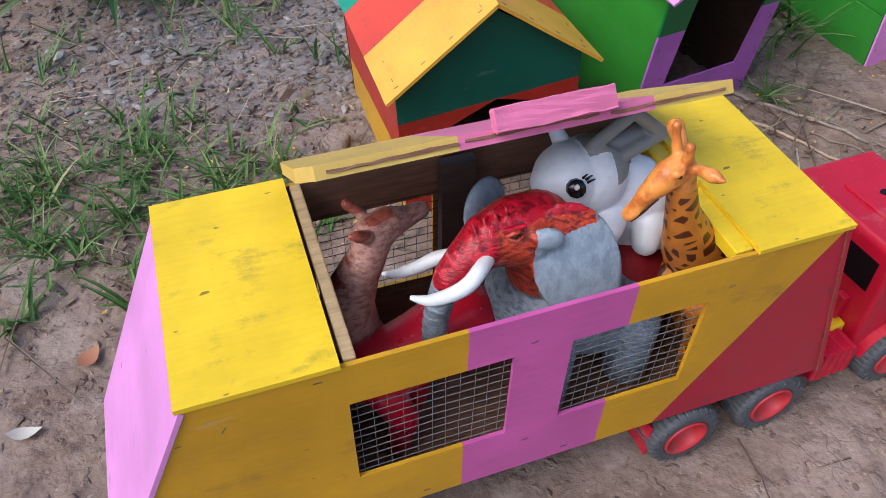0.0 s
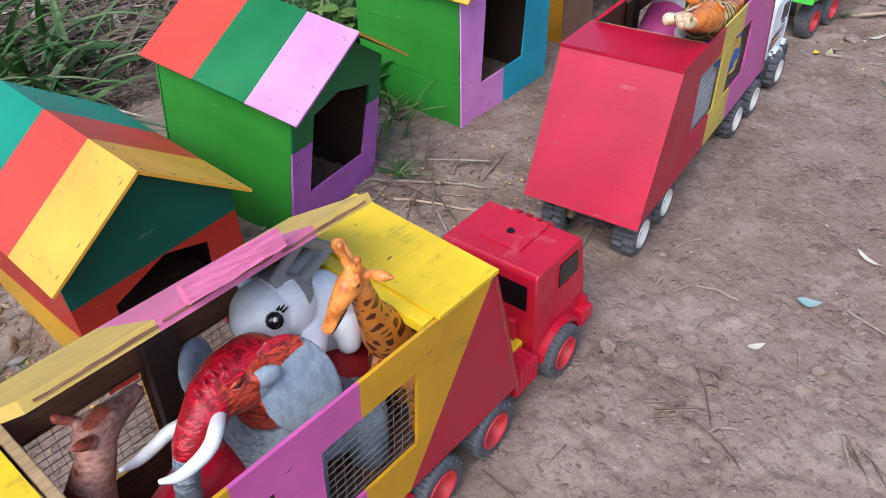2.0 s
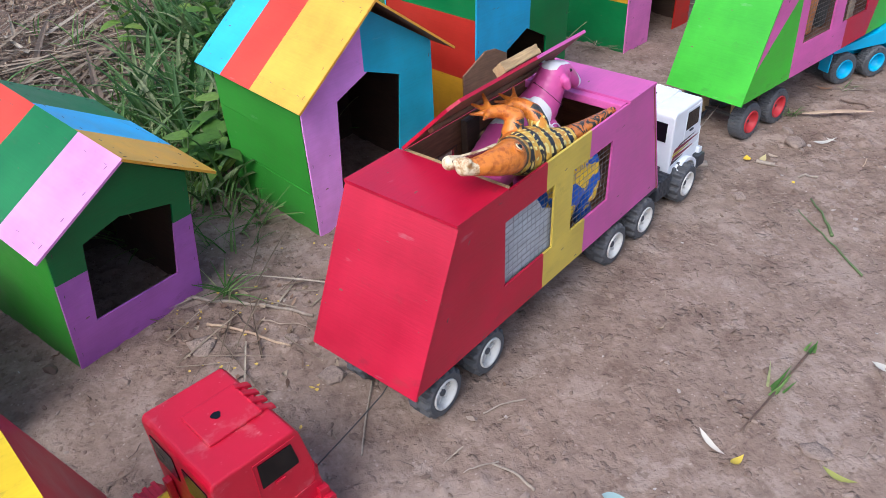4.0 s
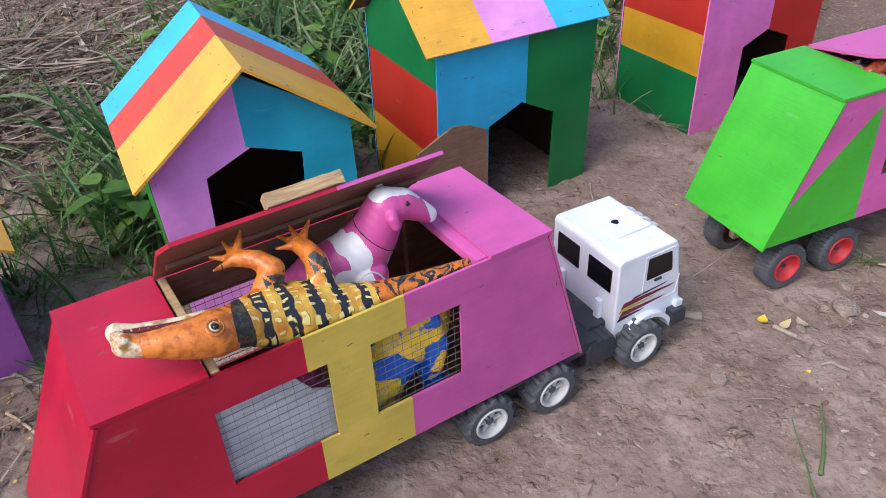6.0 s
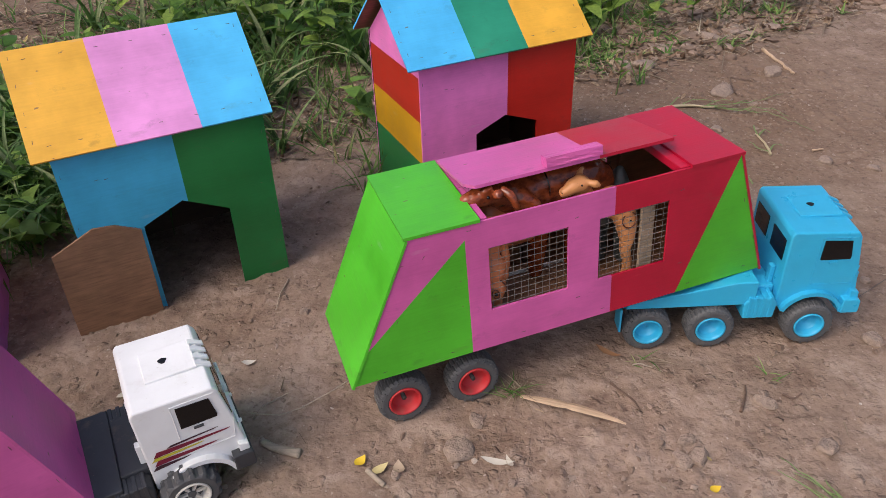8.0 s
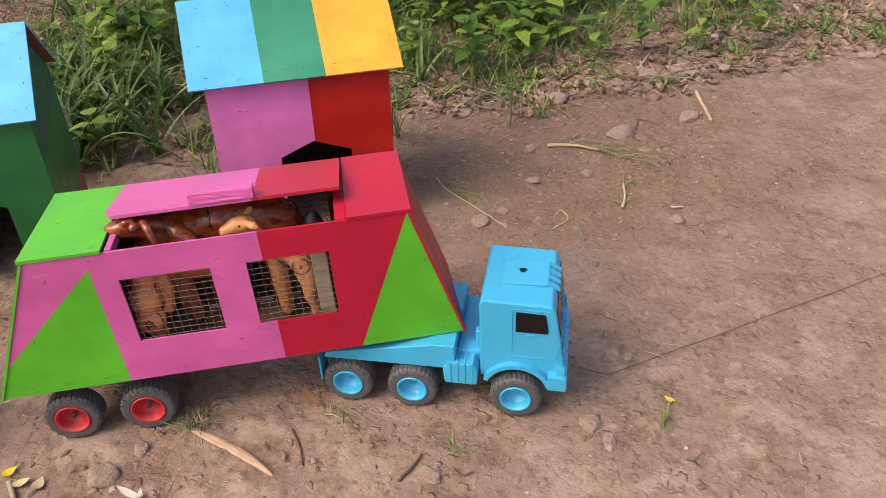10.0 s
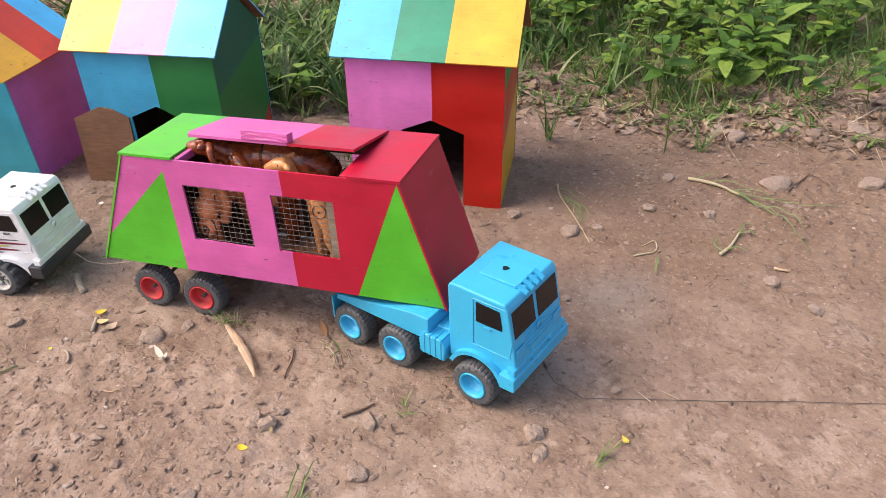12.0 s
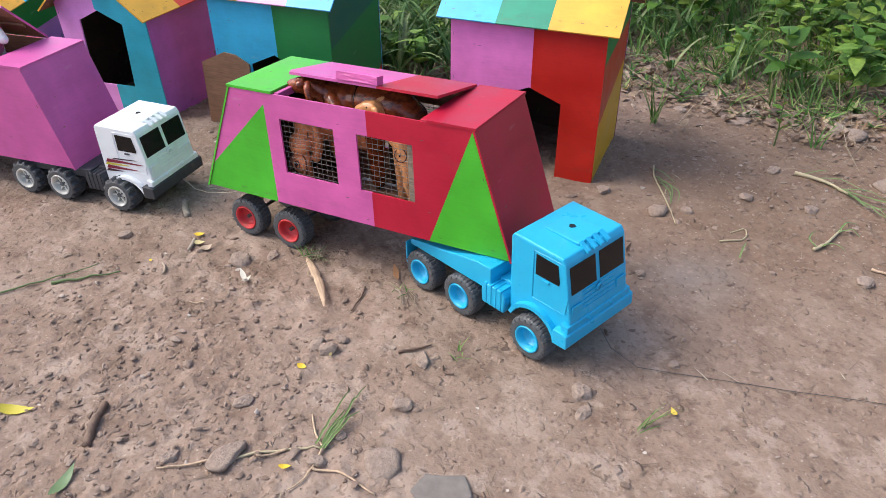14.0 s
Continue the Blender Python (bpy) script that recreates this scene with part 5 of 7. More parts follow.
def stone(x, y, r, flat=0.72, mat=None, label="small brown stone half sunk in the earth"):
    """A broken stone: flat breaks, blunt edges, rough skin."""
    rnd = random.Random(int(x * 1000 + y * 7717))
    bm = bmesh.new()
    off = Vector((rnd.uniform(0, 50), rnd.uniform(0, 50), 0))
    cuts = []
    for k in range(11):
        d = Vector((rnd.gauss(0, 1), rnd.gauss(0, 1), rnd.gauss(0, 0.8))).normalized()
        cuts.append((d, rnd.uniform(0.62, 0.88)))
    cuts.append((Vector((rnd.uniform(-0.2, 0.2), rnd.uniform(-0.2, 0.2), 1)).normalized(), 0.6))
    sx = rnd.uniform(1.05, 1.45)
    vs = []
    for v in ICO3[0]:
        q = v.copy()
        for d, h in cuts:
            over = q.dot(d) - h
            if over > 0:
                q -= d * over * 0.92
        q *= 1 + 0.14 * noise.noise(v * 2.2 + off) + 0.07 * noise.noise(v * 6 + off)
        vs.append(bm.verts.new((q.x * r * sx, q.y * r, q.z * r * flat)))
    for f in ICO3[1]:
        bm.faces.new([vs[i] for i in f]).smooth = r > 0.02
    ob = part("stone", bm, mat or ROCK)
    ob.matrix_world = pose(x, y, gz(x, y) + r * flat * 0.12, rnd.uniform(-8, 8), rnd.uniform(-8, 8), rnd.uniform(0, 360))
    return tagged(ob, label, "stone", "stones in the yard")


def build_stones():
    near_red = ((1.521, 0.965, 0.009), (1.565, 0.947, 0.011), (1.553, 0.962, 0.007), (1.338, 1.07, 0.015), (1.273, 1.137, 0.012), (1.593, 0.903, 0.008), (1.649, 1.017, 0.01), (1.763, 0.989, 0.012), (1.764, 0.845, 0.017), (1.3, 1.44, 0.02))
    near_white = ((2.487, 1.807, 0.024), (2.22, 1.654, 0.015), (2.176, 2.145, 0.011), (2.511, 1.868, 0.013), (2.565, 1.745, 0.008), (2.39, 1.76, 0.009), (2.3, 2.06, 0.02))
    near_blue = ((3.218, 2.059, 0.02), (3.25, 2.025, 0.013), (2.85, 1.795, 0.017), (2.825, 1.789, 0.017), (2.84, 1.83, 0.014), (2.983, 1.907, 0.014), (3.048, 1.813, 0.017), (3.275, 2.231, 0.011), (3.065, 2.402, 0.011), (3.375, 2.71, 0.017), (2.931, 2.637, 0.024), (2.777, 2.625, 0.019), (2.974, 2.688, 0.015))
    front = ((2.869, 1.62, 0.015), (2.902, 1.478, 0.013), (3.06, 1.645, 0.012), (3.04, 1.7, 0.01), (2.76, 1.47, 0.008), (2.7, 1.52, 0.007))
    back = ((3.233, 3.136, 0.036), (3.423, 3.276, 0.029), (3.041, 3.347, 0.035), (3.16, 2.9, 0.018), (3.3, 3.05, 0.012))
    ashes = ((0.25, 1.614, 0.014), (0.291, 1.682, 0.015), (0.178, 1.609, 0.013), (0.43, 1.529, 0.026), (0.33, 1.56, 0.016), (0.12, 1.7, 0.02), (0.36, 1.75, 0.012), (0.22, 1.8, 0.016))
    verge = ((3.03, 3.34, 0.022), (2.62, 3.15, 0.018), (3.0, 3.01, 0.016), (3.14, 3.47, 0.03), (3.31, 3.58, 0.034), (3.21, 3.5, 0.022), (3.03, 2.84, 0.017), (3.477, 2.672, 0.016), (3.4, 3.62, 0.025), (3.54, 3.66, 0.03))
    for x, y, r in (*near_red, *near_white, *near_blue, *front, *back, *ashes, *verge):
        stone(x, y, r)
    for x, y, r in ((1.913, 1.059, 0.021), (2.122, 1.128, 0.026), (3.123, 1.718, 0.03), (0.396, 1.466, 0.03), (0.088, 1.15, 0.035), (1.25, 1.55, 0.018), (1.105, 1.59, 0.026), (2.96, 1.545, 0.026)):
        stone(x, y, r, 0.35, ROCK, "flat grey-brown stone lying on the earth")
    bm = bmesh.new()
    prism(bm, [(-0.046, -0.016), (-0.02, -0.036), (0.018, -0.032), (0.047, -0.004), (0.026, 0.031), (-0.006, 0.022), (-0.034, 0.018)], "z", -0.008, 0.008, bevel=0.003)
    slab = part("stone_slab", bm, ROCK_GREY)
    slab.matrix_world = pose(3.222, 1.757, gz(3.222, 1.757), 2, -3, 32)
    tagged(slab, "flat angular slab of dark grey stone", "stone", "stones in the yard")


def bend(pts, n=5):
    """More points along a smooth line through the given ones."""
    out, p = [], [pts[0], *pts, pts[-1]]
    for i in range(1, len(p) - 2):
        for k in range(n):
            u = k / n
            out.append(tuple(0.5 * (2 * b + (c - a) * u + (2 * a - 5 * b + 4 * c - d) * u * u + (3 * b - a - 3 * c + d) * u ** 3) for a, b, c, d in zip(p[i - 1], p[i], p[i + 1], p[i + 2])))
    return out + [tuple(pts[-1])]


def stick(pts, r0, r1, mat, label, name="stick"):
    s = Soup()
    rod(s, [Vector((x, y, gz(x, y) + z)) for x, y, z in bend(pts)], r0, r1, 7)
    return s.done(name, mat, label, "stick", True, kind="")


def build_sticks():
    bark = plywood("pale_bark", (0.5, 0.36, 0.24))
    grey = plywood("weathered_stick", (0.34, 0.28, 0.22))
    dark = plywood("dark_stick", (0.13, 0.08, 0.055))
    bm = bmesh.new()
    rows = []
    for k in range(17):
        u = k / 16
        wd = 0.0098 * math.sin(math.pi * (0.06 + 0.9 * u) ** 0.9) ** 0.7 * (0.72 if 0.38 < u < 0.5 else 1)
        twist, y0 = radians(46 * u - 20), 0.006 * math.sin(3.2 * u) - 0.004 * u
        ring = []
        for q in range(10):
            a = radians(-62 + 124 * (q if q < 5 else 9 - q) / 4)
            rr = 1.0 if q < 5 else 0.82
            ring.append(bm.verts.new((0.175 * u, y0 + wd * rr * math.sin(a + twist), 0.004 + wd * (rr * math.cos(a) - 0.45) * 0.7)))
        rows.append(ring)
    for a, b in zip(rows, rows[1:]):
        for q in range(10):
            bm.faces.new((a[q], b[q], b[(q + 1) % 10], a[(q + 1) % 10]))
    bm.faces.new(rows[0])
    bm.faces.new(rows[-1][::-1])
    bmesh.ops.recalc_face_normals(bm, faces=bm.faces[:])
    ob = part("bark_strip", bm, bark)
    ob.matrix_world = pose(2.585, 1.911, gz(2.6, 1.9) + 0.004, 0, 0, -19)
    tagged(ob, "pale curled strip of bark on the earth", "bark strip")
    for pts, r0, r1, mat, lab, nm in (
            (((2.169, 1.819), (2.2, 1.806), (2.236, 1.797)), 0.006, 0.0085, grey, "short pale bone-like stick by the white truck", "stick"),
            (((2.345, 1.766), (2.374, 1.739)), 0.0045, 0.004, grey, "stub of pale stem beside a yellow leaf", "stick"),
            (((2.386, 1.675), (2.407, 1.672), (2.425, 1.66)), 0.002, 0.0026, grey, "short curved pale twig", "twig"),
            (((2.549, 1.664), (2.562, 1.672), (2.576, 1.683)), 0.0014, 0.001, bark, "forked scrap of dry twig", "twig"),
            (((2.799, 1.385), (2.761, 1.41), (2.726, 1.44)), 0.0075, 0.006, dark, "short dark brown stick on the earth", "stick"),
            (((2.739, 1.951), (2.765, 1.92), (2.78, 1.891)), 0.002, 0.0014, dark, "curved dark root beside the trailer", "twig"),
            (((3.018, 1.925), (3.03, 1.915), (3.048, 1.924)), 0.0022, 0.0014, dark, "dark curl of root in the earth", "twig"),
            (((2.301, 1.473), (2.329, 1.529), (2.355, 1.598)), 0.0036, 0.0012, STEM, "long narrow green-grey leaf lying on the earth", "reed_leaf"),
            (((2.299, 1.57), (2.283, 1.462), (2.262, 1.352)), 0.0008, 0.0026, STEM, "narrow green reed leaf lying on the earth", "reed_leaf"),
            (((1.48, 1.194), (1.504, 1.166), (1.517, 1.131)), 0.0016, 0.0022, grey, "thin dead twig with a bent end", "twig"),
            (((1.437, 1.193), (1.462, 1.195), (1.49, 1.193)), 0.0009, 0.0013, grey, "thin dead twig on the earth", "twig"),
            (((1.501, 1.284), (1.54, 1.291), (1.572, 1.287)), 0.0012, 0.0014, grey, "thin curved dry twig", "twig"),
            (((1.837, 1.123), (1.93, 1.168), (2.038, 1.222)), 0.0014, 0.0018, dark, "thin dark stalk with leafy tip", "twig"),
            (((1.654, 1.041), (1.67, 0.958), (1.668, 0.877)), 0.0022, 0.001, grey, "long straight pale straw", "twig"),
            (((1.36, 1.04), (1.345, 1.0), (1.313, 0.949)), 0.0014, 0.0009, dark, "thin dark twig trailing from a stone", "twig"),
            (((1.286, 0.978), (1.306, 0.932), (1.3, 0.877)), 0.0011, 0.0009, dark, "thin dark thread of root", "twig"),
            (((1.302, 0.944), (1.322, 0.945), (1.342, 0.93)), 0.001, 0.0013, grey, "bent scrap of dry stalk", "twig"),
            (((1.004, 1.019), (1.02, 0.97), (1.03, 0.93)), 0.0009, 0.0007, dark, "thin dark thread lying on the earth", "twig"),
            (((1.1, 1.72), (1.2, 1.67), (1.3, 1.6)), 0.0035, 0.0025, grey, "grey dry stalk between the houses", "twig"),
            (((1.12, 1.64), (1.18, 1.6), (1.25, 1.53)), 0.003, 0.002, bark, "pale dry stalk between the houses", "twig"),
            (((2.151, 1.891), (2.17, 1.91), (2.191, 1.925)), 0.0012, 0.001, grey, "thin pale dry root on the earth", "twig"),
            (((2.125, 2.244), (2.119, 2.2), (2.12, 2.147)), 0.0018, 0.001, grey, "thin dry twig in front of the green wall", "twig"),
            (((2.783, 1.994), (2.81, 1.99), (2.833, 1.976)), 0.0016, 0.001, grey, "wisp of dry stalk by the blue wheels", "twig"),
            (((2.939, 1.886), (2.954, 1.917), (2.962, 1.943)), 0.003, 0.0015, dark, "curved brown pod in the earth", "twig"),
            (((3.362, 2.762), (3.391, 2.769)), 0.0035, 0.002, bark, "pale chip of dry stem", "twig"),
            (((3.27, 3.12), (3.278, 3.2), (3.29, 3.24), (3.342, 3.206)), 0.0022, 0.0014, dark, "dark bent twig by a large stone", "twig"),
            (((3.452, 3.468), (3.47, 3.36), (3.485, 3.265)), 0.006, 0.004, bark, "pale strip of dry stem", "stick"),
            (((1.36, 1.405), (1.33, 1.33), (1.31, 1.27)), 0.0016, 0.0012, grey, "thin stalk under the red trailer", "twig")):
        stick([(x, y, 0.004) for x, y in pts], r0, r1, mat, lab, nm)
    r = random.Random(3)
    yellow, tan, cream = (0.7, 0.48, 0.03), (0.46, 0.35, 0.25), (0.58, 0.53, 0.44)
    for x, y, ln, wd, az, col, lab in ((2.333, 1.782, 0.024, 0.017, 1.0, yellow, "small yellow fallen leaf"), (2.86, 1.735, 0.02, 0.012, 0.4, yellow, "small yellow fallen leaf"),
                                       (3.345, 2.135, 0.02, 0.009, 2.6, (0.62, 0.45, 0.06), "small yellow fallen leaf"), (1.8, 1.08, 0.03, 0.011, 0.3, (0.6, 0.44, 0.05), "small yellow fallen leaf"),
                                       (2.36, 1.66, 0.009, 0.007, 0.2, yellow, "tiny yellow leaflet"), (3.04, 1.6, 0.02, 0.01, 0.9, yellow, "small yellow fallen leaf"),
                                       (1.612, 1.079, 0.04, 0.021, -0.6, (0.3, 0.42, 0.4), "pale blue-green fallen leaf"), (1.909, 1.01, 0.045, 0.012, -0.9, (0.36, 0.36, 0.08), "yellow-green fallen leaf"),
                                       (1.636, 0.848, 0.085, 0.013, -1.35, tan, "long tan curled dry leaf"), (2.12, 1.148, 0.045, 0.016, -0.7, cream, "pale dry leaf"),
                                       (1.784, 1.118, 0.05, 0.009, -1.4, cream, "narrow pale dry leaf"), (1.47, 1.04, 0.03, 0.011, -0.2, cream, "small pale torn leaf"),
                                       (2.546, 1.783, 0.055, 0.011, -0.25, (0.5, 0.48, 0.42), "pale grey strip of dry leaf"), (2.103, 2.0, 0.025, 0.014, 0.3, (0.6, 0.56, 0.5), "pale dry leaf"),
                                       (1.904, 1.925, 0.03, 0.012, 0.9, cream, "pale dry leaf"), (1.905, 2.024, 0.016, 0.012, -0.8, (0.66, 0.63, 0.58), "whitish scrap of leaf"),
                                       (2.745, 2.024, 0.05, 0.012, -0.5, (0.3, 0.15, 0.07), "rust-brown dry leaf"), (2.562, 1.78, 0.026, 0.01, 1.9, cream, "pale dry leaf"),
                                       (2.365, 1.768, 0.03, 0.014, 0.6, (0.5, 0.42, 0.2), "crumpled dry leaf"), (2.393, 1.77, 0.028, 0.018, 1.7, tan, "crumpled dry leaf"),
                                       (1.53, 3.02, 0.1, 0.035, -0.5, (0.62, 0.58, 0.46), "large cream dead leaf in the grass"), (0.216, 1.053, 0.035, 0.025, 1.2, (0.36, 0.14, 0.07), "curled rust-brown dead leaf"), (2.639, 1.318, 0.07, 0.02, 0.9, (0.5, 0.42, 0.04), "yellow-green fallen leaf"), (2.85, 1.335, 0.06, 0.018, 2.2, (0.12, 0.19, 0.08), "fresh green fallen leaf"),
                                       (0.19, 0.94, 0.04, 0.018, 0.4, (0.55, 0.5, 0.42), "pale torn dead leaf")):
        s = Soup()
        flat_leaf(s, x, y, az, ln, wd, 0.18, r)
        key = "leaf_%02d%02d%02d" % tuple(int(99 * c) for c in col)
        m = bpy.data.materials.get(key) or plastic(key, col, 0.6, 0.4)
        s.done("fallen_leaf", m, lab + " on the earth", "leaf", True, kind="")
    # weeds pulled up or growing in the open
    for x, y, n, ln, wd, lean, az, lab in ((2.572, 1.925, 13, 0.055, 0.003, 66, None, "flattened tuft of green grass by the trailer wheel"), (2.582, 1.938, 34, 0.06, 0.0028, 74, None, "flattened dry grass by the trailer wheel"), (2.81, 2.0, 10, 0.05, 0.0022, 84, -0.5, "wisp of dry grass by the blue wheels"), 
                                           (2.62, 3.02, 14, 0.16, 0.005, 20, None, "upright grass tuft behind the red house"), (3.0, 3.2, 10, 0.1, 0.006, 30, None, "small green weed in bare earth"),
                                           (1.16, 1.72, 18, 0.08, 0.006, 65, None, "grass tuft beside the violet house"), (2.33, 2.52, 30, 0.1, 0.003, 75, None, "dry grass heap beside the house"),
                                           (2.8, 2.0, 6, 0.035, 0.003, 60, None, "tiny green seedling behind the wheels"), (3.01, 1.965, 7, 0.03, 0.003, 60, None, "tiny green seedling behind the wheels"),
                                           (3.33, 2.07, 9, 0.07, 0.0018, 70, 1.4, "thin wisps of green grass in bare earth"), (1.262, 1.005, 10, 0.06, 0.004, 86, -0.35, "dry pale straw tuft on the earth"),
                                           (1.46, 0.85, 6, 0.09, 0.004, 87, -1.9, "dry curled straw on the earth"), (1.93, 1.17, 7, 0.06, 0.006, 80, 0.5, "small leafy green sprig lying on the earth"), (2.04, 1.22, 5, 0.028, 0.006, 76, 0.7, "small leafy green sprig lying on the earth")):
        s = Soup()
        for k in range(n):
            blade(s, (x + r.gauss(0, 0.007), y + r.gauss(0, 0.007), gz(x, y) + 0.003), r.uniform(0, 6.3) if az is None else r.gauss(az, 0.22), ln * r.uniform(0.5, 1.2), wd * r.uniform(0.6, 1.2),
                  min(89, lean * r.uniform(0.9, 1.08)), r.uniform(0, 8) if lean > 75 else r.uniform(5, 60), r, 6)
        s.done("grass_tuft", STRAW if "dry" in lab and "green" not in lab else GRASS, lab, "grass tuft", kind="")
    # weeds pulled up with their roots: pale stalks, a few green blades
    root = plastic("pale_grass_root", (0.42, 0.36, 0.23), 0.7, 0.5)
    green = plastic("wilting_grass", (0.13, 0.2, 0.06), 0.6, 0.5, (0.3, 0.33, 0.16))
    weeds = (
        ("uprooted bunch of grass with pale root and trailing blades", ((3.045, 3.031), (3.114, 3.045), (3.183, 3.022)), 0.0055,
         (((3.09, 3.045), (3.183, 3.03), (3.241, 3.035), (3.321, 3.06), (3.403, 3.11)), ((3.13, 3.04), (3.2, 3.015), (3.256, 2.982), (3.32, 2.957), (3.355, 2.918), (3.403, 2.866)), ((3.183, 3.022), (3.25, 3.0), (3.32, 2.99), (3.365, 2.951)), ((3.16, 3.035), (3.21, 3.06), (3.25, 3.065)), ((3.15, 3.03), (3.22, 3.03), (3.29, 3.07)), ((3.1, 3.05), (3.14, 3.07), (3.2, 3.07)), ((3.17, 3.025), (3.23, 3.005), (3.29, 2.985)), ((3.06, 3.04), (3.09, 3.075), (3.1, 3.09)))),
        ("wilted grass stalk with limp leaves lying on the earth", ((2.789, 2.807), (2.822, 2.767), (2.888, 2.715), (2.944, 2.666), (2.995, 2.617)), 0.0024,
         (((2.822, 2.767), (2.87, 2.75), (2.918, 2.732), (2.94, 2.7)), ((2.84, 2.755), (2.89, 2.74), (2.93, 2.69)), ((2.85, 2.75), (2.9, 2.72), (2.935, 2.68)), ((2.8, 2.79), (2.84, 2.78), (2.88, 2.77)))),
        ("small pulled-up weed with a white root", ((3.251, 2.742), (3.256, 2.79), (3.249, 2.86)), 0.0042,
         (((3.25, 2.85), (3.249, 2.883), (3.262, 2.91)), ((3.25, 2.75), (3.226, 2.766), (3.216, 2.82)), ((3.255, 2.76), (3.273, 2.781), (3.295, 2.785)), ((3.25, 2.84), (3.27, 2.86), (3.29, 2.86)))),
        ("bent scrap of pale stalk on the earth", ((3.101, 2.627), (3.13, 2.672), (3.111, 2.709), (3.097, 2.674)), 0.0022, (((3.166, 2.6), (3.155, 2.63), (3.144, 2.659)),)),
        ("uprooted weed with green blades and pale dry stalks", ((2.955, 1.521), (3.009, 1.622), (3.043, 1.666)), 0.0026,
         (((3.04, 1.667), (3.028, 1.691), (3.013, 1.727), (2.992, 1.758), (2.972, 1.794)), ((3.036, 1.668), (3.02, 1.7), (2.998, 1.735)), ((3.045, 1.665), (3.04, 1.69), (3.022, 1.73), (3.02, 1.75)), ((3.03, 1.66), (3.01, 1.7), (2.96, 1.77)), ((3.043, 1.66), (3.03, 1.7), (3.018, 1.723), (2.981, 1.765)))))
    for lab, stalk, rad, blades in weeds:
        x0, y0 = stalk[0]
        weed = thing("uprooted_weed", pose(x0, y0, gz(x0, y0)), lab, "weed")
        s = Soup()
        rod(s, [Vector((x - x0, y - y0, gz(x, y) - gz(x0, y0) + rad + z)) for x, y, z in bend([(a, b, 0.0) for a, b in stalk])], rad, rad * 0.5, 7)
        s.done("stalk", root, "", "", True, parent=weed)
        for pts in blades:
            s = Soup()
            line = bend([(a, b, 0.0) for a, b in pts])
            last = len(line) - 1
            verts = []
            for k, (x, y, _) in enumerate(line):
                q, o = line[min(k + 1, last)], line[max(k - 1, 0)]
                d = Vector((q[0] - o[0], q[1] - o[1], 0)).normalized()
                side, wd = Vector((-d.y, d.x, 0)), 0.0017 * (1 - (k / last) ** 3) + 0.0004
                p = Vector((x - x0, y - y0, gz(x, y) - gz(x0, y0) + 0.004 + 0.008 * math.sin(math.pi * k / last)))
                verts += [p + side * wd + Vector((0, 0, 0.001)), p, p - side * wd + Vector((0, 0, 0.001))]
            s.add(verts, [f for k in range(last) for f in ((3 * k, 3 * k + 1, 3 * k + 4, 3 * k + 3), (3 * k + 1, 3 * k + 2, 3 * k + 5, 3 * k + 4))])
            s.done("blade", green, "", "", parent=weed)
        if stalk[0] == (2.955, 1.521):
            for pts in (((3.009, 1.622), (2.996, 1.577)), ((3.044, 1.664), (3.07, 1.624), (3.078, 1.582)), ((3.07, 1.63), (3.1, 1.655), (3.167, 1.676)), ((2.955, 1.521), (2.93, 1.48), (2.914, 1.452)), ((3.043, 1.666), (3.01, 1.672), (2.969, 1.69))):
                s = Soup()
                rod(s, [Vector((x - x0, y - y0, gz(x, y) - gz(x0, y0) + 0.004)) for x, y, _ in bend([(a, b, 0.0) for a, b in pts])], 0.0022, 0.0012, 6)
                s.done("dry_stalk", bark, "", "", True, parent=weed)
    # pale chips of plaster and shell strewn by the path
    s = Soup()
    for k in range(55):
        a, q = r.uniform(0, 6.3), r.random() ** 0.6
        flat_leaf(s, 1.76 + 0.17 * q * math.cos(a), 0.905 + 0.1 * q * math.sin(a), r.uniform(0, 6.3), r.uniform(0.003, 0.012), r.uniform(0.003, 0.008), r.uniform(0, 0.5), r, tilt=0.7)
    for x, y in scatter(60, 0.3, 3.6, 0.7, 2.4, lambda x, y: 0.5, r):
        flat_leaf(s, x, y, r.uniform(0, 6.3), r.uniform(0.004, 0.009), r.uniform(0.003, 0.006), 0.1, r)
    s.done("pale_chips", plastic("pale_chips", (0.44, 0.39, 0.34), 0.85, 0.7), "pale chips strewn on the earth", "chips")
    s = Soup()
    for x, y in scatter(130, -0.1, 1.6, 1.0, 2.0, lambda x, y: bump2(x, y, 1.27, 1.6, 0.3, 0.3) + 0.5 * bump2(x, y, 0.25, 1.45, 0.4, 0.45), r):
        flat_leaf(s, x, y, r.uniform(0, 6.3), r.uniform(0.004, 0.011), r.uniform(0.003, 0.006), 0.15, r, tilt=0.3)
    s.done("yellow_leaflets", plastic("yellow_leaflets", (0.6, 0.42, 0.08), 0.7, 0.5, (0.4, 0.3, 0.15)), "tiny yellow leaflets strewn on the earth", "leaf litter")
    # pull string from the blue truck
    s = Soup()
    pts = [Vector((3.172, 2.15, 0.062)), Vector((3.195, 2.155, 0.03)), Vector((3.24, 2.175, gz(3.24, 2.175) + 0.004))]
    for i in range(1, 14):
        x, y = 3.24 + 0.05 * i, 2.175 + 0.037 * i + 0.0012 * math.sin(i * 1.3)
        pts.append(Vector((x, y, gz(x, y) + 0.0025)))
    rod(s, pts, 0.0006, 0.0006, 5)
    s.done("pull_string", WIRE, "thin dark pull string tied to the blue truck", "string", True, kind="")
    s = Soup()
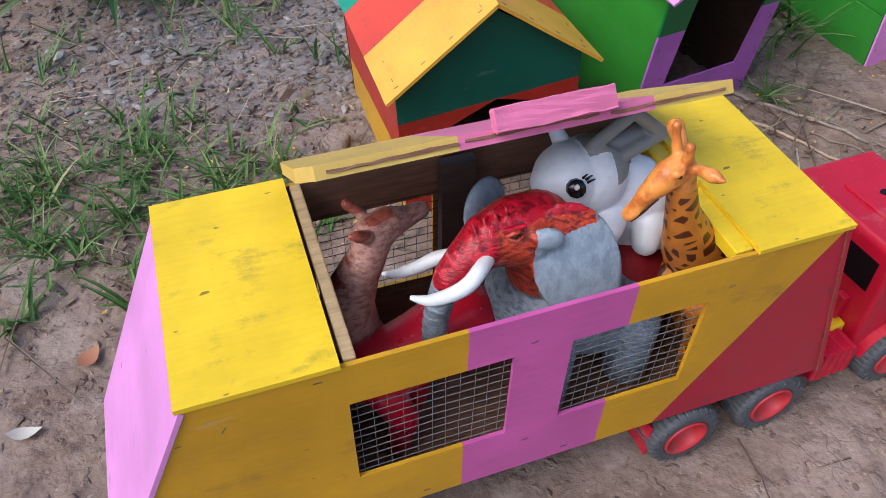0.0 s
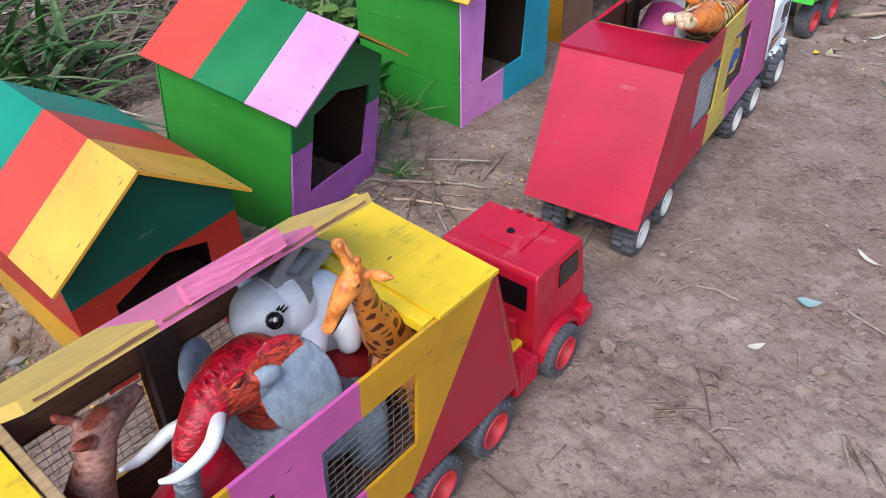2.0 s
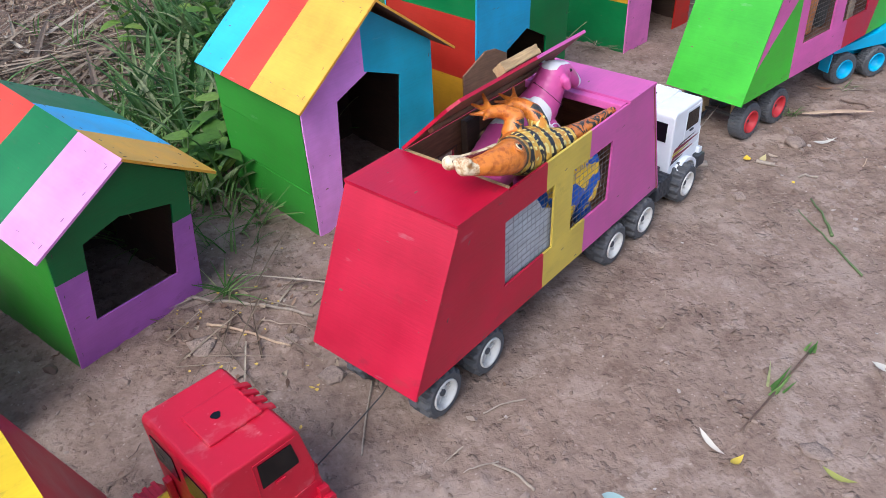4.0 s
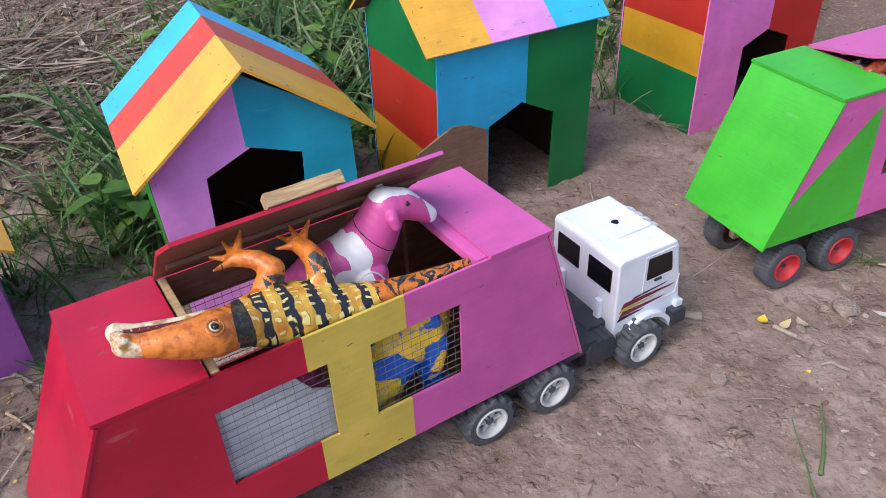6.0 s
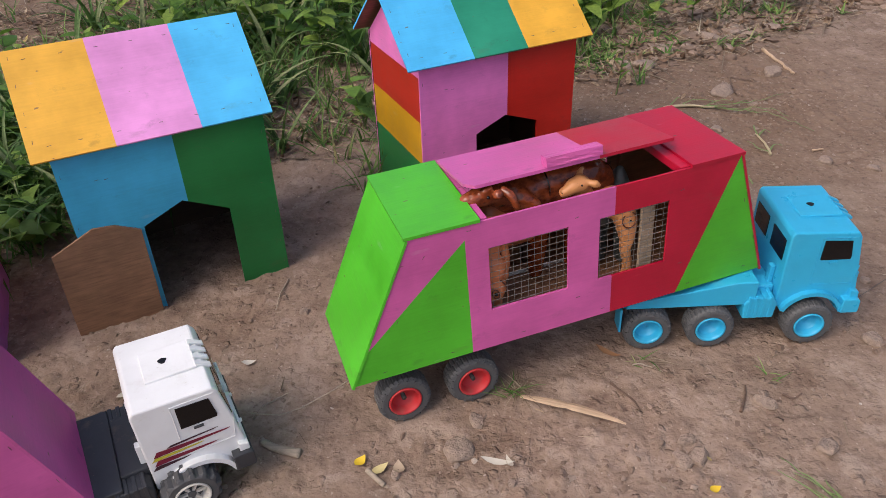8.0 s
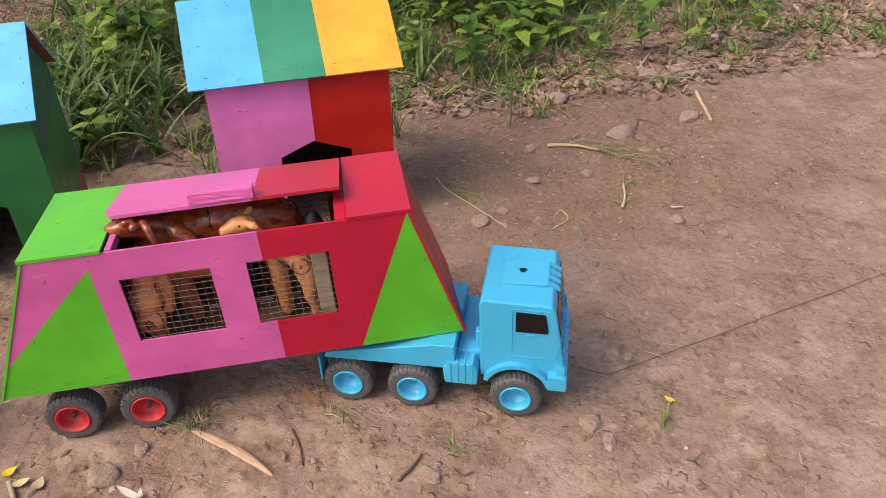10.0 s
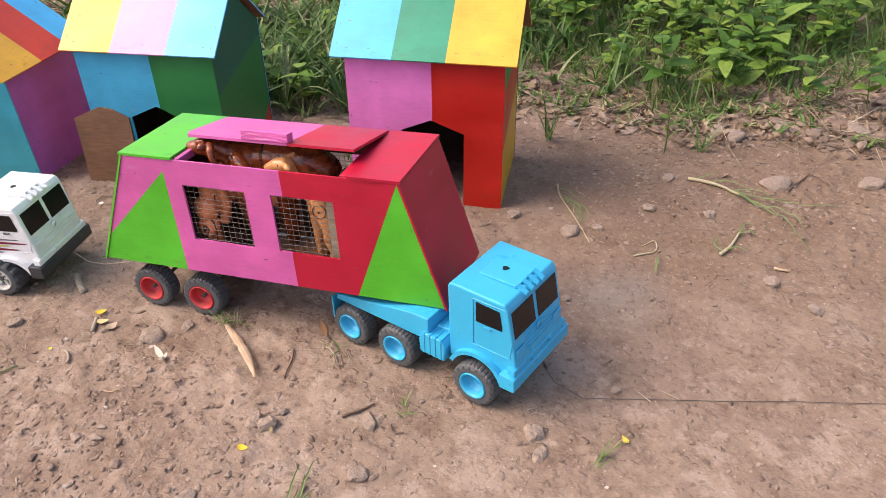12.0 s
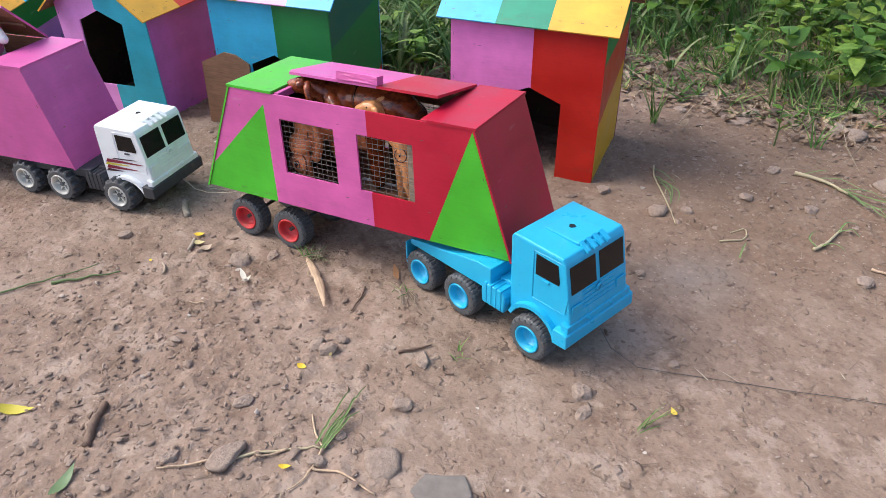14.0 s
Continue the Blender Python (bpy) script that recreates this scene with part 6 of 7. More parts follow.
    rod(s, [Vector((2.16, 1.83, 0.06)), Vector((2.2, 1.84, 0.045)), Vector((2.23, 1.86, 0.04)), Vector((2.28, 1.89, 0.05)), Vector((2.345, 1.925, 0.075))], 0.0011, 0.0011, 6)
    s.done("tow_wire", bpy.data.materials["weathered_stick"], "pale tow wire between white truck and green trailer", "wire", True, kind="")
    s = Soup()
    rod(s, [Vector((1.235, 1.22, 0.06)), Vector((1.3, 1.28, 0.05)), Vector((1.36, 1.33, 0.05)), Vector((1.41, 1.36, 0.09))], 0.0011, 0.0011, 6)
    s.done("tow_wire", WIRE, "dark tow wire between red truck and red trailer", "wire", True, kind="")


build_litter()
build_grass()
build_plants()
build_stones()
build_sticks()

# ---- toy figures in the trailers, each one moulded piece ----
def spotted(name, ground, spot, scale, cut, rough=0.4):
    m, t, b = node_mat(name)
    v = add(t, "ShaderNodeTexVoronoi", Scale=scale)
    v.feature = "DISTANCE_TO_EDGE"
    t.links.new(coords(t), v.inputs["Vector"])
    n = noise_tex(t, coords(t), 30, 5)
    g = mix(t, ramp(t, n, [(0.35, (0, 0, 0)), (0.75, (1, 1, 1))]).outputs[0], ground, tuple(c * 0.7 for c in ground))
    c = mix(t, ramp(t, v.outputs["Distance"], [(cut, (0, 0, 0)), (cut + 0.04, (1, 1, 1))]).outputs[0], g, spot)
    t.links.new(c, b.inputs["Base Color"])
    b.inputs["Roughness"].default_value = rough
    return m


def patchy(name, a, b_rgb, scale, level_at, rough=0.4):
    m, t, b = node_mat(name)
    n = noise_tex(t, coords(t), scale, 2, 0.4)
    f = noise_tex(t, coords(t), 90, 4)
    c = mix(t, ramp(t, n, [(level_at, (0, 0, 0)), (level_at + 0.015, (1, 1, 1))]).outputs[0], a, b_rgb)
    d = mix(t, ramp(t, f, [(0.45, (0, 0, 0)), (0.8, (0.5, 0.5, 0.5))]).outputs[0], c, tuple(v * 0.6 for v in a))
    t.links.new(d, b.inputs["Base Color"])
    b.inputs["Roughness"].default_value = rough
    bump(t, b, f, 0.15, 0.001)
    return m


def hide(name, rgb, wrinkle, rough=0.5, depth=0.002, axis=(30, 30, 160), rub=None):
    """Moulded wrinkled skin."""
    m, t, b = node_mat(name)
    n = noise_tex(t, coords(t, axis), 2.2, 4, 0.6)
    g = noise_tex(t, coords(t), 28, 5)
    c = mix(t, ramp(t, n, [(0.38, (1, 1, 1)), (0.55, (0, 0, 0))]).outputs[0], rgb, wrinkle)
    d = mix(t, ramp(t, g, [(0.4, (0, 0, 0)), (0.75, (0.35, 0.35, 0.35))]).outputs[0], c, tuple(0.6 * v for v in rgb))
    if rub:
        worn = mix(t, 1.0, ramp(t, n, [(0.56, (0, 0, 0)), (0.66, (0.8, 0.8, 0.8))]).outputs[0], ramp(t, g, [(0.48, (0, 0, 0)), (0.6, (1, 1, 1))]).outputs[0], "MULTIPLY")
        d = mix(t, worn, d, rub)
    t.links.new(d, b.inputs["Base Color"])
    b.inputs["Roughness"].default_value = rough
    bump(t, b, n, 0.6, depth)
    return m


def moulded(name, m, chains, materials, label, colour_at=None, extra=(), voxel=0.0026, plates=(), bent=None):
    """One smooth moulded body from tapered limbs: each chain is a run of (x, y, z, radius).
    plates: flat lobes (centre, radii, turn). extra: later limbs with a material index, kept crisp.
    bent: gives the offset by which the upright figure leans at a point."""
    if bent:
        def shifted(p):
            return (*(Vector(p[:3]) + Vector(bent(*p[:3]))), *p[3:])
        chains = [[shifted(p) for p in ch] for ch in chains]
        plates = [(shifted(c), r, turn) for c, r, turn in plates]
        extra = [([shifted(p) for p in pts], idx) for pts, idx in extra]
        plain_colour = colour_at

        def colour_at(x, y, z):
            p = Vector((x, y, z))
            for _ in range(3):
                p = Vector((x, y, z)) - Vector(bent(*p))
            return plain_colour(*p) if plain_colour else 0
    bm = bmesh.new()

    def ball(c, r, turn=None):
        mm = Matrix.Translation(c) @ (turn or Matrix()) @ Matrix.Diagonal((*((r, r, r) if isinstance(r, float) else r), 1))
        bmesh.ops.create_icosphere(bm, subdivisions=3, radius=1, matrix=mm)
    for ch in chains:
        for a, b in zip(ch, ch[1:] + ch[-1:]):
            d = (Vector(b[:3]) - Vector(a[:3])).length
            n = max(1, int(d / (0.35 * max(0.006, min(a[3], b[3])))))
            for i in range(n):
                k = i / n
                ball([a[j] + (b[j] - a[j]) * k for j in range(3)], a[3] + (b[3] - a[3]) * k)
        ball(ch[-1][:3], ch[-1][3])
    for c, r, turn in plates:
        ball(c, tuple(r), turn)
    me = bpy.data.meshes.new(name + "_rough")
    bm.to_mesh(me)
    bm.free()
    tmp = new(name + "_rough", me)
    mod = tmp.modifiers.new("melt", "REMESH")
    mod.mode, mod.voxel_size = "VOXEL", voxel
    sm = tmp.modifiers.new("soft", "SMOOTH")
    sm.factor, sm.iterations = 0.5, 6
    deps = bpy.context.evaluated_depsgraph_get()
    deps.update()
    out = bpy.data.meshes.new_from_object(tmp.evaluated_get(deps))
    bpy.data.objects.remove(tmp)
    bm = bmesh.new()
    bm.from_mesh(out)
    bpy.data.meshes.remove(out)
    for f in bm.faces:
        f.smooth = True
        f.material_index = colour_at(*f.calc_center_median()) if colour_at else 0
    for pts, idx in extra:
        tube(bm, [p[:3] for p in pts], [p[3] for p in pts], 10, idx)
    me = bpy.data.meshes.new(name)
    bm.to_mesh(me)
    bm.free()
    for mt in materials:
        me.materials.append(mt)
    ob = new(name, me)
    ob.matrix_world = m
    return tagged(ob, label, "toy figure", "toy animals in the trailers")


def leaning(d, z0, z1):
    """An offset that grows from nothing at height z0 to d at height z1."""
    def at(x, y, z):
        k = min(1.0, max(0.0, (z - z0) / (z1 - z0)))
        return tuple(v * k for v in d)
    return at


def loop(c, normal, rad, r, n=14):
    """A closed ring of points about c."""
    w = Vector(normal).normalized()
    u = w.orthogonal().normalized()
    v = w.cross(u)
    return [(*(Vector(c) + (u * math.cos(2 * math.pi * k / n) + v * math.sin(2 * math.pi * k / n)) * rad), r) for k in range(n + 1)]


def croc_back(name):
    """Yellow back with dark cross bands and rows of pale keeled scales."""
    m, t, b = node_mat(name)
    sep = t.nodes.new("ShaderNodeSeparateXYZ")
    n = noise_tex(t, coords(t), 60, 3)
    warp = mix(t, 0.016, coords(t), noise_vec(t, coords(t), 42.0))
    t.links.new(warp, sep.inputs[0])

    def wave(axis, freq, lo, hi):
        a = t.nodes.new("ShaderNodeMath")
        a.operation = "MULTIPLY"
        t.links.new(sep.outputs[axis], a.inputs[0])
        a.inputs[1].default_value = freq * 2 * math.pi
        w = t.nodes.new("ShaderNodeMath")
        w.operation = "SINE"
        t.links.new(a.outputs[0], w.inputs[0])
        h = t.nodes.new("ShaderNodeMath")
        h.operation = "MULTIPLY_ADD"
        t.links.new(w.outputs[0], h.inputs[0])
        h.inputs[1].default_value, h.inputs[2].default_value = 0.5, 0.5
        return ramp(t, h.outputs[0], [(lo, (0, 0, 0)), (hi, (1, 1, 1))]).outputs[0]
    bands = wave(0, 35, 0.56, 0.66)
    rows = wave(1, 125, 0.66, 0.82)
    keel = wave(0, 76, 0.4, 0.6)
    base = ramp(t, noise_tex(t, coords(t), 40, 4), [(0.35, srgb(196, 128, 40)), (0.6, srgb(226, 186, 72))]).outputs[0]
    c = mix(t, bands, base, (0.022, 0.024, 0.03))
    stud = mix(t, 1.0, rows, keel, "MULTIPLY")
    c = mix(t, stud, c, srgb(232, 214, 130))
    t.links.new(c, b.inputs["Base Color"])
    b.inputs["Roughness"].default_value = 0.42
    bump(t, b, mix(t, 0.5, stud, n), 0.7, 0.003)
    return m


def build_toys():
    grey = hide("grey_hide", (0.26, 0.31, 0.36), (0.11, 0.14, 0.17), 0.38, 0.004, (60, 60, 130))
    ear = hide("grey_ear", (0.3, 0.35, 0.4), (0.22, 0.26, 0.31), 0.36, 0.003, (50, 50, 30))
    redskin = hide("red_painted_hide", srgb(186, 16, 38), srgb(110, 8, 22), 0.32, 0.004, (60, 60, 120), (0.42, 0.16, 0.19))
    rust = hide("rust_hide", srgb(198, 66, 34), srgb(104, 28, 24), 0.36, 0.004, (60, 60, 120), (0.46, 0.25, 0.2))
    ivory = plastic("ivory_plastic", (0.78, 0.77, 0.74), 0.3, 0.2)
    black = plastic("black_dot", (0.01, 0.01, 0.012), 0.2, 0.1)
    ry = Matrix.Rotation

    def el(x, y, z):
        if y < 0.062 and x > 0.396 and z > 0.12 or y > 0.118 and z > 0.15:
            return 1
        if z > 0.165 and x < 0.45 and not (x < 0.337 and z < 0.208):
            return 3 if x > 0.365 + 0.8 * max(0, 0.2 - z) and z < 0.254 else 2
        return 0
    limbs = [[(0.43, 0.095, 0.125, 0.057), (0.48, 0.095, 0.1, 0.052), (0.5, 0.095, 0.095, 0.048)]]
    limbs.append([(0.425, 0.092, 0.18, 0.036), (0.412, 0.09, 0.224, 0.033), (0.39, 0.087, 0.231, 0.03), (0.366, 0.082, 0.235, 0.0225), (0.346, 0.076, 0.224, 0.0185), (0.332, 0.073, 0.211, 0.0155), (0.323, 0.071, 0.194, 0.012), (0.317, 0.069, 0.17, 0.0108), (0.312, 0.067, 0.14, 0.0098), (0.316, 0.066, 0.11, 0.0098)])
    for k in range(6):
        limbs.append(loop((0.3185 - 0.0012 * k, 0.0695, 0.184 - 0.011 * k), (0.25, 0.1, 1), 0.0104, 0.0018, 12))
    limbs.append([(0.37, 0.0635, 0.2585, 0.003), (0.386, 0.0635, 0.259, 0.003)])
    for k in range(4):
        limbs.append([(0.352 + 0.009 * k, 0.066 + 0.002 * k, 0.243 + 0.001 * k, 0.0018), (0.35 + 0.009 * k, 0.08, 0.258 + 0.003 * k, 0.0018)])
    limbs.append([(0.42, 0.055, 0.11, 0.027), (0.418, 0.05, 0.036, 0.023)])
    limbs.append([(0.42, 0.13, 0.1, 0.027), (0.418, 0.135, 0.036, 0.023)])
    limbs.append([(0.51, 0.058, 0.1, 0.027), (0.512, 0.055, 0.036, 0.023)])
    limbs.append([(0.51, 0.13, 0.1, 0.027), (0.512, 0.135, 0.036, 0.023)])
    moulded("toy_elephant", T1, limbs,
        [grey, ear, redskin, rust, ivory, black], "grey toy elephant with red-painted head and white tusks", el,
        [(bend([(0.358, 0.064, 0.232, 0.006), (0.345, 0.05, 0.236, 0.0066), (0.334, 0.044, 0.231, 0.0066), (0.32, 0.043, 0.226, 0.006), (0.303, 0.044, 0.2245, 0.0048), (0.289, 0.048, 0.229, 0.0018)]), 4),
         (bend([(0.346, 0.096, 0.209, 0.006), (0.331, 0.106, 0.2, 0.0064), (0.315, 0.108, 0.193, 0.006), (0.297, 0.105, 0.194, 0.0048), (0.281, 0.098, 0.206, 0.0018)]), 4),
         ([(0.3795, 0.0635, 0.2505, 0.0036), (0.379, 0.0612, 0.252, 0.002)], 5), (bend([(0.371, 0.062, 0.2535, 0.001), (0.3775, 0.0605, 0.2575, 0.0022), (0.386, 0.0615, 0.2555, 0.001)]), 3), (bend([(0.371, 0.062, 0.2535, 0.001), (0.379, 0.0605, 0.2485, 0.002), (0.386, 0.0615, 0.2515, 0.001)]), 3)],
        plates=[((0.432, 0.052, 0.213), (0.038, 0.005, 0.056), ry(radians(-26), 4, "X") @ ry(radians(-8), 4, "Z") @ ry(radians(-14), 4, "Y")), ((0.404, 0.06, 0.243), (0.016, 0.007, 0.011), ry(radians(-18), 4, "Z")), ((0.385, 0.137, 0.213), (0.028, 0.008, 0.03), ry(radians(-16), 4, "X") @ ry(radians(30), 4, "Z"))], voxel=0.0014, bent=leaning((-0.007, -0.006, 0.011), 0.04, 0.17))
    scuffed = plastic("scuffed_red", srgb(196, 18, 44), 0.3, 0.5, (0.75, 0.7, 0.7))
    moulded("toy_horse", T1, [[(0.255, 0.075, 0.115, 0.03), (0.3, 0.085, 0.115, 0.034), (0.35, 0.1, 0.12, 0.036)], [(0.26, 0.06, 0.1, 0.019), (0.275, 0.05, 0.06, 0.014), (0.268, 0.05, 0.022, 0.013)],
                                [(0.285, 0.09, 0.1, 0.019), (0.297, 0.085, 0.05, 0.014), (0.29, 0.085, 0.022, 0.013)], [(0.36, 0.12, 0.1, 0.02), (0.365, 0.125, 0.022, 0.014)]],
            [scuffed], "scuffed red plastic toy horse at the bottom of the trailer")
    hump = hide("brown_hide", srgb(184, 134, 116), srgb(132, 86, 72), 0.36, 0.003, (60, 60, 120))
    mane = hide("rust_mane", srgb(160, 80, 60), srgb(112, 50, 38), 0.4, 0.003, (60, 60, 120))

    def cam_col(x, y, z):
        return 1 if z > 0.226 and x < 0.305 or (x < 0.237 + 0.5 * (z - 0.16) + 0.005 * math.sin(z * 420) and z > 0.11) else 0
    limbs = [[(0.262, 0.13, 0.05, 0.036), (0.25, 0.126, 0.11, 0.031), (0.253, 0.129, 0.152, 0.025), (0.267, 0.135, 0.178, 0.019), (0.279, 0.14, 0.195, 0.0165), (0.286, 0.147, 0.21, 0.0175), (0.3, 0.153, 0.213, 0.0155), (0.317, 0.159, 0.21, 0.0105), (0.334, 0.164, 0.21, 0.0082)]]
    limbs.append([(0.278, 0.134, 0.222, 0.006), (0.27, 0.13, 0.229, 0.0055), (0.264, 0.128, 0.233, 0.003)])
    limbs.append([(0.281, 0.163, 0.222, 0.005), (0.27, 0.168, 0.232, 0.005)])
    limbs.append([(0.25, 0.11, 0.04, 0.022), (0.25, 0.11, 0.03, 0.02)])
    moulded("toy_camel", T1, limbs,
            [hump, mane, black], "brown toy camel with ribbed neck and rusty mane", cam_col, [([(0.298, 0.139, 0.219, 0.0032), (0.2985, 0.1375, 0.2195, 0.0018)], 2)], voxel=0.0016, bent=leaning((-0.009, -0.014, 0.012), 0.03, 0.16))
    white = plastic("pale_grey_vinyl", (0.82, 0.84, 0.88), 0.35, 0.25)
    ash = plastic("ash_vinyl", (0.27, 0.27, 0.26), 0.45, 0.3)

    def pony(x, y, z):
        return 1 if (z > 0.247 and x > 0.484 and y > 0.136) or (x > 0.505 and z > 0.226) else 0
    limbs = [[(0.494, 0.15, 0.215, 0.037), (0.474, 0.148, 0.218, 0.033), (0.456, 0.146, 0.22, 0.019)]]
    limbs.append([(0.52, 0.15, 0.2, 0.03), (0.547, 0.145, 0.183, 0.036), (0.55, 0.14, 0.08, 0.04), (0.55, 0.14, 0.055, 0.045)])
    limbs.append([(0.51, 0.12, 0.186, 0.014), (0.495, 0.104, 0.186, 0.0135), (0.488, 0.099, 0.183, 0.012)])
    limbs.append([(0.548, 0.115, 0.17, 0.018), (0.54, 0.104, 0.158, 0.0135)])
    limbs.append([(0.49, 0.143, 0.254, 0.006), (0.528, 0.148, 0.276, 0.006), (0.564, 0.152, 0.243, 0.007), (0.514, 0.14, 0.236, 0.007), (0.49, 0.143, 0.254, 0.006)])
    limbs.append([(0.505, 0.152, 0.244, 0.008), (0.545, 0.16, 0.24, 0.012)])
    limbs.append([(0.476, 0.176, 0.24, 0.008), (0.468, 0.18, 0.256, 0.006)])
    moulded("toy_pony", T1, limbs,
            [white, ash, black, ivory], "pale grey vinyl toy pony with dark painted eye and ash-grey crest", pony,
            # black eye and lashes; the ivory bead is a glint put in as shape
            [([(0.4655, 0.121, 0.231, 0.0088), (0.4645, 0.116, 0.2335, 0.008)], 2), ([(0.4635, 0.1155, 0.2365, 0.0028), (0.4635, 0.1145, 0.237, 0.002)], 3), ([(0.473, 0.119, 0.24, 0.0014), (0.4765, 0.116, 0.246, 0.0006)], 2), ([(0.4745, 0.118, 0.237, 0.0014), (0.4795, 0.115, 0.242, 0.0006)], 2), ([(0.47, 0.119, 0.2425, 0.0014), (0.4715, 0.116, 0.2485, 0.0006)], 2)], voxel=0.0013, bent=leaning((-0.016, -0.015, 0.018), 0.05, 0.16))
    moulded("toy_cushion", T1, [[(0.495, 0.1, 0.13, 0.026), (0.52, 0.1, 0.135, 0.028), (0.545, 0.1, 0.12, 0.028)], [(0.52, 0.1, 0.05, 0.035), (0.53, 0.1, 0.045, 0.037)]], [plastic("deep_red_cloth", srgb(150, 14, 26), 0.7)], "dark red padded toy under the pale pony")
    gir = spotted("giraffe_hide", srgb(222, 136, 44), srgb(92, 44, 22), 62, 0.17)
    plain = hide("giraffe_face", srgb(228, 146, 64), srgb(186, 100, 40), 0.36, 0.002, (36, 36, 36))
    limbs = [[(0.606, 0.078, 0.12, 0.032), (0.592, 0.076, 0.148, 0.034), (0.572, 0.072, 0.168, 0.031), (0.556, 0.069, 0.19, 0.0215), (0.542, 0.067, 0.22, 0.0142), (0.534, 0.066, 0.25, 0.0112), (0.528, 0.066, 0.27, 0.0112), (0.519, 0.066, 0.264, 0.0118), (0.506, 0.067, 0.249, 0.0082), (0.498, 0.067, 0.239, 0.0062), (0.493, 0.067, 0.233, 0.0066)]]
    limbs.append([(0.517, 0.056, 0.273, 0.0036), (0.521, 0.056, 0.274, 0.0036)])
    limbs.append([(0.4925, 0.0625, 0.2345, 0.0034), (0.496, 0.062, 0.238, 0.0034)])
    limbs.append([(0.526, 0.059, 0.282, 0.0045), (0.525, 0.058, 0.29, 0.0035), (0.524, 0.058, 0.294, 0.0042)])
    limbs.append([(0.526, 0.074, 0.282, 0.0045), (0.524, 0.076, 0.293, 0.0035), (0.523, 0.077, 0.3, 0.0042)])
    limbs.append([(0.534, 0.056, 0.274, 0.004), (0.538, 0.044, 0.276, 0.0058), (0.541, 0.034, 0.278, 0.0022)])
    limbs.append([(0.536, 0.08, 0.276, 0.005), (0.54, 0.098, 0.28, 0.007)])
    limbs.append([(0.578, 0.052, 0.11, 0.018), (0.583, 0.045, 0.06, 0.012), (0.583, 0.044, 0.02, 0.011)])
    limbs.append([(0.595, 0.085, 0.1, 0.018), (0.598, 0.09, 0.02, 0.011)])
    limbs.append([(0.56, 0.085, 0.12, 0.018), (0.555, 0.09, 0.02, 0.011)])
    moulded("toy_giraffe", T1, limbs,
            [gir, plain, black], "orange toy giraffe with dark brown spots", lambda x, y, z: 1 if z > 0.252 or (z > 0.225 and x < 0.515) else 0,
            [([(0.519, 0.0545, 0.272, 0.0026), (0.5185, 0.053, 0.272, 0.0015)], 2), (bend([(0.4905, 0.0605, 0.2315, 0.0006), (0.4975, 0.059, 0.2385, 0.0009), (0.508, 0.0565, 0.2515, 0.0006)]), 2)], voxel=0.0018, bent=leaning((-0.041, -0.035, 0.052), 0.09, 0.25))
    # second trailer
    cream = hide("cream_vinyl", srgb(226, 208, 172), srgb(160, 116, 66), 0.42, 0.002, (46, 46, 46))
    orange = hide("orange_vinyl", srgb(214, 126, 46), srgb(170, 86, 30), 0.34, 0.0025, (42, 42, 42))
    yellow = croc_back("banded_scales")
    dark = hide("dark_scales", (0.02, 0.024, 0.03), (0.1, 0.09, 0.05), 0.4, 0.002, (80, 80, 80))
    mouth = plastic("mouth_red", srgb(96, 20, 18), 0.5)

    def croc(x, y, z):
        if x < 0.163 + 0.006 * math.sin(y * 300) or (x < 0.252 and y > 0.0515 - 0.17 * (x - 0.16)):
            return 0
        if x < 0.258 + 0.25 * (y - 0.02):
            return 1
        if x < 0.274:
            return 3
        if z > 0.272 and y > 0.045:
            return 3 if (0.305 < x < 0.33 and y < 0.068 and z < 0.292 or 0.36 < x < 0.38 and y < 0.062) and (x + z) * 60 % 1 < 0.75 else 1
        if x > 0.42:
            return 3 if (x * 58 + 1.4 * noise.noise(Vector((x, y, z)) * 90)) % 1 < 0.42 and z > 0.212 else 1
        return 2
    def raised_head(x, y, z):
        k = min(0.125, max(0.0, 0.272 - x))
        return (0.0, -0.014 * min(1.0, k / 0.04), 0.34 * k)
    teeth = []
    for k in range(9):
        u = k / 8
        teeth.append((((0.16 + 0.058 * u, 0.0535 - 0.011 * u, 0.261 + 0.0095 * u, 0.0022), (0.1605 + 0.058 * u, 0.0485 - 0.011 * u, 0.2635 + 0.01 * u, 0.0008)), 0))
    limbs = [[(0.157, 0.041, 0.2525, 0.0118), (0.17, 0.036, 0.2535, 0.0118), (0.19, 0.03, 0.257, 0.0155), (0.215, 0.026, 0.261, 0.0205), (0.238, 0.025, 0.264, 0.0245), (0.258, 0.028, 0.262, 0.0235), (0.278, 0.034, 0.257, 0.027), (0.3, 0.041, 0.247, 0.034), (0.33, 0.043, 0.236, 0.037), (0.36, 0.041, 0.226, 0.034), (0.39, 0.036, 0.221, 0.028), (0.42, 0.032, 0.22, 0.021), (0.463, 0.027, 0.221, 0.015), (0.518, 0.021, 0.224, 0.01), (0.545, 0.02, 0.226, 0.006)]]
    limbs.append([(0.155, 0.064, 0.252, 0.0102), (0.17, 0.0585, 0.2535, 0.009), (0.19, 0.0545, 0.257, 0.0095), (0.21, 0.051, 0.26, 0.0105), (0.235, 0.045, 0.264, 0.014)])
    limbs.append([(0.153, 0.047, 0.258, 0.0075), (0.157, 0.037, 0.26, 0.008)])
    limbs.append([(0.236, 0.012, 0.279, 0.0085), (0.236, 0.012, 0.279, 0.0085)])
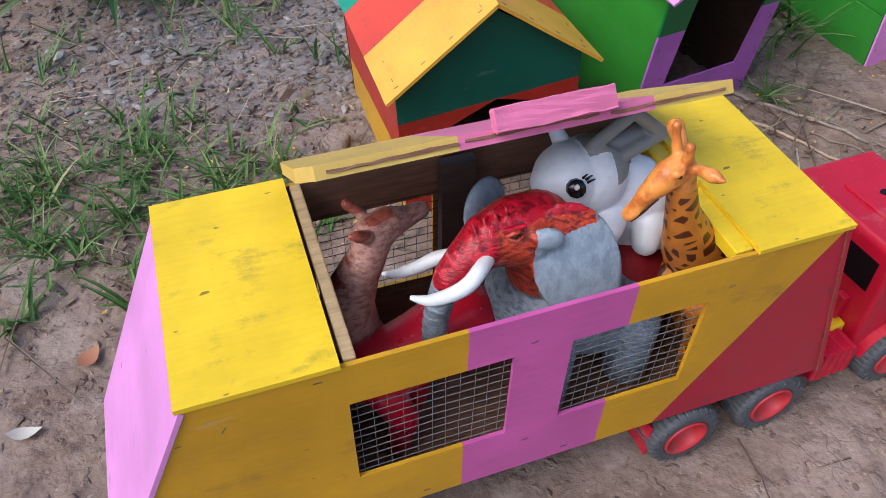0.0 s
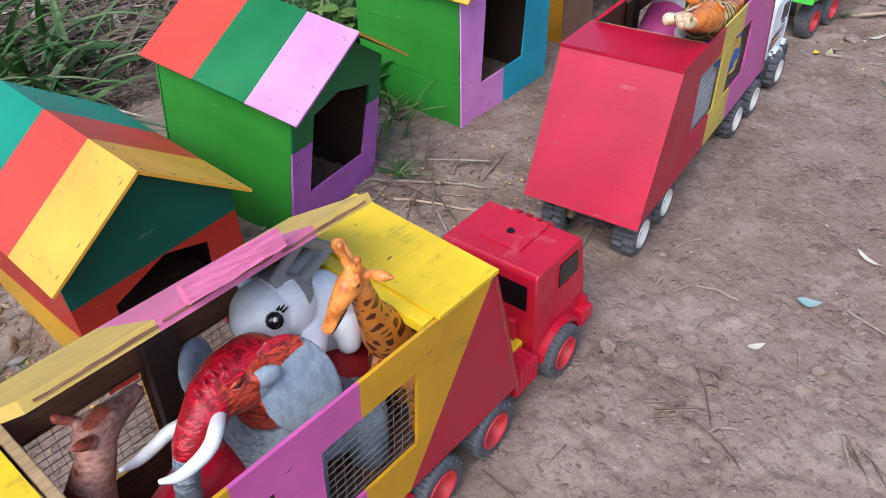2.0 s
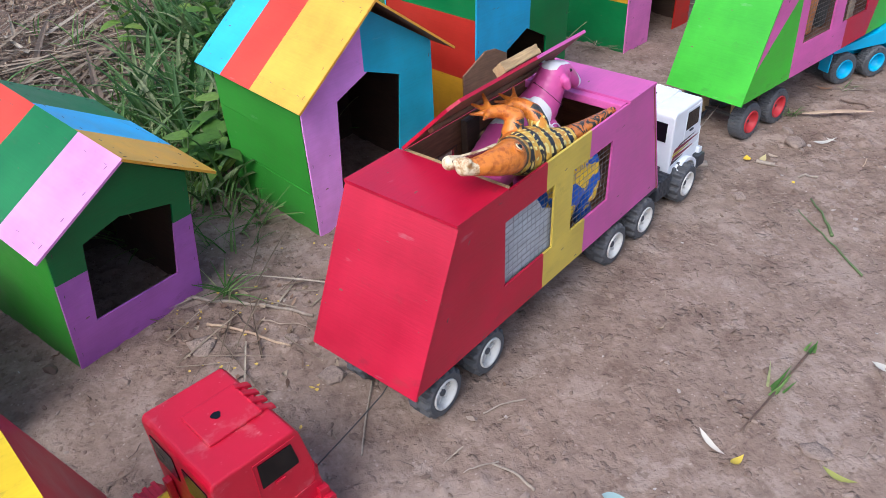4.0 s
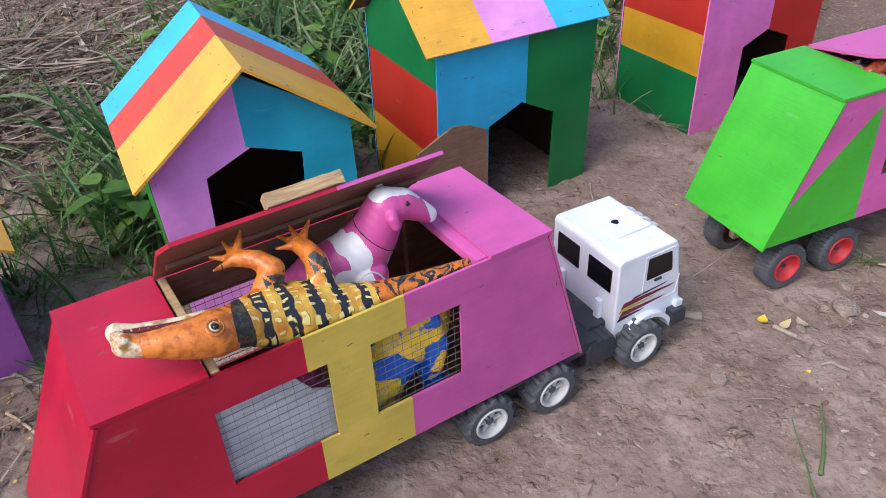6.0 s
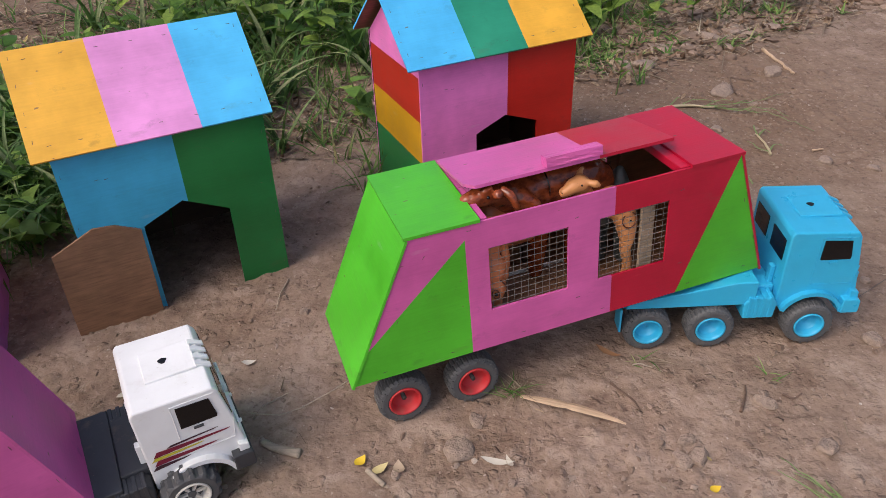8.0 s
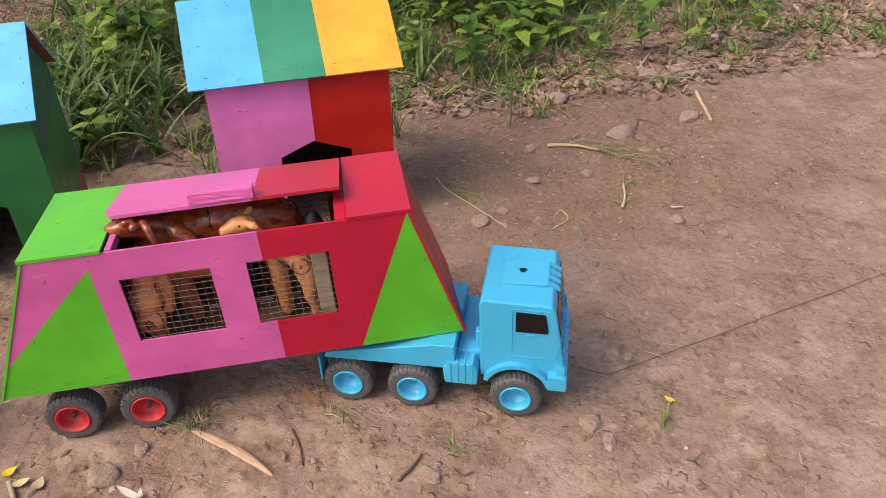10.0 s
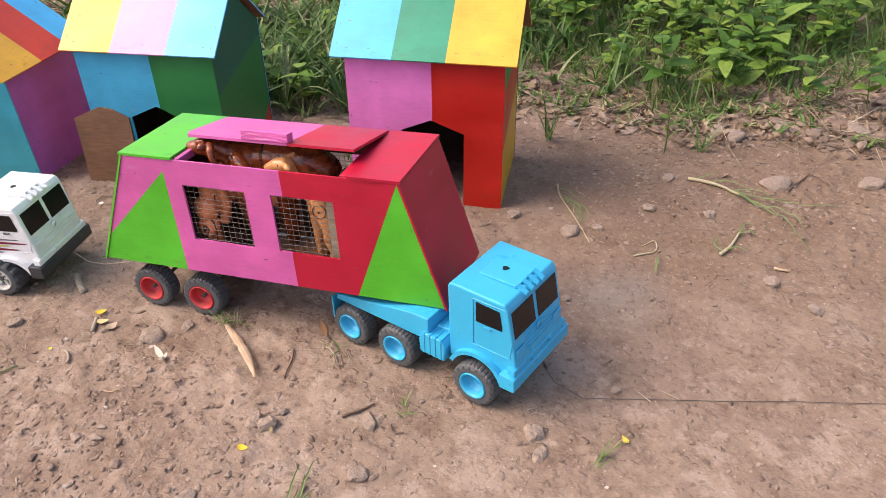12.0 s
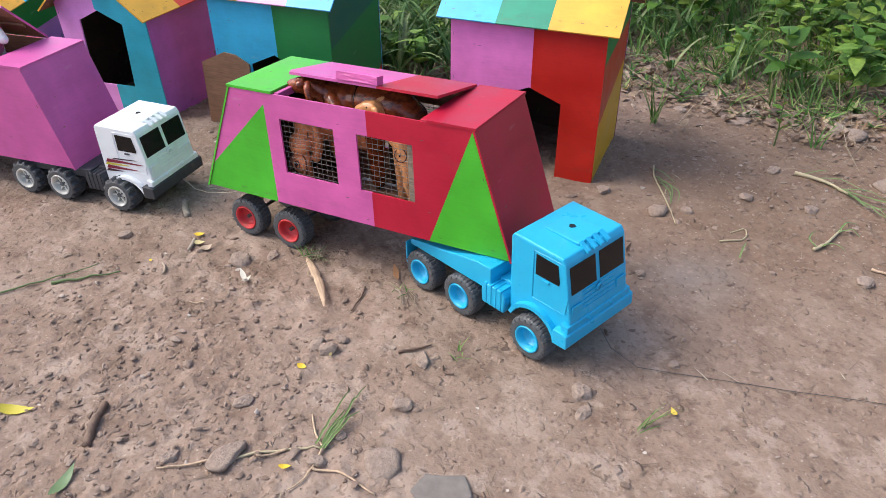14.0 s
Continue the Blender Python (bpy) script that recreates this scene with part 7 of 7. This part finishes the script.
    limbs.append([(0.3, 0.052, 0.255, 0.0183), (0.31, 0.058, 0.27, 0.01647), (0.32, 0.06, 0.29, 0.01342), (0.31, 0.073, 0.299, 0.01098), (0.3, 0.08, 0.301, 0.00976), (0.289, 0.085, 0.302, 0.00854)])
    limbs.append([(0.291, 0.085, 0.302, 0.0075), (0.276, 0.081, 0.301, 0.0036), (0.264, 0.078, 0.301, 0.0022)])
    limbs.append([(0.291, 0.085, 0.302, 0.0075), (0.278, 0.095, 0.302, 0.0036), (0.268, 0.103, 0.302, 0.0022)])
    limbs.append([(0.291, 0.085, 0.302, 0.0075), (0.289, 0.102, 0.306, 0.0036), (0.288, 0.115, 0.308, 0.0022)])
    limbs.append([(0.291, 0.085, 0.302, 0.0075), (0.302, 0.101, 0.313, 0.0036), (0.308, 0.111, 0.319, 0.0022)])
    limbs.append([(0.365, 0.045, 0.245, 0.01708), (0.368, 0.05, 0.262, 0.01525), (0.37, 0.062, 0.278, 0.01342), (0.368, 0.08, 0.284, 0.01159), (0.365, 0.092, 0.285, 0.01037)])
    limbs.append([(0.365, 0.092, 0.285, 0.008), (0.351, 0.096, 0.286, 0.0036), (0.34, 0.098, 0.287, 0.0022)])
    limbs.append([(0.365, 0.092, 0.285, 0.008), (0.356, 0.108, 0.287, 0.0036), (0.35, 0.119, 0.288, 0.0022)])
    limbs.append([(0.365, 0.092, 0.285, 0.008), (0.367, 0.111, 0.29, 0.0036), (0.367, 0.123, 0.293, 0.0022)])
    limbs.append([(0.365, 0.092, 0.285, 0.008), (0.379, 0.104, 0.294, 0.0036), (0.388, 0.112, 0.299, 0.0022)])
    moulded("toy_crocodile", T2, limbs,
            [cream, orange, yellow, dark, black, mouth], "yellow and black toy crocodile lying open-jawed across the open hatch", croc,
            [([(0.2355, 0.008, 0.285, 0.0039), (0.235, 0.007, 0.2868, 0.003)], 4), (loop((0.2355, 0.0085, 0.2852), (0, -0.5, 0.86), 0.0046, 0.0011), 0), (loop((0.2355, 0.0085, 0.284), (0, -0.5, 0.86), 0.0082, 0.0016), 1),
             (bend([(0.15, 0.0525, 0.257, 0.003), (0.165, 0.0495, 0.261, 0.0034), (0.19, 0.0445, 0.266, 0.0034), (0.215, 0.0405, 0.272, 0.003), (0.238, 0.0375, 0.279, 0.0014)]), 5), *teeth], voxel=0.0015, bent=raised_head)
    pink = plastic("pink_vinyl", srgb(204, 84, 150), 0.35, 0.3, srgb(150, 50, 100))
    chalk = plastic("white_vinyl", (0.76, 0.75, 0.76), 0.35, 0.3, (0.5, 0.42, 0.4))

    def cow(x, y, z):
        if z > 0.289 - 0.42 * max(0, x - 0.503) and y > 0.094 or x > 0.54:
            return 1
        for cx, cz, a, b in ((0.437, 0.235, 0.013, 0.026), (0.42, 0.212, 0.02, 0.012), (0.474, 0.208, 0.007, 0.018), (0.395, 0.232, 0.008, 0.016), (0.38, 0.19, 0.025, 0.012)):
            if ((x - cx) / a) ** 2 + ((z - cz) / b) ** 2 < 1 + 1.4 * noise.noise(Vector((x, y, z)) * 48):
                return 1
        return 0
    limbs = [[(0.36, 0.13, 0.17, 0.042), (0.4, 0.125, 0.198, 0.044), (0.443, 0.117, 0.217, 0.04), (0.472, 0.111, 0.243, 0.031), (0.494, 0.108, 0.272, 0.0255), (0.514, 0.104, 0.272, 0.0195), (0.535, 0.098, 0.258, 0.0135), (0.543, 0.096, 0.252, 0.0115)]]
    limbs.append([(0.45, 0.085, 0.21, 0.019), (0.438, 0.078, 0.207, 0.019)])
    limbs.append([(0.492, 0.09, 0.278, 0.006), (0.488, 0.08, 0.272, 0.0075), (0.489, 0.076, 0.264, 0.006)])
    limbs.append([(0.5, 0.13, 0.285, 0.006), (0.5, 0.14, 0.29, 0.006)])
    limbs.append([(0.36, 0.12, 0.12, 0.02), (0.36, 0.12, 0.022, 0.015)])
    limbs.append([(0.45, 0.13, 0.15, 0.02), (0.45, 0.13, 0.022, 0.015)])
    moulded("toy_cow", T2, limbs,
            [pink, chalk, black], "pink and white toy cow looking over the hatch", cow, [([(0.513, 0.0875, 0.28, 0.0034), (0.5135, 0.085, 0.281, 0.002)], 2), (loop((0.436, 0.061, 0.211), (0, -1, 0.3), 0.0175, 0.0011, 20), 1), (loop((0.4715, 0.1, 0.252), (0.6, -0.3, 0.75), 0.0302, 0.0005, 20), 2)], voxel=0.0012, bent=leaning((-0.014, -0.009, 0.017), 0.2, 0.27))
    both = patchy("blue_yellow_vinyl", srgb(28, 92, 190), srgb(240, 196, 30), 26, 0.47, 0.35)
    moulded("toy_dinosaur", T2, [[(0.425, 0.058, 0.08, 0.04), (0.45, 0.062, 0.12, 0.05), (0.485, 0.062, 0.135, 0.048), (0.508, 0.058, 0.165, 0.028)], [(0.41, 0.035, 0.11, 0.016), (0.405, 0.03, 0.07, 0.015)], [(0.49, 0.022, 0.16, 0.012), (0.497, 0.02, 0.12, 0.013), (0.49, 0.022, 0.09, 0.013)], [(0.42, 0.04, 0.05, 0.018), (0.415, 0.04, 0.024, 0.016)], [(0.49, 0.04, 0.08, 0.02), (0.5, 0.035, 0.024, 0.016)], [(0.45, 0.07, 0.06, 0.018), (0.45, 0.07, 0.024, 0.016)]],
            [both], "blue and yellow patched toy dinosaur behind the mesh")
    bm = bmesh.new()
    prism(bm, [(0.208, 0.009), (0.356, 0.009), (0.356, 0.135), (0.322, 0.152), (0.3, 0.185), (0.29, 0.205), (0.208, 0.208)], "y", 0.0085, 0.0105)
    ob = part("grey_sheet", bm, plywood("grey_card", (0.5, 0.52, 0.53)))
    ob.matrix_world = T2 @ pose(0, 0, 0.0005, 0, 0, 0)
    tagged(ob, "stiff grey sheet standing inside the red trailer", "sheet")
    # third trailer
    bull = hide("brown_cattle", srgb(140, 66, 36), srgb(84, 36, 22), 0.2, 0.003, (26, 26, 40))
    tan = plastic("tan_cattle", srgb(220, 152, 100), 0.28, 0.4, srgb(140, 80, 46))
    limbs = [[(0.212, 0.077, 0.222, 0.0125), (0.222, 0.077, 0.223, 0.0145), (0.24, 0.08, 0.2245, 0.0185), (0.256, 0.085, 0.222, 0.021), (0.275, 0.095, 0.21, 0.024), (0.295, 0.105, 0.196, 0.03)]]
    limbs.append([(0.31, 0.115, 0.19, 0.04), (0.335, 0.12, 0.193, 0.037), (0.36, 0.122, 0.194, 0.042), (0.42, 0.125, 0.19, 0.042), (0.45, 0.125, 0.175, 0.036)])
    limbs.append([(0.208, 0.07, 0.216, 0.008), (0.207, 0.084, 0.216, 0.008)])
    limbs.append([(0.255, 0.06, 0.232, 0.006), (0.252, 0.052, 0.236, 0.0085), (0.25, 0.046, 0.236, 0.004)])
    limbs.append([(0.236, 0.066, 0.2385, 0.006), (0.246, 0.068, 0.2405, 0.005)])
    limbs.append([(0.3, 0.085, 0.2, 0.018), (0.318, 0.072, 0.19, 0.013), (0.33, 0.06, 0.17, 0.011)])
    limbs.append([(0.36, 0.13, 0.14, 0.022), (0.36, 0.13, 0.024, 0.014)])
    limbs.append([(0.43, 0.13, 0.14, 0.022), (0.43, 0.13, 0.024, 0.014)])
    moulded("toy_bull", T3, limbs,
            [bull, black, cream], "glossy brown toy bull with curved horns", None, [([(0.2405, 0.0635, 0.2285, 0.0032), (0.2405, 0.061, 0.2285, 0.002)], 1),
             (bend([(0.262, 0.062, 0.236, 0.0072), (0.27, 0.05, 0.232, 0.007), (0.275, 0.044, 0.219, 0.0058), (0.281, 0.044, 0.207, 0.0045), (0.288, 0.048, 0.201, 0.002)]), 0), ([(0.2135, 0.0675, 0.224, 0.0022), (0.2125, 0.066, 0.224, 0.0012)], 1),
             (loop((0.346, 0.122, 0.194), (1, 0.1, 0), 0.0395, 0.0012, 24), 1)], voxel=0.0022, bent=leaning((0.009, -0.016, 0.013), 0.04, 0.2))
    limbs = [[(0.285, 0.115, 0.15, 0.044), (0.272, 0.095, 0.13, 0.038), (0.262, 0.072, 0.12, 0.03), (0.258, 0.055, 0.13, 0.024), (0.256, 0.05, 0.165, 0.019)]]
    limbs.append([(0.285, 0.115, 0.13, 0.044), (0.325, 0.13, 0.11, 0.04), (0.35, 0.135, 0.1, 0.034)])
    limbs.append([(0.278, 0.06, 0.15, 0.012), (0.285, 0.055, 0.1, 0.0105), (0.28, 0.05, 0.07, 0.01)])
    limbs.append([(0.252, 0.038, 0.055, 0.0165), (0.25, 0.04, 0.038, 0.0135), (0.25, 0.042, 0.024, 0.0155)])
    limbs.append([(0.28, 0.12, 0.1, 0.022), (0.285, 0.125, 0.024, 0.014)])
    joint = Matrix.Rotation(radians(-14), 4, "X")
    moulded("toy_ox", T3, limbs,
            [plastic("chestnut_cattle", srgb(204, 122, 80), 0.3, 0.4, srgb(110, 58, 34)), black, plastic("dark_seam", srgb(92, 44, 26), 0.5, 0.3)], "tan jointed toy ox standing upright behind the mesh", None,
            [([(0.254, 0.0165, 0.064, 0.0034), (0.254, 0.0145, 0.064, 0.0026)], 1), (loop((0.254, 0.021, 0.064), (0, -1, 0.25), 0.0205, 0.0013, 24), 2), (loop((0.254, 0.017, 0.064), (0, -1, 0.25), 0.0055, 0.0011, 14), 2), (bend([(0.232, 0.034, 0.1, 0.0012), (0.252, 0.027, 0.107, 0.0014), (0.272, 0.034, 0.1, 0.0012)]), 2), (bend([(0.27, 0.044, 0.165, 0.0012), (0.274, 0.04, 0.13, 0.0014), (0.272, 0.036, 0.1, 0.0012)]), 2)],
            voxel=0.0018, plates=[((0.254, 0.032, 0.066), (0.024, 0.013, 0.026), joint), ((0.254, 0.036, 0.1), (0.026, 0.018, 0.026), joint)], bent=leaning((-0.012, 0.0, 0.024), 0.03, 0.066))
    limbs = [[(0.386, 0.07, 0.201, 0.0085), (0.392, 0.07, 0.203, 0.0095), (0.404, 0.072, 0.207, 0.013), (0.415, 0.074, 0.207, 0.0145), (0.42, 0.078, 0.204, 0.014)]]
    limbs.append([(0.424, 0.064, 0.212, 0.005), (0.432, 0.058, 0.21, 0.0068), (0.437, 0.055, 0.208, 0.004)])
    limbs.append([(0.42, 0.088, 0.217, 0.005), (0.428, 0.096, 0.219, 0.006)])
    limbs.append([(0.42, 0.08, 0.2, 0.014), (0.425, 0.088, 0.18, 0.02), (0.44, 0.085, 0.165, 0.024), (0.47, 0.066, 0.165, 0.027)])
    limbs.append([(0.478, 0.054, 0.16, 0.021), (0.486, 0.05, 0.13, 0.0185), (0.488, 0.048, 0.1, 0.0125), (0.485, 0.048, 0.08, 0.0095), (0.492, 0.05, 0.055, 0.0085), (0.492, 0.05, 0.034, 0.0088), (0.49, 0.048, 0.024, 0.012)])
    limbs.append([(0.44, 0.1, 0.14, 0.018), (0.44, 0.1, 0.024, 0.012)])
    moulded("toy_calf", T3, limbs,
            [tan, black, bpy.data.materials["dark_seam"]], "light brown toy calf with round ears", None, [(loop((0.482, 0.0335, 0.145), (0, -1, 0.15), 0.013, 0.0011, 20), 2), ([(0.482, 0.031, 0.145, 0.0024), (0.482, 0.0295, 0.145, 0.0016)], 1), ([(0.411, 0.0615, 0.2105, 0.0026), (0.4105, 0.06, 0.2105, 0.0015)], 1), ([(0.381, 0.066, 0.203, 0.0018), (0.38, 0.065, 0.203, 0.001)], 1)], voxel=0.0021, bent=leaning((-0.008, -0.012, 0.01), 0.17, 0.2))
    slate = plastic("slate_vinyl", (0.07, 0.085, 0.085), 0.35, 0.3)
    moulded("toy_hippo", T3, [[(0.47, 0.11, 0.14, 0.04), (0.492, 0.112, 0.15, 0.034), (0.503, 0.112, 0.17, 0.02), (0.507, 0.112, 0.192, 0.008)], [(0.478, 0.13, 0.1, 0.02), (0.48, 0.13, 0.024, 0.016)], [(0.52, 0.11, 0.1, 0.02), (0.52, 0.11, 0.024, 0.016)]],
            [slate], "dark grey toy figure crouching in the green trailer")
    bm = bmesh.new()
    box(bm, (0.5, 0.028, 0.008), (0.524, 0.034, 0.19), 0.001)
    ob = part("wood_slat", bm, plywood("grey_slat", (0.36, 0.28, 0.2)))
    ob.matrix_world = T3 @ pose(0, 0, 0.0005, 0, 0, 0)
    tagged(ob, "weathered wooden slat standing inside the trailer", "slat")
    bm = bmesh.new()
    box(bm, (0.3, 0.15, 0.0082), (0.5, 0.158, 0.0105), 0.0005)
    ob = part("white_strip", bm, plastic("white_strip", (0.6, 0.6, 0.58), 0.5))
    ob.matrix_world = T3
    tagged(ob, "white plastic strip on the trailer floor", "strip")


build_toys()
